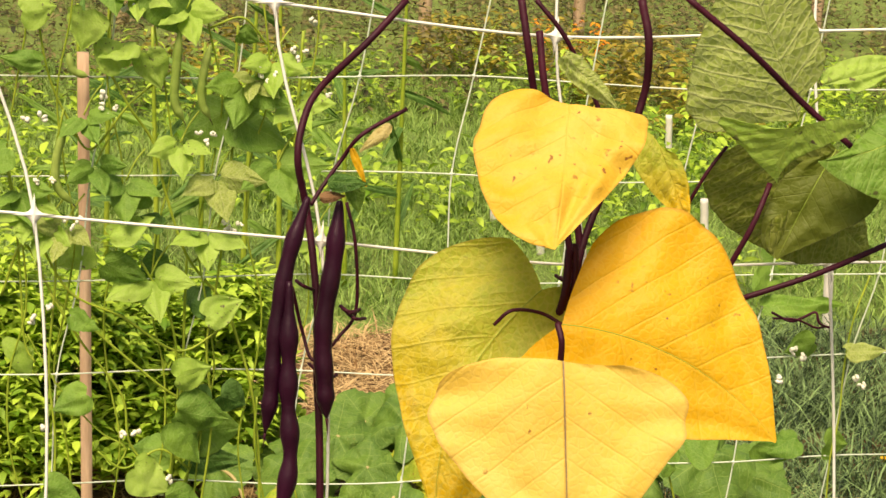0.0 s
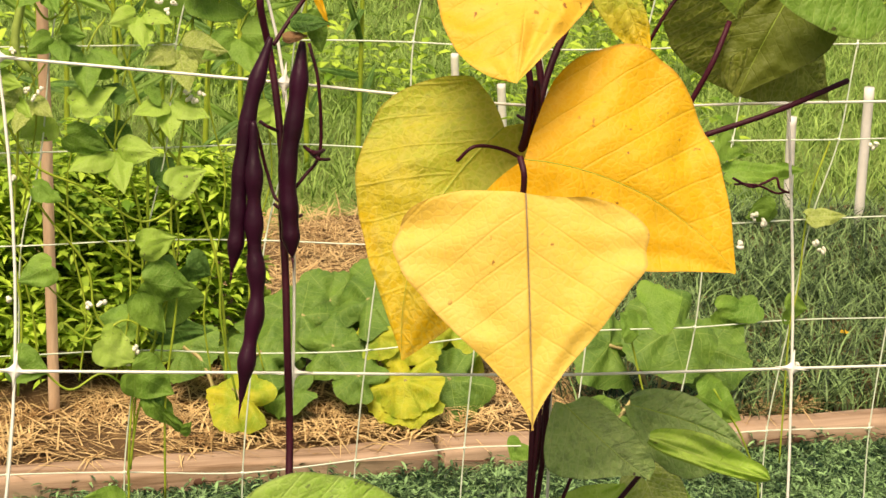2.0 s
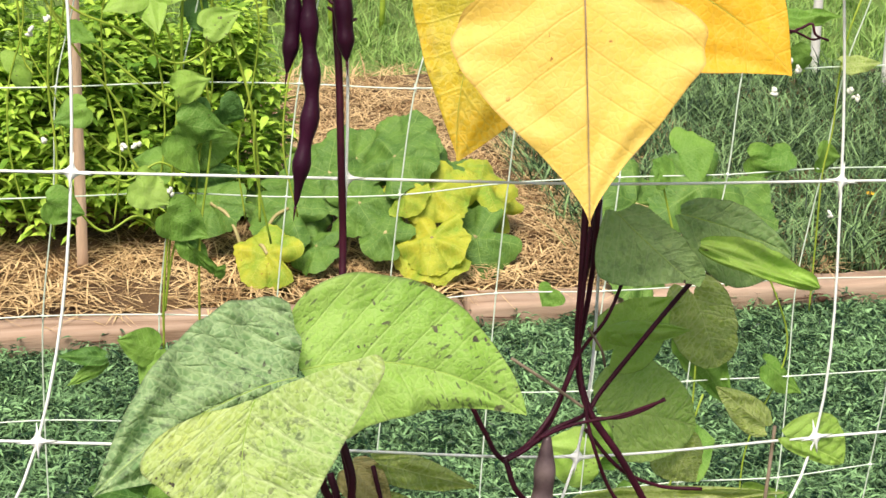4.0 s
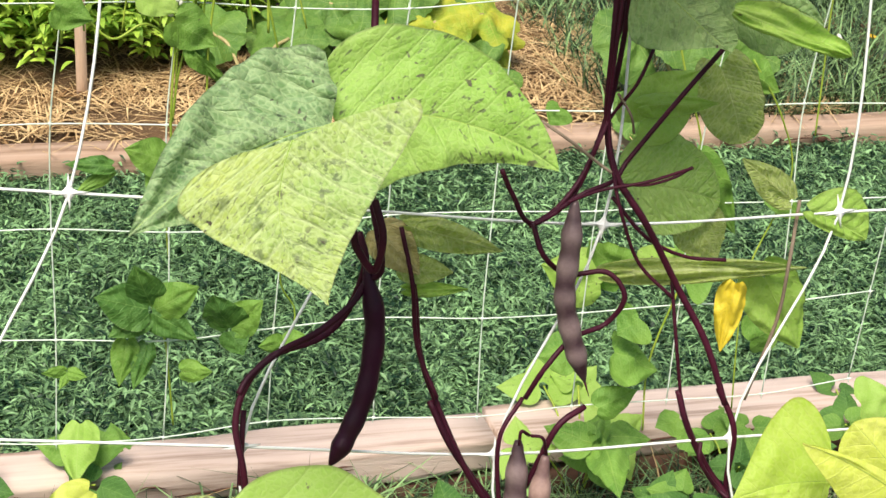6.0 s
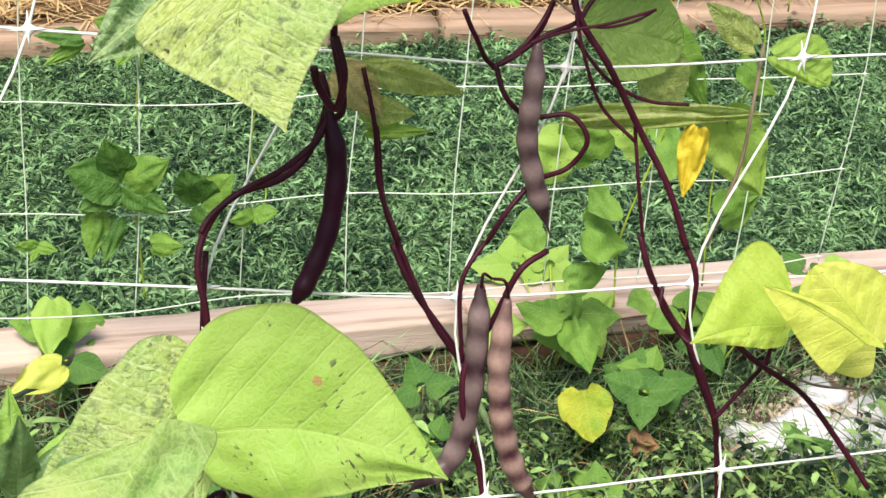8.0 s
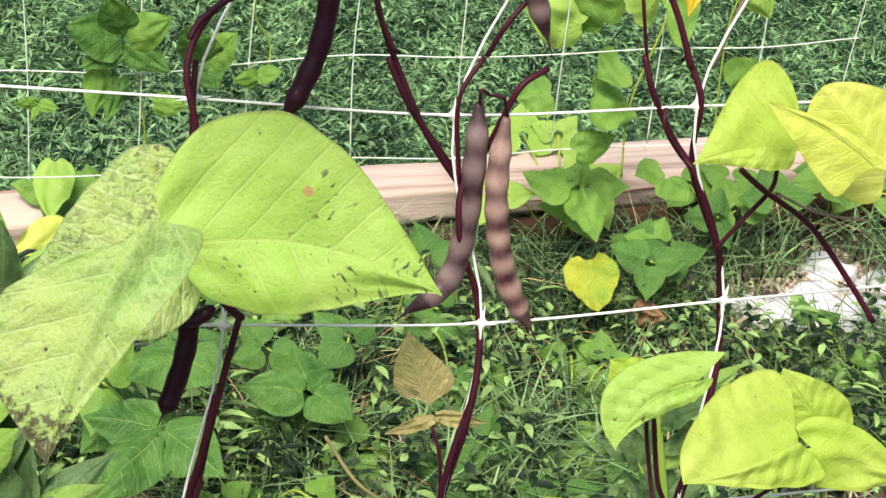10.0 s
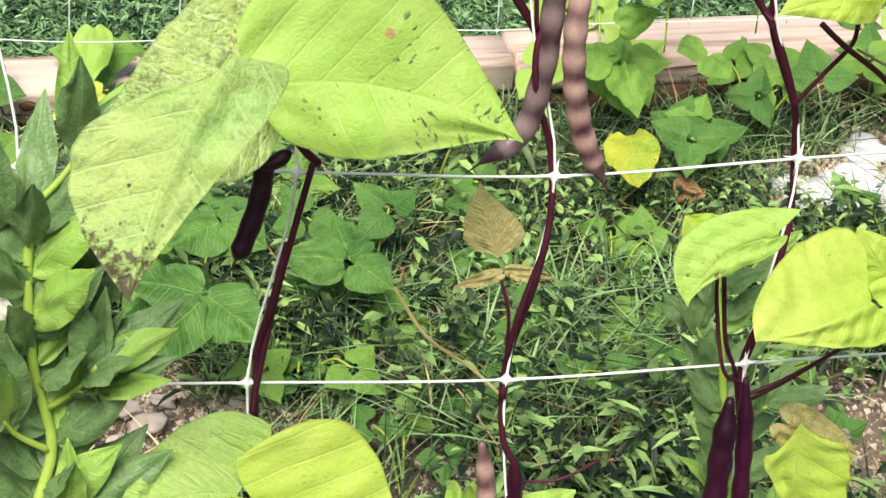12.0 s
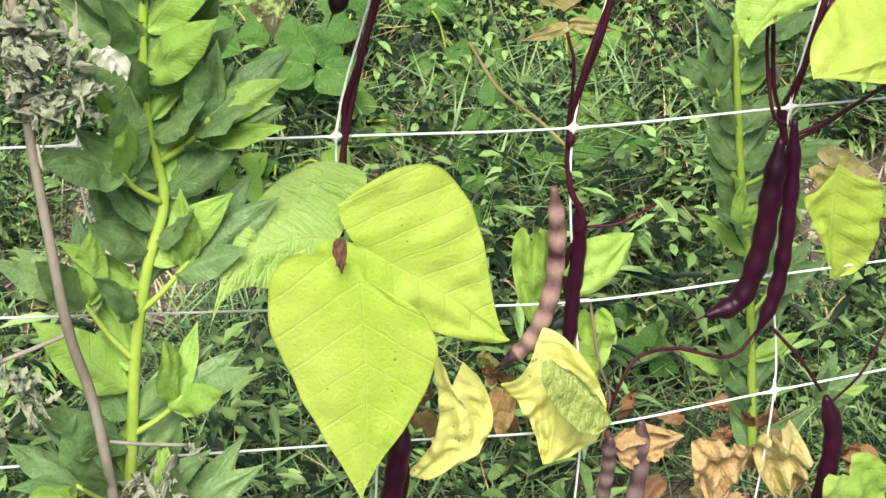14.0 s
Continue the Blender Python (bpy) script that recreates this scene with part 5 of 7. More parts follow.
stem(MAIN, [(0.009, -0.051, 1.271), (0.026, -0.053, 1.259), (0.042, -0.055, 1.248), (0.051, -0.056, 1.241)], 0.0013, DRY_STEM)
stem(MAIN, [(0.056, -0.038, 1.281), (0.064, -0.040, 1.268), (0.067, -0.042, 1.259)], 0.0011, DRY_STEM)
stem(MAIN, [(0.061, -0.048, 1.230), (0.076, -0.048, 1.229), (0.092, -0.047, 1.233), (0.103, -0.045, 1.238)], 0.0012, PURPLE)

stem(MAIN, [(0.010, -0.108, 1.506), (0.012, -0.110, 1.496), (0.011, -0.113, 1.484)], 0.0022, PURPLE, name="petiole")
stem(MAIN, [(0.032, -0.049, 1.526), (0.030, -0.053, 1.504), (0.026, -0.056, 1.492), (0.028, -0.057, 1.487)], 0.0030, PURPLE)
stem(MAIN, [(0.035, -0.048, 1.529), (0.035, -0.052, 1.510), (0.028, -0.056, 1.491)], 0.0024, PURPLE)
# long petioles and small remains
stem(RIGHT, [(0.081, -0.053, 1.653), (0.114, -0.057, 1.627), (0.144, -0.061, 1.605), (0.170, -0.064, 1.583)], 0.0022, PURPLE, name="petiole")
stem(RIGHT, [(0.148, -0.020, 1.554), (0.138, -0.025, 1.532), (0.125, -0.029, 1.510)], 0.0022, PURPLE, name="petiole")
stem(RIGHT, [(0.218, -0.024, 1.523), (0.176, -0.029, 1.507), (0.133, -0.032, 1.496)], 0.0022, PURPLE, name="petiole")
stem(RIGHT, [(0.131, 0.002, 1.569), (0.120, -0.001, 1.555), (0.110, -0.004, 1.540)], 0.0014, PURPLE, name="petiole")
stem(RIGHT, [(0.186, 0.009, 1.597), (0.173, 0.006, 1.585), (0.165, 0.005, 1.577)], 0.0012, GREEN_STEM, name="petiole")
leaf(LEFT, (-0.081, 0.002, 1.547), (-0.063, -0.007, 1.548), 0.010, BED_LEAF, "small withering leaf", fold=0.3, notch=0.0, rows=12, cols=5)
leaf(LEFT, (-0.068, 0.002, 1.546), (-0.065, -0.000, 1.531), 0.010, GREEN, "", fold=0.3, notch=0.0, rows=12, cols=5)
leaf(LEFT, (-0.069, 0.006, 1.563), (-0.061, 0.002, 1.544), 0.004, YELLOW_DEEP, "", fold=0.5, notch=0.0, rows=10, cols=3)
leaf(LEFT, (-0.049, 0.008, 1.575), (-0.065, 0.006, 1.562), 0.007, DULL, "", fold=0.5, notch=0.0, rows=10, cols=3)
leaf(LEFT, (-0.085, 0.001, 1.539), (-0.072, 0.001, 1.540), 0.006, BROWN, "", fold=0.5, notch=0.0, rows=10, cols=3)
for k, q in enumerate([(-0.072, -0.000, 1.483), (-0.069, -0.000, 1.480), (-0.096, 0.002, 1.497), (0.043, 0.006, 1.498), (0.046, 0.006, 1.497), (-0.089, -0.006, 1.455), (-0.084, -0.007, 1.450), (-0.073, 0.000, 1.484)]):
    stem(LEFT if k != 3 else MAIN, [q, (q[0] + 0.004, q[1] - 0.003, q[2] - 0.003), (q[0] + 0.009, q[1], q[2] - 0.002 * (k % 3))], 0.0013, PURPLE, name="bud_scar")
stem(MAIN, [(0.012, -0.080, 1.089), (0.019, -0.080, 1.087), (0.022, -0.082, 1.076)], 0.0014, PURPLE, name="petiole")
stem(MAIN, [(0.005, -0.081, 1.084), (0.006, -0.079, 1.092), (0.011, -0.080, 1.089)], 0.0014, PURPLE, name="petiole")
stem(RIGHT, [(0.117, -0.080, 1.077), (0.117, -0.082, 1.065), (0.129, -0.085, 1.048), (0.137, -0.087, 1.040)], 0.0018, PURPLE, name="petiole")
stem(RIGHT, [(0.192, -0.090, 1.022), (0.220, -0.092, 1.008), (0.254, -0.093, 1.001)], 0.0012, DRY_STEM, name="petiole")
stem(RIGHT, [(0.142, -0.149, 0.812), (0.166, -0.146, 0.821), (0.202, -0.142, 0.836), (0.220, -0.138, 0.849)], 0.0018, PURPLE, name="petiole")
stem(RIGHT, [(0.141, -0.139, 0.814), (0.129, -0.136, 0.825), (0.122, -0.127, 0.864), (0.119, -0.122, 0.887)], 0.0018, PURPLE, name="petiole")
stem(RIGHT, [(0.145, -0.142, 0.799), (0.177, -0.137, 0.815), (0.209, -0.133, 0.830)], 0.0018, PURPLE, name="petiole")
stem(LOW, [(-0.135, -0.145, 0.994), (-0.143, -0.143, 1.003), (-0.152, -0.140, 1.015)], 0.0034, PURPLE, name="petiole")
stem(LEFT, [(-0.090, -0.089, 1.245), (-0.085, -0.093, 1.225), (-0.090, -0.097, 1.208), (-0.099, -0.094, 1.220), (-0.101, -0.092, 1.229)], 0.003, PURPLE, name="petiole")

# ---- green beans on the back net ----
def flower(parent, at, s, mat, seed):
    """A small pea-like blossom: two wings and a rolled keel."""
    rnd = random.Random(seed)
    bm = bmesh.new()
    for k in range(4):
        m = Matrix.Translation(Vector(at) + Vector((rnd.uniform(-1, 1), rnd.uniform(-0.6, 0.6), rnd.uniform(-1, 1))) * s * 0.7) @ Euler((rnd.uniform(0, 3), rnd.uniform(0, 3), rnd.uniform(0, 3))).to_matrix().to_4x4() @ Matrix.Diagonal((s * 0.75, s * 0.4, s * 0.55, 1))
        bmesh.ops.create_icosphere(bm, subdivisions=1, radius=1.0, matrix=m)
    return part("blossom", bm, mat, parent)


def green_bean(at, label):
    return thing("pole_bean", at, label, "bean plant", "green pole beans")


GB1 = green_bean((-0.159, 1.250, 1.080), "green pole bean vine with white blossoms on the far net")
GB2 = green_bean((0.041, 1.250, 1.077), "green pole bean vine with long green pods on the far net")
GB3 = green_bean((0.850, 1.250, 0.895), "thin green bean vine with white buds on the far net")
GB4 = green_bean((-0.048, 1.250, 0.420), "young green bean with broad leaves on the far net")
GB5 = green_bean((0.692, 1.250, 0.475), "yellowing green bean with large leaves on the far net")
stem(GB1, [(-0.200, 1.240, 1.478), (-0.184, 1.240, 1.396), (-0.162, 1.240, 1.345), (-0.136, 1.240, 1.312), (-0.092, 1.240, 1.365), (-0.048, 1.240, 1.405)], 0.002, GREEN_STEM)
stem(GB1, [(-0.237, 1.240, 1.139), (-0.211, 1.240, 1.199), (-0.179, 1.240, 1.138), (-0.140, 1.240, 1.103), (-0.053, 1.240, 1.025), (-0.019, 1.240, 1.003)], 0.0022, GREEN_STEM)
stem(GB1, [(-0.118, 1.240, 1.404), (-0.092, 1.240, 1.359), (-0.066, 1.240, 1.320), (-0.052, 1.240, 1.266), (-0.024, 1.240, 1.185), (0.018, 1.240, 1.130), (0.039, 1.240, 1.080), (0.058, 1.240, 1.016), (0.068, 1.240, 0.936), (0.072, 1.240, 0.862)], 0.0024, GREEN_STEM)
stem(GB1, [(-0.168, 1.240, 1.358), (-0.180, 1.240, 1.286), (-0.186, 1.240, 1.232)], 0.0018, GREEN_STEM)
stem(GB1, [(-0.237, 1.240, 1.311), (-0.224, 1.240, 1.265), (-0.218, 1.240, 1.179), (-0.211, 1.240, 1.084), (-0.198, 1.240, 1.056)], 0.0018, GREEN_STEM)
stem(GB1, [(-0.208, 1.230, 1.094), (-0.173, 1.230, 1.031), (-0.126, 1.230, 0.974), (-0.093, 1.230, 0.951), (-0.106, 1.230, 0.923), (-0.119, 1.230, 0.924)], 0.0014, GREEN_STEM)
stem(GB2, [(-0.024, 1.240, 1.185), (-0.025, 1.240, 1.109), (-0.027, 1.240, 1.025), (-0.035, 1.240, 0.939), (-0.040, 1.240, 0.866)], 0.0024, GREEN_STEM)
stem(GB2, [(0.028, 1.240, 1.459), (0.027, 1.240, 1.400), (0.026, 1.240, 1.341), (0.023, 1.240, 1.287), (0.009, 1.240, 1.206), (-0.017, 1.240, 1.178)], 0.0022, GREEN_STEM)
stem(GB2, [(-0.004, 1.240, 1.455), (0.034, 1.240, 1.466), (0.061, 1.240, 1.440), (0.082, 1.240, 1.415)], 0.002, GREEN_STEM)
stem(GB2, [(0.030, 1.240, 1.280), (0.060, 1.240, 1.287), (0.100, 1.240, 1.284)], 0.0018, GREEN_STEM)
stem(GB2, [(0.009, 1.240, 0.989), (-0.011, 1.240, 0.946), (-0.021, 1.240, 0.888), (-0.038, 1.240, 0.814), (-0.045, 1.240, 0.746)], 0.002, GREEN_STEM)
stem(GB2, [(0.064, 1.240, 1.008), (0.065, 1.240, 0.937), (0.086, 1.240, 0.833)], 0.002, GREEN_STEM)
stem(GB2, [(-0.013, 1.240, 0.924), (-0.037, 1.240, 0.851), (-0.043, 1.240, 0.785), (-0.049, 1.240, 0.739)], 0.002, GREEN_STEM)
for b, (a, c, w) in ((GB1, ((-0.144, 1.230, 1.469), (-0.150, 1.230, 1.424), 0.058)), (GB2, ((-0.051, 1.230, 1.497), (-0.031, 1.230, 1.445), 0.078)), (GB1, ((-0.103, 1.230, 1.406), (-0.135, 1.230, 1.442), 0.039)),
                     (GB1, ((-0.087, 1.230, 1.432), (-0.131, 1.230, 1.421), 0.036)), (GB1, ((-0.075, 1.230, 1.423), (-0.058, 1.230, 1.381), 0.042)), (GB2, ((0.019, 1.250, 1.352), (-0.032, 1.250, 1.325), 0.066)),
                     (GB2, ((0.029, 1.250, 1.349), (0.100, 1.250, 1.316), 0.073)), (GB2, ((0.022, 1.230, 1.362), (0.062, 1.230, 1.366), 0.036)), (GB2, ((0.030, 1.230, 1.448), (0.053, 1.230, 1.438), 0.026)),
                     (GB1, ((-0.193, 1.230, 1.410), (-0.237, 1.230, 1.416), 0.026)), (GB1, ((-0.230, 1.230, 1.313), (-0.261, 1.230, 1.287), 0.059)), (GB2, ((-0.042, 1.250, 1.169), (-0.081, 1.250, 1.141), 0.054)),
                     (GB2, ((-0.018, 1.250, 1.120), (0.005, 1.250, 1.144), 0.061)), (GB2, ((-0.025, 1.230, 1.222), (-0.013, 1.230, 1.232), 0.033)), (GB2, ((-0.052, 1.230, 1.225), (-0.078, 1.230, 1.235), 0.033)),
                     (GB1, ((-0.141, 1.250, 1.196), (-0.173, 1.250, 1.169), 0.054)), (GB2, ((0.007, 1.230, 0.999), (-0.024, 1.230, 1.000), 0.051)), (GB2, ((0.020, 1.230, 1.013), (0.051, 1.230, 0.998), 0.048)),
                     (GB2, ((-0.011, 1.250, 0.963), (0.051, 1.250, 0.962), 0.069)), (GB2, ((-0.037, 1.250, 0.935), (-0.085, 1.250, 0.944), 0.049)), (GB2, ((-0.017, 1.250, 0.924), (0.059, 1.250, 0.921), 0.035)),
                     (GB1, ((-0.224, 1.250, 1.053), (-0.198, 1.250, 1.067), 0.054)), (GB2, ((-0.068, 1.230, 1.255), (-0.107, 1.230, 1.252), 0.026)), (GB1, ((-0.212, 1.230, 1.467), (-0.175, 1.230, 1.474), 0.045)),
                     (GB2, ((-0.024, 1.230, 0.847), (0.018, 1.230, 0.805), 0.035)), (GB2, ((-0.013, 1.230, 0.832), (-0.024, 1.230, 0.851), 0.018))):
    leaf(b, a, c, w, random.choice((GREEN, LIME) if b is GB1 else (GREEN, GREEN, BED_LEAF)), twist=random.uniform(-40, 40), rows=14, cols=6, fold=0.25, pucker=0.001, notch=0.1, shape=(0.42, 1.1))
for k, q in enumerate([(-0.209, 1.230, 1.345), (-0.190, 1.230, 1.349), (-0.124, 1.230, 1.376), (-0.098, 1.230, 1.473), (-0.088, 1.230, 1.478), (0.054, 1.230, 1.410), (0.021, 1.230, 1.218), (-0.199, 1.230, 1.110), (-0.080, 1.230, 0.969), (-0.096, 1.230, 0.967), (-0.183, 1.230, 1.124), (-0.038, 1.230, 0.907), (-0.045, 1.230, 0.892), (-0.185, 1.230, 0.975), (0.115, 1.230, 1.463)]):
    flower(GB1 if k % 2 else GB2, q, 0.006, FLOWER_WHITE, k)
pod(GB2, [(-0.038, 1.230, 1.449), (-0.041, 1.230, 1.407), (-0.042, 1.230, 1.368), (-0.031, 1.230, 1.345)], 0.0055, GREEN_POD, 6, 0.06, "slim green pod")
pod(GB2, [(-0.003, 1.230, 1.434), (-0.010, 1.230, 1.401), (-0.011, 1.230, 1.369), (-0.001, 1.230, 1.348)], 0.005, GREEN_POD, 6, 0.06, "slim green pod")
pod(GB1, [(-0.163, 1.230, 1.340), (-0.174, 1.230, 1.301), (-0.173, 1.230, 1.268), (-0.155, 1.230, 1.247)], 0.005, GREEN_POD, 6, 0.06, "slim green pod")
pod(GB1, [(-0.162, 1.230, 1.421), (-0.156, 1.230, 1.402), (-0.140, 1.230, 1.395)], 0.0045, GREEN_POD, 4, 0.06, "slim green pod")

for line in ([(-0.182, 1.230, 1.143), (-0.144, 1.230, 1.081), (-0.099, 1.230, 1.017), (-0.086, 1.230, 0.952), (-0.032, 1.230, 0.892), (0.002, 1.230, 0.854)], [(-0.079, 1.230, 1.182), (-0.043, 1.230, 1.113), (-0.033, 1.230, 1.029), (-0.039, 1.230, 0.922), (-0.047, 1.230, 0.789), (-0.049, 1.230, 0.698)], [(-0.194, 1.230, 1.203), (-0.157, 1.230, 1.142), (-0.099, 1.230, 1.114), (-0.033, 1.230, 1.071), (0.020, 1.230, 1.098)],
             [(0.022, 1.230, 1.255), (0.012, 1.230, 1.160), (0.000, 1.230, 1.077), (0.009, 1.230, 0.978), (-0.003, 1.230, 0.846), (-0.004, 1.230, 0.710)], [(-0.126, 1.230, 0.947), (-0.093, 1.230, 0.924), (-0.053, 1.230, 0.948), (-0.016, 1.230, 0.921)], [(-0.186, 1.230, 1.269), (-0.175, 1.230, 1.176), (-0.184, 1.230, 1.054), (-0.175, 1.230, 0.956), (-0.180, 1.230, 0.855)], [(-0.160, 1.230, 0.898), (-0.120, 1.230, 0.860), (-0.080, 1.230, 0.880), (-0.039, 1.230, 0.848)]):
    stem(GB1, line, 0.0021, GREEN_STEM)
for a, c, w in (((-0.030, 1.220, 0.997), (0.030, 1.220, 0.984), 0.058), ((-0.034, 1.220, 0.983), (0.000, 1.220, 0.931), 0.051), ((-0.118, 1.220, 1.178), (-0.070, 1.220, 1.157), 0.040), ((-0.157, 1.220, 1.118), (-0.122, 1.220, 1.102), 0.033), ((-0.080, 1.220, 0.927), (-0.037, 1.220, 0.896), 0.055),
                ((-0.044, 1.220, 0.885), (0.008, 1.220, 0.850), 0.059), ((-0.112, 1.220, 1.215), (-0.064, 1.220, 1.238), 0.043), ((-0.001, 1.220, 1.115), (0.042, 1.220, 1.135), 0.040), ((-0.139, 1.220, 1.021), (-0.178, 1.220, 1.002), 0.041), ((-0.034, 1.220, 1.039), (0.009, 1.220, 1.052), 0.041), ((-0.186, 1.220, 0.903), (-0.141, 1.220, 0.886), 0.048)):
    leaf(GB1, a, c, w, random.choice((GREEN, GREEN, LIME)), twist=random.uniform(-45, 45), rows=14, cols=6, fold=0.25, pucker=0.001, notch=0.1, shape=(0.42, 1.1))

grow = random.Random(77)
for k in range(20):
    owner = (GB1, GB2)[k % 2]
    x, z = -0.23 + 0.36 * (k + grow.random()) / 20, grow.uniform(1.14, 1.52)
    size, lean, tone = grow.uniform(0.032, 0.055), grow.uniform(-0.5, 0.5), grow.choice((GREEN, LIME, LIME, LIME, GREEN_BACK))
    for turn in (-1.35, 0.0, 1.35):
        a = -math.pi / 2 + lean + turn
        reach = size * grow.uniform(0.8, 1.1)
        leaf(owner, (x + 0.006 * math.cos(a), 1.235, z + 0.006 * math.sin(a)), (x + reach * math.cos(a), 1.21 - 0.01 * (turn == 0), z + reach * 0.85 * math.sin(a)), reach * 0.72, tone, twist=grow.uniform(-30, 30), rows=14, cols=6, fold=0.25, notch=0.08, shape=(0.42, 1.15), ruffle=0.008)
    part("leaf_stalk", tube([(x, 1.235, z), (x + 0.01, 1.242, z + 0.02), (x + 0.022, 1.248, z + 0.035)], 0.0011, 6, 4), GREEN_STEM, owner)
    if k % 2 == 0:
        for j in range(3):
            flower(owner, (x + 0.02 + 0.008 * j, 1.225, z + 0.012 - 0.009 * (j % 2)), 0.0045, FLOWER_WHITE, 300 + 3 * k + j)
for k in range(7):
    x = -0.22 + 0.055 * k
    stem(GB2, [(x + 0.012 * math.sin(1.7 * j + k), 1.24 + 0.006 * math.cos(2 * j), 1.55 - 0.085 * j) for j in range(9)], 0.0016, GREEN_STEM)
stem(GB3, [(0.854, 1.240, 1.156), (0.837, 1.240, 1.095), (0.833, 1.240, 1.033), (0.833, 1.240, 0.963), (0.826, 1.240, 0.900), (0.831, 1.240, 0.803), (0.834, 1.240, 0.703)], 0.0018, GREEN_STEM)
stem(GB3, [(0.705, 1.200, 1.120), (0.731, 1.200, 1.107), (0.750, 1.200, 1.114), (0.765, 1.200, 1.119), (0.771, 1.200, 1.104), (0.791, 1.200, 1.098)], 0.0024, PURPLE)
stem(GB3, [(0.708, 1.200, 1.112), (0.739, 1.200, 1.109), (0.767, 1.200, 1.100), (0.779, 1.200, 1.100)], 0.002, PURPLE)
for a, c, w in (((0.712, 1.230, 1.119), (0.821, 1.230, 1.125), 0.036), ((0.780, 1.230, 1.068), (0.742, 1.230, 1.054), 0.037), ((0.829, 1.230, 1.056), (0.885, 1.230, 1.059), 0.030), ((0.707, 1.250, 1.169), (0.742, 1.250, 1.139), 0.080),
                ((0.822, 1.250, 0.920), (0.855, 1.250, 0.919), 0.046), ((0.780, 1.250, 0.930), (0.734, 1.250, 0.915), 0.046)):
    leaf(GB3, a, c, w, random.choice((GREEN, GREEN, GREEN_BACK)), twist=random.uniform(-40, 40), rows=14, cols=6, fold=0.25, pucker=0.001, notch=0.1, shape=(0.42, 1.1))
for k, q in enumerate([(0.754, 1.230, 1.057), (0.766, 1.230, 1.050), (0.853, 1.230, 1.009), (0.846, 1.230, 1.021), (0.738, 1.230, 1.020), (0.842, 1.230, 0.847), (0.910, 1.230, 1.150)]):
    flower(GB3, q, 0.006, FLOWER_WHITE, 40 + k)

# leaflets as places along the net and heights: stalk end, tip, breadth
for (x, z), (tx, tz), w in (((-0.076, 0.488), (-0.141, 0.520), 0.063), ((-0.072, 0.494), (-0.094, 0.557), 0.051), ((-0.065, 0.487), (-0.014, 0.526), 0.053), ((-0.069, 0.482), (-0.013, 0.449), 0.044), ((-0.076, 0.479), (-0.127, 0.462), 0.037), ((0.032, 0.453), (0.005, 0.509), 0.060), ((0.034, 0.453), (0.069, 0.502), 0.049), ((0.032, 0.449), (0.047, 0.423), 0.045), ((-0.102, 0.443), (-0.113, 0.385), 0.036), ((-0.076, 0.434), (-0.095, 0.379), 0.030), ((-0.182, 0.402), (-0.211, 0.412), 0.016), ((-0.179, 0.401), (-0.157, 0.404), 0.018), ((-0.179, 0.399), (-0.190, 0.388), 0.013), ((-0.031, 0.393), (0.006, 0.399), 0.033), ((0.104, 0.432), (0.130, 0.448), 0.027), ((0.103, 0.428), (0.070, 0.434), 0.026), ((-0.054, 0.698), (-0.103, 0.723), 0.049), ((-0.054, 0.698), (-0.079, 0.662), 0.035), ((-0.121, 0.693), (-0.176, 0.707), 0.025), ((-0.121, 0.685), (-0.166, 0.664), 0.021), ((0.015, 0.802), (-0.020, 0.844), 0.015), ((0.018, 0.794), (0.025, 0.816), 0.015)):
    leaf(GB4, (x, 1.23, z), (tx, 1.21, tz), w, random.choice((GREEN, BED_LEAF)), twist=random.uniform(-25, 25), rows=18, cols=8, fold=0.22, notch=0.1, shape=(0.4, 1.0), pucker=0.001, ruffle=0.008)
stem(GB4, [(-0.069, 1.250, 0.480), (-0.052, 1.250, 0.433), (-0.048, 1.250, 0.386), (-0.040, 1.250, 0.298)], 0.002, GREEN_STEM)
stem(GB4, [(0.095, 1.250, 0.401), (0.117, 1.250, 0.425), (0.120, 1.250, 0.468), (0.100, 1.250, 0.511), (0.105, 1.250, 0.594)], 0.0016, GREEN_STEM)
stem(GB4, [(-0.048, 1.250, 0.552), (-0.050, 1.250, 0.600), (-0.044, 1.250, 0.677)], 0.0016, GREEN_STEM)
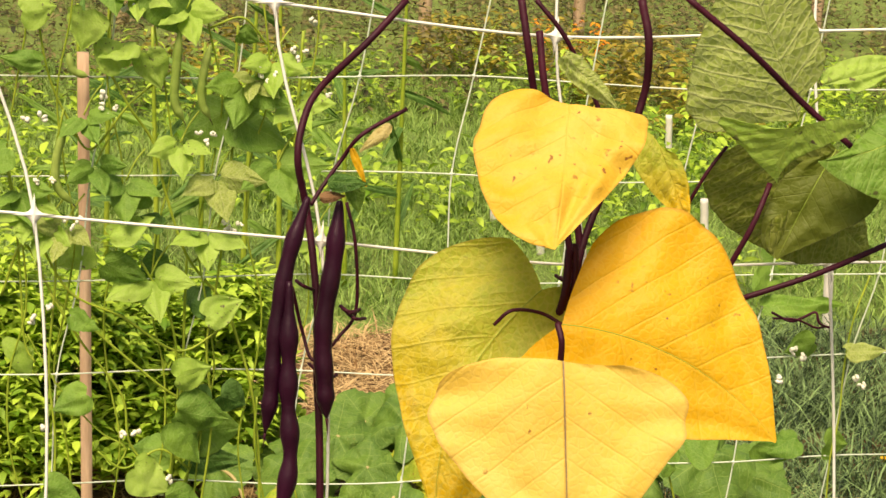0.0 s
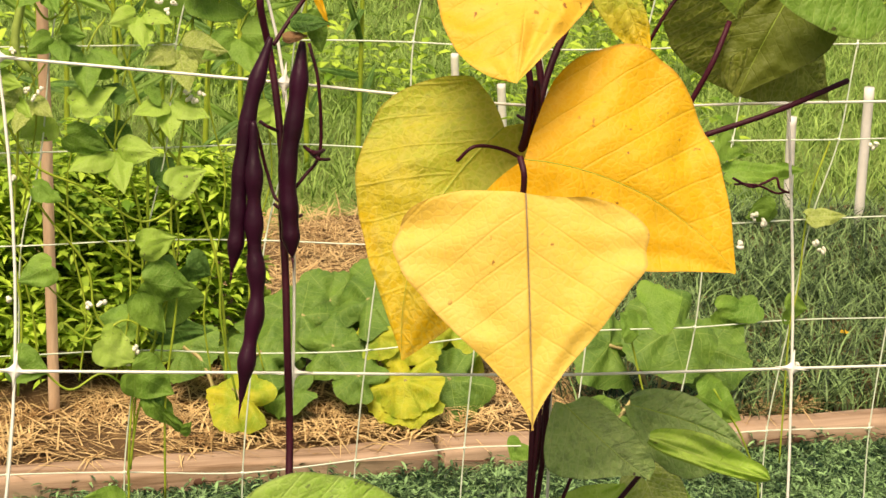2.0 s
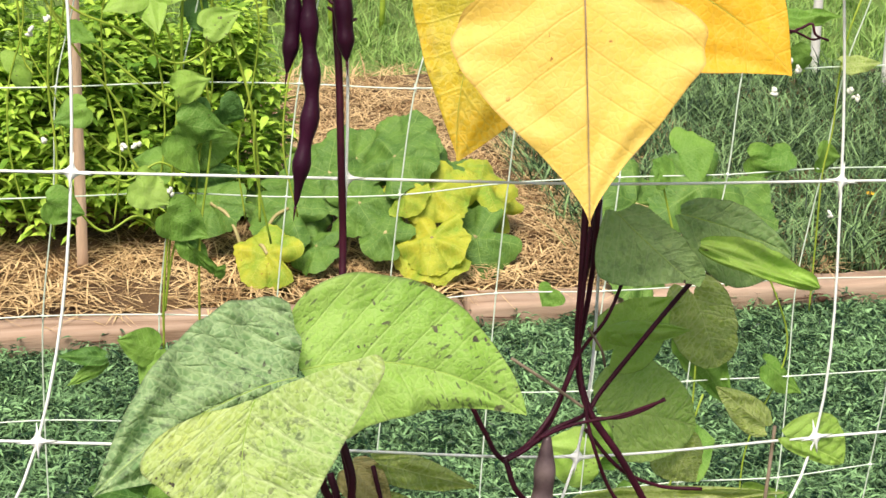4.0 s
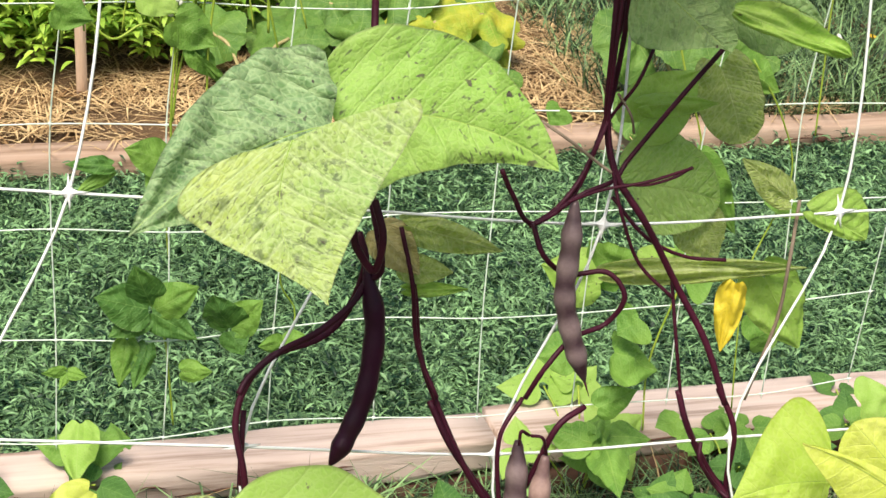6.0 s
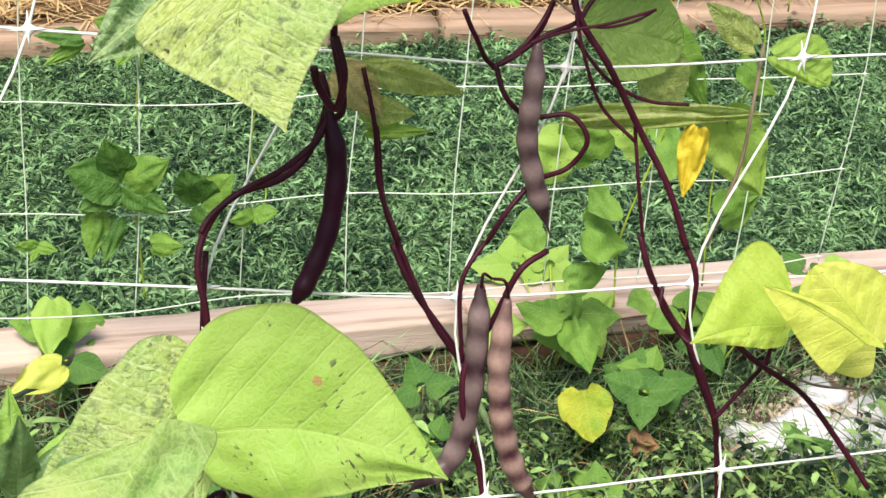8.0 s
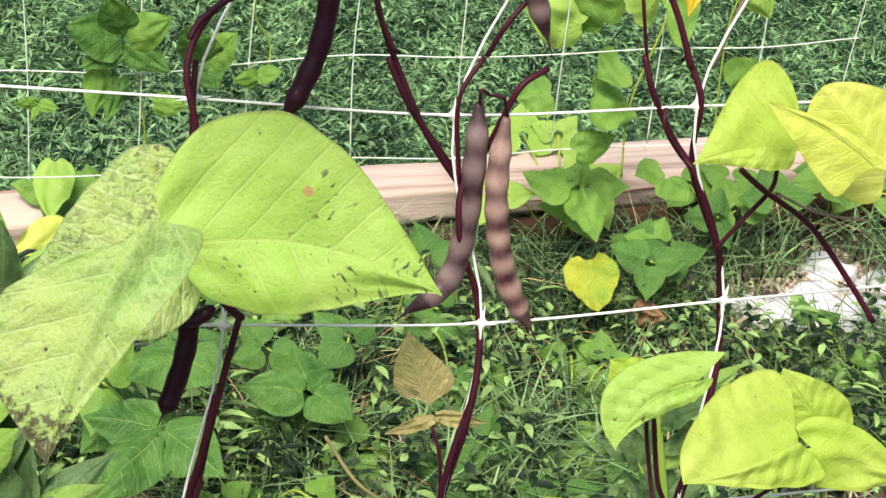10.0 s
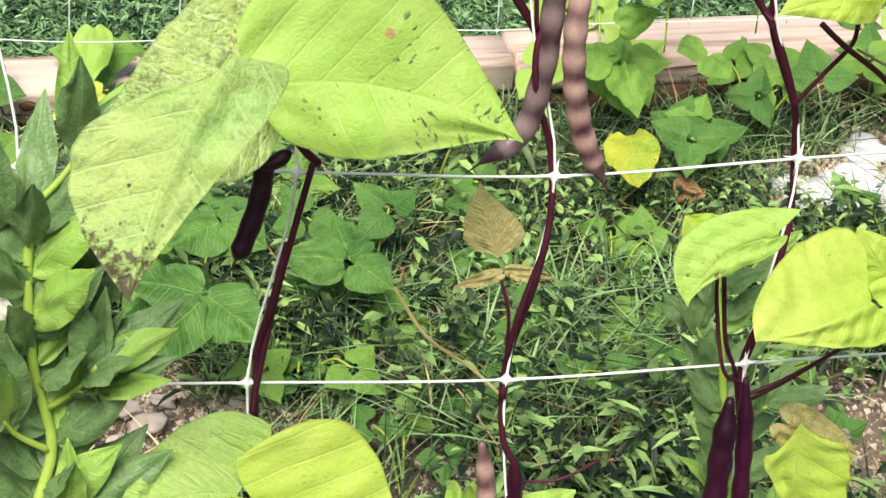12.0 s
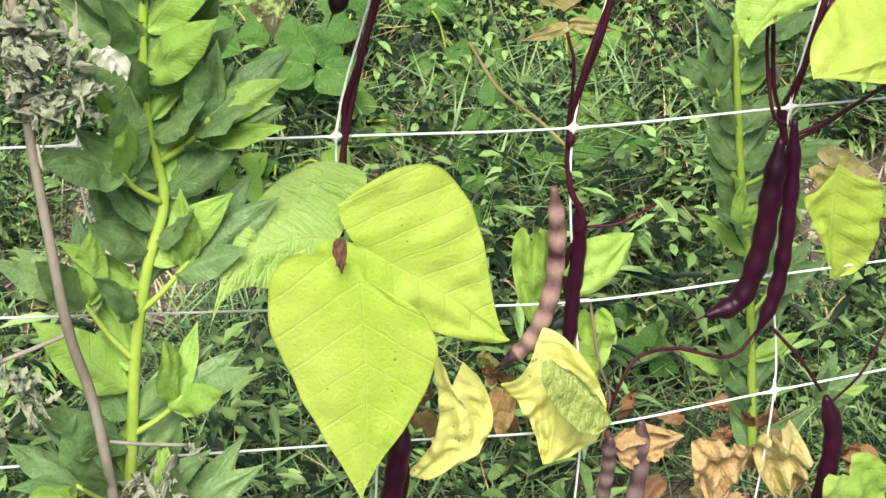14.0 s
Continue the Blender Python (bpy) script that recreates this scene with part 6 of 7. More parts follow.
for a, c, w in (((0.624, 1.250, 0.932), (0.673, 1.250, 0.946), 0.082), ((0.616, 1.250, 0.901), (0.590, 1.250, 0.925), 0.052), ((0.708, 1.250, 0.804), (0.779, 1.250, 0.762), 0.069), ((0.718, 1.250, 0.788), (0.708, 1.250, 0.739), 0.054),
                ((0.672, 1.250, 0.503), (0.722, 1.250, 0.509), 0.103), ((0.550, 1.250, 0.484), (0.465, 1.250, 0.515), 0.086), ((0.583, 1.250, 0.482), (0.527, 1.250, 0.546), 0.079), ((0.586, 1.250, 0.374), (0.657, 1.250, 0.341), 0.088),
                ((0.518, 1.250, 0.379), (0.469, 1.250, 0.374), 0.064), ((0.783, 1.250, 0.619), (0.849, 1.250, 0.572), 0.048), ((0.623, 1.250, 0.497), (0.660, 1.250, 0.530), 0.071), ((0.614, 1.250, 0.426), (0.583, 1.250, 0.402), 0.072),
                ((0.724, 1.250, 0.923), (0.791, 1.250, 0.906), 0.045), ((0.791, 1.250, 0.378), (0.847, 1.250, 0.411), 0.074), ((0.665, 1.250, 0.666), (0.743, 1.250, 0.543), 0.062), ((0.465, 1.250, 0.748), (0.451, 1.250, 0.724), 0.045),
                ((0.987, 1.250, 0.259), (1.040, 1.250, 0.274), 0.078), ((0.570, 1.250, 0.283), (0.627, 1.250, 0.307), 0.049)):
    leaf(GB5, a, c, w, random.choice((GREEN, GREEN, LIME, GREEN)), twist=random.uniform(-35, 35), rows=14, cols=6, fold=0.25, pucker=0.001, notch=0.1, shape=(0.42, 1.1))
stem(GB5, [(0.731, 1.250, 0.812), (0.784, 1.250, 0.728), (0.814, 1.250, 0.635), (0.773, 1.250, 0.506), (0.768, 1.250, 0.416), (0.779, 1.250, 0.266)], 0.0018, GREEN_STEM)
stem(GB5, [(0.696, 1.250, 0.580), (0.668, 1.250, 0.468), (0.639, 1.250, 0.352), (0.643, 1.250, 0.239)], 0.0022, GREEN_STEM)
stem(GB5, [(0.600, 1.250, 0.909), (0.637, 1.250, 0.790), (0.675, 1.250, 0.683), (0.683, 1.250, 0.546)], 0.002, GREEN_STEM)


# ---- bed behind: shrub, squash ----
def shrub(at, label, h, rx, ry, n, seed, size=(0.013, 0.024), mat=SHRUB):
    e = thing("shrub", at, label, "shrub", "leafy bushes")
    rnd = random.Random(seed)
    spots = []
    for k in range(9):
        a = rnd.uniform(0, 6.283)
        q = Vector(at) + Vector((math.cos(a) * rx * 0.7, math.sin(a) * ry * 0.7, h * rnd.uniform(0.6, 0.9)))
        part("branch", tube([at, Vector(at).lerp(q, 0.5) + Vector((0, 0, 0.05)), q], lambda t: 0.006 * (1 - 0.7 * t), 6, 6), GREEN_STEM, e)
    for k in range(n):
        a, b, r = rnd.uniform(0, 6.283), rnd.uniform(0.2, 1), rnd.random() ** 0.4
        spots.append(Vector(at) + Vector((math.cos(a) * rx * r * (1.1 - 0.5 * b * b), math.sin(a) * ry * r * (1.1 - 0.5 * b * b), h * b * (0.75 + 0.3 * noise.noise(Vector((a, b * 3, seed)))))))
    ob = sprigs("crown", spots, mat, "", "", seed, size, 6, 0.07, 0.03, "", e, 0.5, False)
    return e


shrub((-0.08, 3.42, 0), "dense bush of bright green pointed leaves in straw", 0.70, 0.34, 0.30, 1900, 21)
shrub((0.22, 3.50, 0), "dense bush of bright green pointed leaves in straw", 0.64, 0.28, 0.26, 1500, 22)
shrub((-0.42, 3.45, 0), "dense bush of bright green pointed leaves in straw", 0.68, 0.32, 0.30, 1500, 23)


def lobed_leaf(parent, at, r, normal, spin, mat, seed, lobes=5):
    """A broad squash leaf: lobed rim, ribs raised, dished."""
    rnd = random.Random(seed)
    n = Vector(normal).normalized()
    x = (Vector((math.cos(spin), 0.3, math.sin(spin))) - n * n.dot(Vector((math.cos(spin), 0.3, math.sin(spin))))).normalized()
    y = n.cross(x)
    bm = bmesh.new()
    layer, even = bm.loops.layers.uv.new("UVMap"), bm.loops.layers.uv.new("Blade")
    rings, seg, uvs = [], 60, {}
    for i in range(1, 8):
        f = i / 7
        ring = []
        for k in range(seg):
            a = 2 * math.pi * k / seg
            rim = 0.86 + 0.055 * math.cos(lobes * a) + 0.05 * abs(math.sin(14 * a + seed)) + 0.16 * noise.noise(Vector((math.cos(a) * 2, math.sin(a) * 2, seed)))
            rim *= 1 - 0.55 * math.exp(-((a - math.pi) / 0.28) ** 2)
            rr = r * f * (rim * f + 0.85 * (1 - f))
            h = r * (0.06 * math.cos(lobes * a) * f - 0.24 * f * f + 0.16 * noise.noise(Vector((math.cos(a) * 3 * f, math.sin(a) * 3 * f, seed + 5.0))))
            v = bm.verts.new(Vector(at) + x * (rr * math.cos(a)) + y * (rr * math.sin(a)) + n * h)
            b = (a * lobes / (2 * math.pi) + 0.5) % 1 - 0.5
            uvs[v] = (f, b * 1.9 * max(f, 0.15))
            ring.append(v)
        rings.append(ring)
    c = bm.verts.new(Vector(at))
    uvs[c] = (0, 0)
    for k in range(seg):
        bm.faces.new((c, rings[0][k], rings[0][(k + 1) % seg]))
        for p, q in zip(rings, rings[1:]):
            bm.faces.new((p[k], q[k], q[(k + 1) % seg], p[(k + 1) % seg]))
    for f in bm.faces:
        for lp in f.loops:
            lp[layer].uv = uvs[lp.vert]
            lp[even].uv = uvs[lp.vert][0], 0.5 * uvs[lp.vert][1]
    return part("leaf", bm, mat, parent)


def squash(at, label, leaves, seed):
    e = thing("squash_plant", at, label, "squash plant", "squash plants")
    rnd = random.Random(seed)
    for k, (q, r, mat) in enumerate(leaves):
        lobed_leaf(e, q, r, (-0.15 + rnd.uniform(-0.5, 0.5), -0.55 + rnd.uniform(-0.4, 0.4), 0.75), rnd.uniform(0, 6.28), mat, seed + k)
        part("petiole", tube([at, Vector(at).lerp(Vector(q), 0.5) + Vector((0, 0, 0.05)), q], 0.0042, 6, 6), PETIOLE_TAN, e)
    return e


rnd = random.Random(33)
crown = []
for k in range(24):
    a = k * 2.4
    r = 0.30 * math.sqrt((k + 0.5) / 24)
    side = math.cos(a)
    crown.append(((0.66 + 1.05 * r * side, 3.15 + 0.8 * r * math.sin(a), 0.35 - 0.62 * r + rnd.uniform(-0.06, 0.03)), rnd.uniform(0.07, 0.115), SQUASH_YELLOW if r * side > 0.02 and rnd.random() < 0.7 else SQUASH_LEAF))
crown += [((0.735, 2.93, 0.133), 0.10, SQUASH_YELLOW), ((0.68, 3.0, 0.246), 0.06, SQUASH_YELLOW)]
squash((0.72, 3.17, 0.05), "squash plant with yellow-green lobed leaves over straw", crown, 31)
squash((0.33, 3.0, 0.05), "small squash plant with one yellow leaf on straw", (((0.355, 2.93, 0.138), 0.090, SQUASH_YELLOW), ((0.42, 3.05, 0.2), 0.104, SQUASH_LEAF), ((0.25, 3.1, 0.2), 0.091, SQUASH_LEAF)), 47)
squash((1.35, 2.95, 0.05), "squash plant with dark green lobed leaves", (
    ((1.33, 2.85, 0.29), 0.130, SQUASH_LEAF), ((1.22, 2.95, 0.22), 0.117, SQUASH_LEAF), ((1.47, 2.95, 0.20), 0.117, SQUASH_LEAF), ((1.2, 2.8, 0.1), 0.104, SQUASH_LEAF)), 58)
blades("bed_grass_right", scatter(1700, 0.75, 2.6, 1.3, 2.9, 61, 0.03), GRASS_LONG, "tufts of green grass growing over the bed", "grass", 62, (0.05, 0.15), 0.0022, 12, 0.06, 1.0, 3)

# ---- distance ----
sprigs("far_brush", scatter(2600, -3.0, 6.5, 6.8, 15.0, 71, 0.0), BRUSH, "brown and olive undergrowth far behind the beds", "brush", 72, (0.012, 0.032), 16, 0.55, 0.2)
sprigs("gold_brush", scatter(260, 0.5, 5.5, 6.2, 9.0, 73, 0.0, (0.8, 0.12)), GOLD_BRUSH, "yellowing bushes among the far grass", "brush", 74, (0.02, 0.05), 10, 0.35, 0.12)
sprigs("far_weeds", scatter(1300, -3.0, 6.0, 3.2, 8.0, 75, 0.0, (0.9, 0.05)), SHRUB, "bright green weeds in the far grass", "weeds", 76, (0.015, 0.04), 8, 0.35, 0.12)


def corn(at, h, seed):
    e = thing("tall_stalk", at, "tall yellow-green stalk with long strap leaves", "stalk", "tall stalks")
    rnd = random.Random(seed)
    top = Vector(at) + Vector((rnd.uniform(-0.05, 0.05), 0, h))
    part("stalk", tube([at, Vector(at).lerp(top, 0.5), top], lambda t: 0.011 * (1 - 0.5 * t), 7, 6), GREEN_STEM, e)
    for k in range(7):
        q = Vector(at).lerp(top, 0.2 + 0.11 * k)
        a = rnd.uniform(0, 6.28)
        leaf(e, q, q + Vector((math.cos(a) * 0.2, math.sin(a) * 0.12, rnd.uniform(-0.1, 0.2))), 0.026, random.choice((GREEN, BED_LEAF, BED_LEAF)), rows=10, cols=3, notch=0.0, shape=(0.25, 0.6), droop=0.3)
    return e


for k in range(9):
    corn((0.05 + 0.13 * k + 0.04 * math.sin(k * 5), 5.4 + 0.25 * math.sin(k * 2.3), 0), 0.95 + 0.15 * math.sin(k * 1.7), 80 + k)
fence = thing("garden_fence", (3.0, 12.6, 0), "far weathered wooden fence of posts and one rail", "fence")
for x, y, h in ((1.6, 11.6, 1.0), (2.6, 11.5, 0.95), (3.75, 11.7, 1.1), (0.6, 11.8, 1.0), (5.4, 11.4, 1.0)):
    part("post", tube([(x, y, 0), (x, y, h / 2), (x, y, h)], 0.045, 8, 6, wobble=0.002, seed=3), STAKE, fence)
part("rail", tube([(-1, 12.0, 0.72), (2.6, 11.55, 0.74), (6.0, 11.4, 0.72)], 0.03, 8, 6), WOOD, fence)
shrub((3.05, 9.6, 0), "far bush with orange and yellow blossoms", 0.45, 0.4, 0.3, 26, 91, (0.014, 0.026), FLOWER_ORANGE)
shrub((2.5, 9.9, 0), "far bush with orange and yellow blossoms", 0.4, 0.35, 0.3, 120, 92, (0.02, 0.04), GOLD_BRUSH)


# ---- near bed ----
def bush_leaf(e, q, r, normal, spin, mat, seed):
    """Three leaflets round one stalk end."""
    rnd = random.Random(seed)
    n = Vector(normal).normalized()
    for k in (-1, 0, 1):
        a = spin + k * 1.75 + rnd.uniform(-0.15, 0.15)
        d = Vector((math.cos(a), math.sin(a), 0.15))
        d = (d - n * n.dot(d)).normalized()
        s = r * rnd.uniform(0.85, 1.1)
        leaf(e, Vector(q) + d * 0.008, Vector(q) + d * s, s * 0.78, mat, rows=14, cols=6, notch=0.05, shape=(0.42, 1.15), fold=0.32, face=n, seed=seed * 7 + k, ruffle=0.006)


def bush_bean(at, label, n, h, spread, size, seed, mats):
    e = thing("bush_bean", at, label, "bean plant", "bush beans")
    rnd = random.Random(seed)
    for k in range(n):
        a = rnd.uniform(0, 6.283)
        r = spread * math.sqrt((k + 0.5) / n)
        q = Vector(at) + Vector((r * math.cos(a), r * math.sin(a), h * rnd.uniform(0.55, 1.0)))
        part("stem", tube([at, Vector(at).lerp(q, 0.55) + Vector((0, 0, 0.03)), q], 0.0016, 6, 6), GREEN_STEM, e)
        bush_leaf(e, q, size * rnd.uniform(0.8, 1.2), (rnd.uniform(-0.5, 0.3), -0.5 + rnd.uniform(-0.4, 0.3), 0.85), rnd.uniform(0, 6.28), rnd.choice(mats), seed * 31 + k)
    return e


BEDS = (BED_LEAF, BED_LEAF, GREEN, BED_LEAF)
E1 = bush_bean((-0.06, 0.95, 0.0), "bush bean with large fresh green leaflets on sandy soil", 3, 0.2, 0.12, 0.075, 101, BEDS)
for a, c, w in (((-0.075, 0.768, 0.220), (-0.159, 0.777, 0.240), 0.073), ((-0.079, 0.752, 0.220), (-0.161, 0.674, 0.200), 0.075), ((-0.070, 0.764, 0.220), (-0.015, 0.677, 0.220), 0.079), ((-0.037, 0.906, 0.220), (-0.102, 0.871, 0.220), 0.069), ((-0.030, 0.905, 0.220), (0.011, 0.853, 0.220), 0.069)):
    leaf(E1, a, c, w, BED_LEAF, rows=14, cols=6, notch=0.05, shape=(0.42, 1.12), fold=0.3, face=Vector((-0.2, -0.5, 0.84)), rib=PALE_STEM)
E2 = bush_bean((0.18, 1.0, 0.0), "bush bean with dark green leaflets", 3, 0.17, 0.1, 0.07, 102, BEDS)
for a, c, w in (((0.129, 0.914, 0.150), (0.122, 1.007, 0.160), 0.072), ((0.120, 0.909, 0.150), (0.039, 0.935, 0.150), 0.064), ((0.135, 0.907, 0.150), (0.171, 0.850, 0.150), 0.064)):
    leaf(E2, a, c, w, BED_LEAF, rows=14, cols=6, notch=0.05, shape=(0.42, 1.12), fold=0.3, face=Vector((-0.2, -0.5, 0.84)), rib=PALE_STEM)
E3 = bush_bean((0.62, 1.42, 0.0), "bush bean with bright green leaflets before the timber", 5, 0.17, 0.15, 0.065, 103, (GREEN, BED_LEAF, LIME))
for a, c, w in (((0.582, 1.289, 0.200), (0.524, 1.351, 0.200), 0.066), ((0.591, 1.305, 0.200), (0.636, 1.395, 0.200), 0.042), ((0.599, 1.287, 0.200), (0.581, 1.159, 0.200), 0.062), ((0.617, 1.303, 0.200), (0.675, 1.290, 0.200), 0.059), ((0.739, 1.336, 0.200), (0.694, 1.322, 0.200), 0.052), ((0.736, 1.302, 0.200), (0.747, 1.243, 0.200), 0.051)):
    leaf(E3, a, c, w, GREEN, rows=14, cols=6, notch=0.05, shape=(0.42, 1.12), fold=0.3, face=Vector((-0.2, -0.5, 0.84)), rib=PALE_STEM)
leaf(E3, (0.587, 1.185, 0.140), (0.569, 1.084, 0.130), 0.078, SQUASH_YELLOW, "yellowing leaf", rows=14, cols=6, notch=0.14, fold=0.1)
leaf(E3, (0.646, 1.134, 0.080), (0.688, 1.116, 0.080), 0.041, BROWN, "crumpled dry brown leaf", rows=14, cols=6, notch=0.05, fold=0.5, ruffle=0.03)
E4 = bush_bean((-0.2, 1.45, 0.0), "bush bean with green and yellow leaves", 5, 0.16, 0.14, 0.065, 104, (GREEN, BED_LEAF))
leaf(E4, (-0.153, 1.43, 0.20), (-0.165, 1.345, 0.16), 0.058, LIME, rows=14, cols=6, notch=0.1, fold=0.2)
leaf(E4, (-0.150, 1.30, 0.17), (-0.220, 1.27, 0.15), 0.050, YELLOW_LIME, "yellow leaf", rows=14, cols=6, notch=0.1, fold=0.2)
for k, (x, y, n, s) in enumerate(((0.85, 1.35, 6, 0.06), (0.95, 1.0, 4, 0.055), (0.75, 1.2, 5, 0.06), (0.3, 1.2, 2, 0.05), (0.06, 1.25, 3, 0.055), (0.36, 1.02, 3, 0.06), (0.28, 0.86, 3, 0.055), (0.46, 0.78, 3, 0.055), (0.06, 0.84, 3, 0.05), (0.5, 0.95, 3, 0.055), (0.72, 0.85, 3, 0.05),
                                  (-0.3, 1.15, 4, 0.06), (0.35, 0.75, 3, 0.05), (0.6, 0.6, 3, 0.05), (0.15, 0.62, 3, 0.045), (1.1, 1.45, 5, 0.06), (0.42, 0.45, 2, 0.045), (0.8, 0.5, 3, 0.05))):
    bush_bean((x, y, 0.0), "bush bean with small green leaves among weeds", n, 0.10 + 0.06 * (y > 1.1), 0.1, s, 110 + k, BEDS + (GREEN,))
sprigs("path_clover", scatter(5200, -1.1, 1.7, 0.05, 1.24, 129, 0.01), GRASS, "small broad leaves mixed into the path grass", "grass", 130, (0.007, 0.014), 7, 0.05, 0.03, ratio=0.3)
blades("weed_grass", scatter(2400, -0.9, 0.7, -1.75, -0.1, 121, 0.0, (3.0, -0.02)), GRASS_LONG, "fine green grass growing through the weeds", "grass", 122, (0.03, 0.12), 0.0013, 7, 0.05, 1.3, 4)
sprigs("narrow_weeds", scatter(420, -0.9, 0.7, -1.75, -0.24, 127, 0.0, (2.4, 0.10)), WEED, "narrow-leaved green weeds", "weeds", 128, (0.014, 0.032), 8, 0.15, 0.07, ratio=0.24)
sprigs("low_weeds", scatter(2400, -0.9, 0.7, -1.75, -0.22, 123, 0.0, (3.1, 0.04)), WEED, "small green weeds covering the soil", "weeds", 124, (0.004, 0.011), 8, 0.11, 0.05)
blades("dry_litter", scatter(1800, -0.9, 0.7, -1.7, -0.05, 135, 0.012), LITTER, "dry leaf scraps and stalks lying on the soil", "litter", 136, (0.002, 0.012), 0.0022, 4, 0.05, 4.0, 3)
blades("dry_stalks", scatter(420, -0.9, 0.7, -1.7, -0.05, 125, 0.01), STRAW, "dry straw-coloured stalks among the weeds", "stalks", 126, (0.01, 0.12), 0.0013, 2, 0.05, 1.4, 3)


def stone(at, r, seed, label="pale stone lying among weeds", mat=STONE):
    bm = bmesh.new()
    bmesh.ops.create_icosphere(bm, subdivisions=3, radius=r)
    for v in bm.verts:
        d = v.co.normalized()
        v.co = Vector((v.co.x, v.co.y * 0.75, min(v.co.z, 0.5 * r) * 0.5)) * (1 + 0.45 * noise.noise(d * 1.5 + Vector((seed, 0, 0))) + 0.12 * noise.noise(d * 5 + Vector((seed, 3, 0)))) + Vector(at)
    return tagged(part("stone", bm, mat), label, "stone", "stones")


for k, (x, y, r) in enumerate(((0.93, 1.16, 0.045), (0.86, 1.2, 0.035), (1.0, 1.1, 0.05), (0.9, 1.05, 0.03), (0.78, 1.32, 0.04), (1.06, 1.22, 0.05), (-0.135, 0.79, 0.024), (-0.11, 0.83, 0.016), (-0.16, 0.82, 0.02), (-0.17, 0.76, 0.015), (0.20, 0.68, 0.02), (0.16, 0.61, 0.018), (0.22, 0.63, 0.014), (0.74, 0.69, 0.02),
                              (0.1, 1.08, 0.02), (0.32, 0.58, 0.02), (0.24, 0.52, 0.015), (-0.02, 0.82, 0.012), (0.7, 0.66, 0.02))):
    stone((x, y, 0.008), r, k * 3.1)
for k, (q, r) in enumerate((((0.880, 1.216, 0.0), 0.05), ((0.945, 1.19, 0.0), 0.065), ((1.045, 1.184, 0.0), 0.07), ((1.044, 1.313, 0.0), 0.05), ((0.985, 1.245, 0.0), 0.05), ((1.12, 1.24, 0.0), 0.06), ((0.90, 1.14, 0.0), 0.035))):
    stone((q[0], q[1], 0.006), r, 9.0 + k * 2.3, "chalky white stone lying by the bed edge", PALE_ROCK)
rnd = random.Random(9)
for k in range(60):
    q = bed(rnd.uniform(-0.8, 0.6), rnd.uniform(-1.6, -0.3), 0.004)
    stone(q, rnd.uniform(0.003, 0.009), k + 50.5, "small pale pebble on sandy soil")


def gravel(name, label, n, seed):
    """Crumbs and grit, thickest on the bare spots."""
    rnd = random.Random(seed)
    verts, faces = [], []
    for k in range(n):
        if k % 3:
            x, y, r = BARE[rnd.randrange(len(BARE))]
            a, d = rnd.uniform(0, 6.283), r * 1.1 * math.sqrt(rnd.random())
            q = Vector((x + d * math.cos(a), y + d * math.sin(a), 0.0))
        else:
            q = bed(rnd.uniform(-0.9, 0.7), rnd.uniform(-1.7, -0.1))
        u, v = (q - ORIGIN).dot(E_U), (q - ORIGIN).dot(E_V)
        q.z = 0.03 * noise.noise(Vector((u * 4, v * 4, 3.3))) + 0.001
        s = 0.0012 + 0.006 * rnd.random() ** 3
        m = Euler((rnd.uniform(0, 3), rnd.uniform(0, 3), rnd.uniform(0, 3))).to_matrix()
        i = len(verts)
        for d in ((1.3, 0, 0), (-1, 0.2, 0), (0, 1, 0), (0.1, -0.9, 0), (0, 0, 0.8), (0, 0.1, -0.8)):
            verts.append(q + m @ (Vector(d) * s * rnd.uniform(0.7, 1.2)))
        faces += [(i + a, i + b, i + c) for a, b, c in ((0, 2, 4), (2, 1, 4), (1, 3, 4), (3, 0, 4), (2, 0, 5), (1, 2, 5), (3, 1, 5), (0, 3, 5))]
    return tagged(raw(name, verts, faces, LITTER, smooth=False), label, "gravel", kind="stuff")


gravel("soil_crumbs", "pale grit and crumbs on the sandy soil", 10000, 151)


def marigold(at, mat, label):
    e = thing("small_flower", at, label, "flower", "small flowers")
    top = Vector(at) + Vector((0.0, 0.0, 0.10))
    part("stem", tube([at, Vector(at) + Vector((0.01, 0, 0.05)), top], 0.001, 6, 6), GREEN_STEM, e)
    for k in range(9):
        a = k * 0.7
        leaf(e, top, top + Vector((math.cos(a) * 0.013, math.sin(a) * 0.013, 0.002)), 0.008, mat, name="petal", rows=4, cols=2, notch=0.0, face=Vector((0, 0, 1)), ruffle=0.001)
    return e


marigold(tuple(Vector((0.232, 1.263, 0.000))), FLOWER_YELLOW, "small yellow flower among the weeds")
marigold(tuple(Vector((0.218, 1.279, 0.000))), FLOWER_YELLOW, "small yellow flower among the weeds")
marigold(tuple(Vector((0.164, 0.938, 0.000))), FLOWER_WHITE, "small white flower on a thin stem")
marigold(tuple(Vector((1.995, 3.281, 0.000))), FLOWER_YELLOW, "small yellow flower in the grass")
marigold(tuple(Vector((1.994, 3.285, -0.000))), FLOWER_YELLOW, "small yellow flower in the grass")
marigold(tuple(Vector((1.164, 4.479, 0.000))), FLOWER_YELLOW, "small yellow flower in the straw bed")


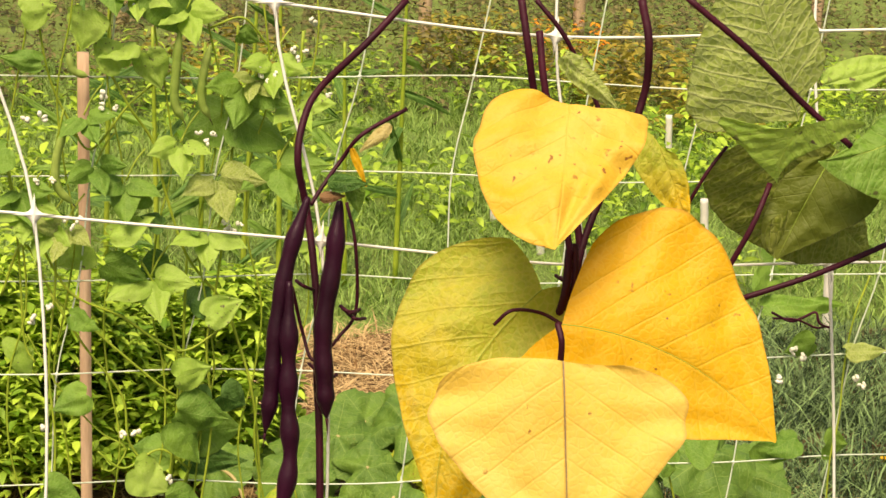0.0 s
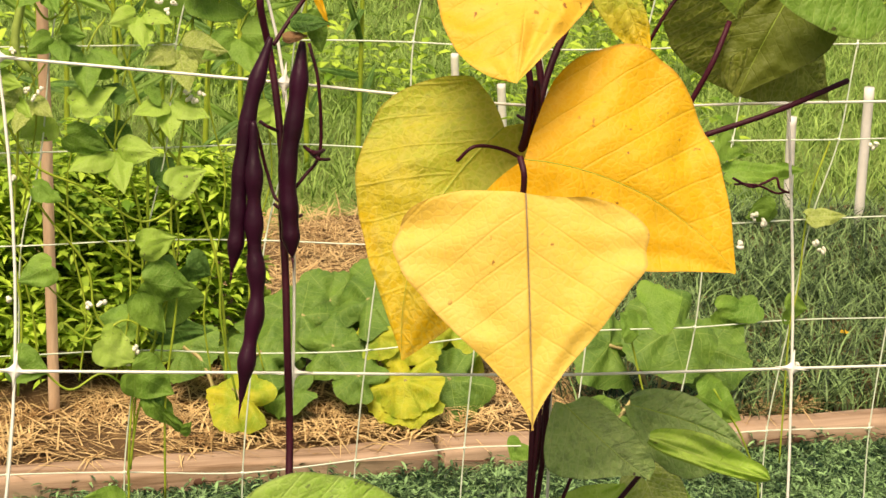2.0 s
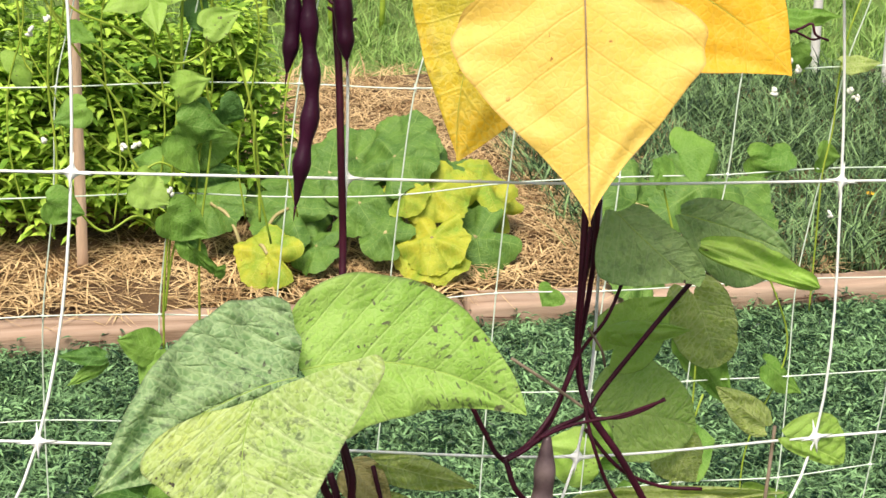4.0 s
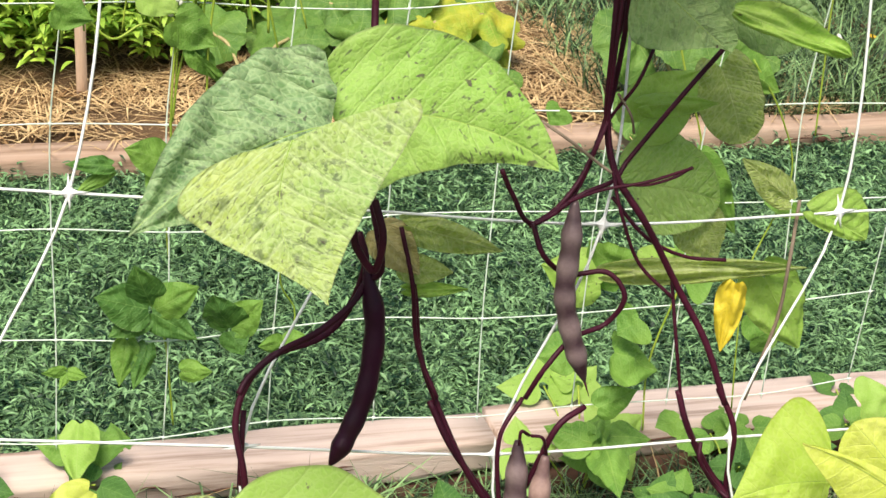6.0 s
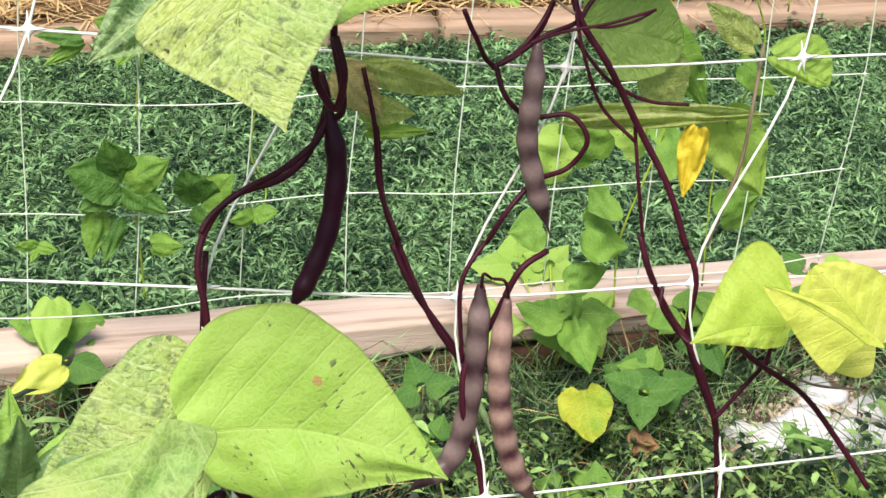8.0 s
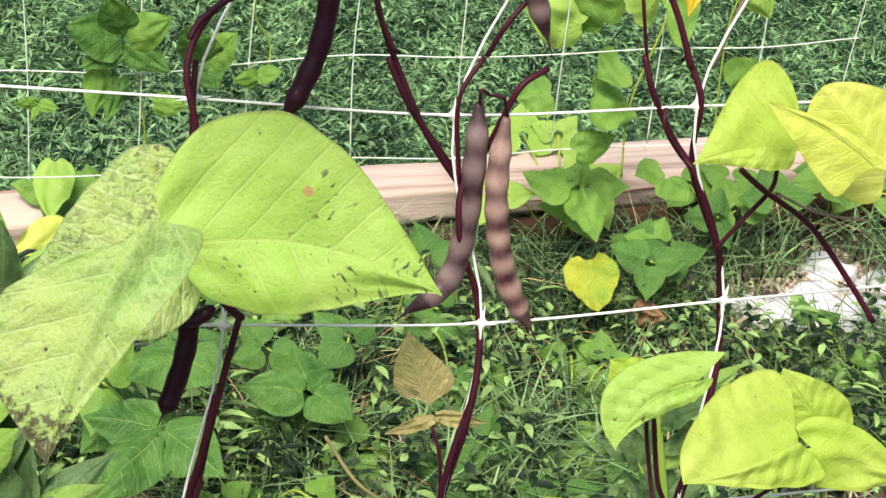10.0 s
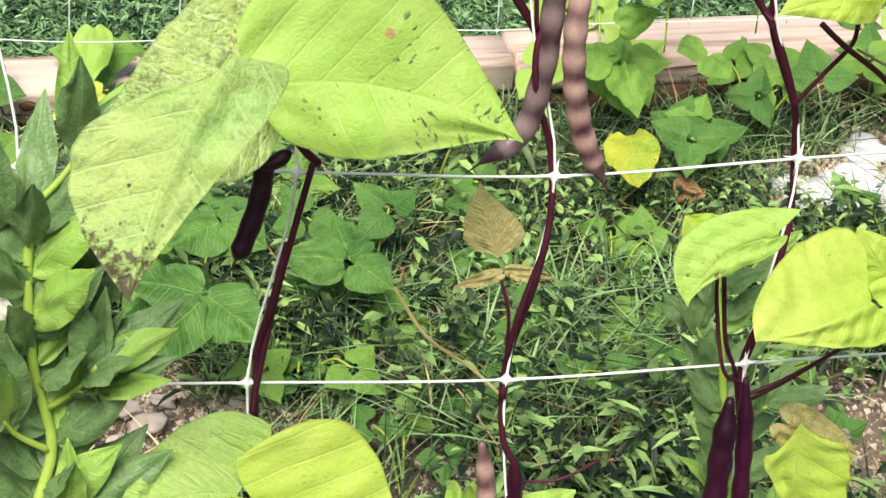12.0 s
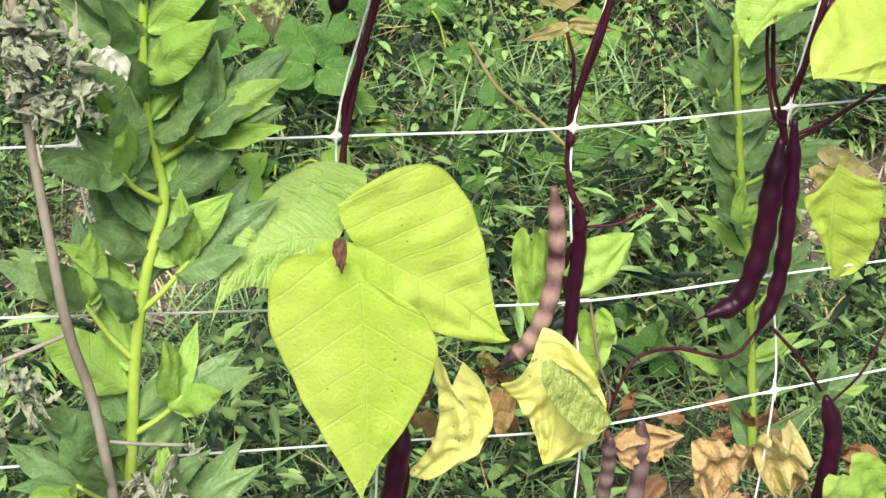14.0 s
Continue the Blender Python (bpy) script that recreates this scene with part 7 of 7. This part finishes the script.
# ---- leafy stalks and a dead stem beside the net ----
def leafy_stalk(points, nodes, label, step, size, seed):
    """An upright pale stalk; lance-shaped leaves wind up round it, and side shoots end in tufts of the same leaves."""
    e = thing("leafy_stalk", points[-1], label, "plant", "leafy stalks")
    rnd = random.Random(seed)
    part("stalk", tube(points, lambda t: 0.0026 + 0.0016 * t, 10, 12), PALE_STEM, e)

    def blade(owner, q, d, s, mat):
        leaf(owner, q, Vector(q) + d * s, s * rnd.uniform(0.30, 0.42), mat, rows=16, cols=5, notch=0.0, shape=(0.62, 1.05), fold=rnd.uniform(0.2, 0.5), droop=rnd.uniform(-0.05, 0.25), twist=rnd.uniform(-30, 30), face=Vector((-d.x * 0.6, -d.y * 0.6 - 0.7, 0.6)), ruffle=0.007, seed=rnd.randrange(9999))

    line = smooth_line(points, 6)
    gone, turn = 0.0, seed
    for k in range(1, len(line)):
        gone += (line[k] - line[k - 1]).length
        while gone > step:
            gone -= step
            turn += 2.4
            front = -math.sin(turn)
            t = k / len(line)
            if (front > 0.86 and t > 0.25) or (t > 0.55 and rnd.random() < 0.45):
                continue
            out = 0.75 + 0.25 * t
            d = Vector((math.cos(turn) * out, math.sin(turn) * out * 0.8, rnd.uniform(0.75, 1.25))).normalized()
            blade(e, line[k] + d * 0.003, d, size * rnd.uniform(0.75, 1.15) * (0.8 + 0.2 * t), rnd.choice((STALK_LEAF,) * 6 + (STALK_YOUNG,)))
    for c, q0 in enumerate(nodes):
        a = (0.3, 2.7, -0.5, 3.6)[c % 4] + rnd.uniform(-0.4, 0.4)
        d = Vector((math.cos(a), math.sin(a) * 0.6 - 0.15, 1.0)).normalized()
        end = Vector(q0) + d * size * rnd.uniform(0.5, 0.8) + Vector((0, 0, 0.006))
        shoot = part("side_shoot", tube([q0, Vector(q0) + d * size * 0.35, end], lambda t: 0.0021 - 0.0007 * t, 8, 4), PALE_STEM, e)
        for b in range(5):
            v = (d + Vector((math.cos(a + b * 2.4), math.sin(a + b * 2.4) * 0.8, 0.25)) * 0.75).normalized()
            blade(shoot, end - d * 0.006 * (b % 3), v, size * rnd.uniform(0.6, 0.95), rnd.choice((STALK_LEAF, STALK_LEAF, STALK_YOUNG)))
    return e


leafy_stalk([(-0.281, -0.133, 0.973), (-0.286, -0.143, 0.929), (-0.285, -0.155, 0.876), (-0.277, -0.166, 0.830), (-0.288, -0.176, 0.789), (-0.297, -0.188, 0.738), (-0.302, -0.203, 0.677), (-0.306, -0.216, 0.625), (-0.309, -0.236, 0.542)], [(-0.283, -0.135, 0.967), (-0.284, -0.144, 0.926), (-0.278, -0.161, 0.853), (-0.278, -0.167, 0.827), (-0.297, -0.184, 0.757), (-0.298, -0.191, 0.727), (-0.302, -0.203, 0.677), (-0.305, -0.216, 0.625), (-0.307, -0.226, 0.584)], "tall leafy stalk with grey-green lance-shaped leaves", 0.0050, 0.072, 131)
leafy_stalk([(0.220, 0.084, 0.732), (0.224, 0.078, 0.705), (0.238, 0.057, 0.617), (0.256, 0.034, 0.525), (0.269, 0.013, 0.438), (0.280, -0.010, 0.348)], [(0.223, 0.079, 0.709), (0.233, 0.064, 0.647), (0.240, 0.053, 0.602), (0.250, 0.041, 0.551), (0.262, 0.024, 0.482), (0.274, 0.002, 0.393), (0.313, -0.003, 0.373)], "leafy green stalk growing behind the net", 0.0065, 0.060, 132)
leafy_stalk([(-0.263, -0.118, 0.949), (-0.261, -0.124, 0.922), (-0.266, -0.133, 0.883), (-0.271, -0.143, 0.842), (-0.277, -0.157, 0.783)], [(-0.263, -0.124, 0.923), (-0.268, -0.135, 0.876), (-0.273, -0.146, 0.829)], "leafy stalk with broad grey-green leaves", 0.0055, 0.058, 133)
rnd = random.Random(161)
for k, q in enumerate([(-0.093, -0.146, 0.601), (-0.085, -0.143, 0.613), (-0.036, -0.144, 0.605), (-0.025, -0.148, 0.585), (0.063, -0.154, 0.551), (0.081, -0.153, 0.552), (0.101, -0.157, 0.534), (0.099, -0.163, 0.511), (0.128, -0.165, 0.500), (0.134, -0.158, 0.528), (0.151, -0.153, 0.544), (0.169, -0.161, 0.512), (0.182, -0.159, 0.519), (0.200, -0.165, 0.491), (0.206, -0.158, 0.520), (0.220, -0.165, 0.493), (0.139, -0.169, 0.483), (0.168, -0.169, 0.483), (0.267, -0.159, 0.509), (0.285, -0.165, 0.485), (0.260, -0.164, 0.490), (-0.050, -0.137, 0.633), (-0.046, -0.139, 0.626), (0.069, -0.145, 0.587), (0.112, -0.150, 0.561), (0.149, -0.149, 0.564), (0.174, -0.152, 0.547)]):
    d = Vector((rnd.uniform(-1, 1), rnd.uniform(-0.5, 0.3), rnd.uniform(-1.2, 0.5))).normalized()
    s = rnd.uniform(0.018, 0.042)
    leaf(MAIN if q[0] < 0.5 else RIGHT, q, Vector(q) + d * s, s * rnd.uniform(0.4, 0.8), rnd.choice((BROWN, BROWN, DULL, DRY_TAN, BROWN)), "curled dry leaf", name="dry_leaf", rows=10, cols=4, fold=rnd.uniform(0.1, 0.9), droop=rnd.uniform(-0.5, 0.7), twist=rnd.uniform(-60, 60), notch=0.08, ruffle=0.03)

BLOOM = thing("white_blossom", (-0.306, -0.157, 0.917), "white pea-like blossom on the leafy stalk", "flower")
leaf(BLOOM, (-0.310, -0.154, 0.929), (-0.304, -0.162, 0.894), 0.016, FLOWER_WHITE, rows=10, cols=4, fold=0.5, notch=0.0, name="petal")
leaf(BLOOM, (-0.309, -0.154, 0.927), (-0.291, -0.159, 0.904), 0.014, FLOWER_WHITE, rows=10, cols=4, fold=0.4, notch=0.0, name="petal")
leaf(BLOOM, (-0.308, -0.159, 0.927), (-0.313, -0.159, 0.908), 0.011, FLOWER_WHITE, rows=10, cols=4, fold=0.4, notch=0.0, name="petal")
DEAD = thing("dead_stem", (-0.321, -0.246, 0.667), "dead grey-brown stem with withered curled leaves", "plant")
stem(DEAD, [(-0.360, -0.172, 0.986), (-0.358, -0.181, 0.947), (-0.356, -0.193, 0.896), (-0.349, -0.206, 0.839), (-0.341, -0.219, 0.782), (-0.331, -0.230, 0.733), (-0.322, -0.245, 0.671), (-0.318, -0.257, 0.622)], 0.0036, GREY_STEM, 0.005)
stem(DEAD, [(-0.352, -0.193, 0.896), (-0.349, -0.196, 0.882), (-0.343, -0.195, 0.885)], 0.0014, GREY_STEM)
stem(DEAD, [(-0.340, -0.219, 0.780), (-0.360, -0.221, 0.775), (-0.380, -0.223, 0.767)], 0.0018, GREY_STEM)
stem(DEAD, [(-0.322, -0.237, 0.706), (-0.302, -0.237, 0.702), (-0.276, -0.238, 0.693)], 0.0016, GREY_STEM)
WITHERED = leaf_material("leaf_withered", (0.20, 0.24, 0.14), (0.38, 0.42, 0.29), (0.48, 0.50, 0.38), (0.08, 0.07, 0.04), 0.5, mottle=0.5, veins=0.5, glow=0.12)
rnd = random.Random(141)
for q, n, r in (((-0.343, -0.183, 0.937), 80, 0.022), ((-0.360, -0.178, 0.959), 46, 0.02), ((-0.371, -0.219, 0.744), 26, 0.02), ((-0.288, -0.234, 0.672), 22, 0.02), ((-0.347, -0.188, 0.917), 9, 0.010)):
    for k in range(n):
        a = Vector(q) + Vector((rnd.uniform(-1, 1), rnd.uniform(-0.6, 0.6), rnd.uniform(-1, 1))) * r
        d = Vector((rnd.uniform(-1, 1), rnd.uniform(-0.7, 0.7), rnd.uniform(-1.2, 0.4))).normalized()
        s = rnd.uniform(0.007, 0.018)
        leaf(DEAD, a, a + d * s, s * rnd.uniform(0.22, 0.45), WITHERED, rows=12, cols=3, fold=rnd.uniform(0.5, 1.4), droop=rnd.uniform(-1.3, 1.3), notch=0.05, ruffle=0.05, twist=rnd.uniform(-80, 80), name="withered_leaf")
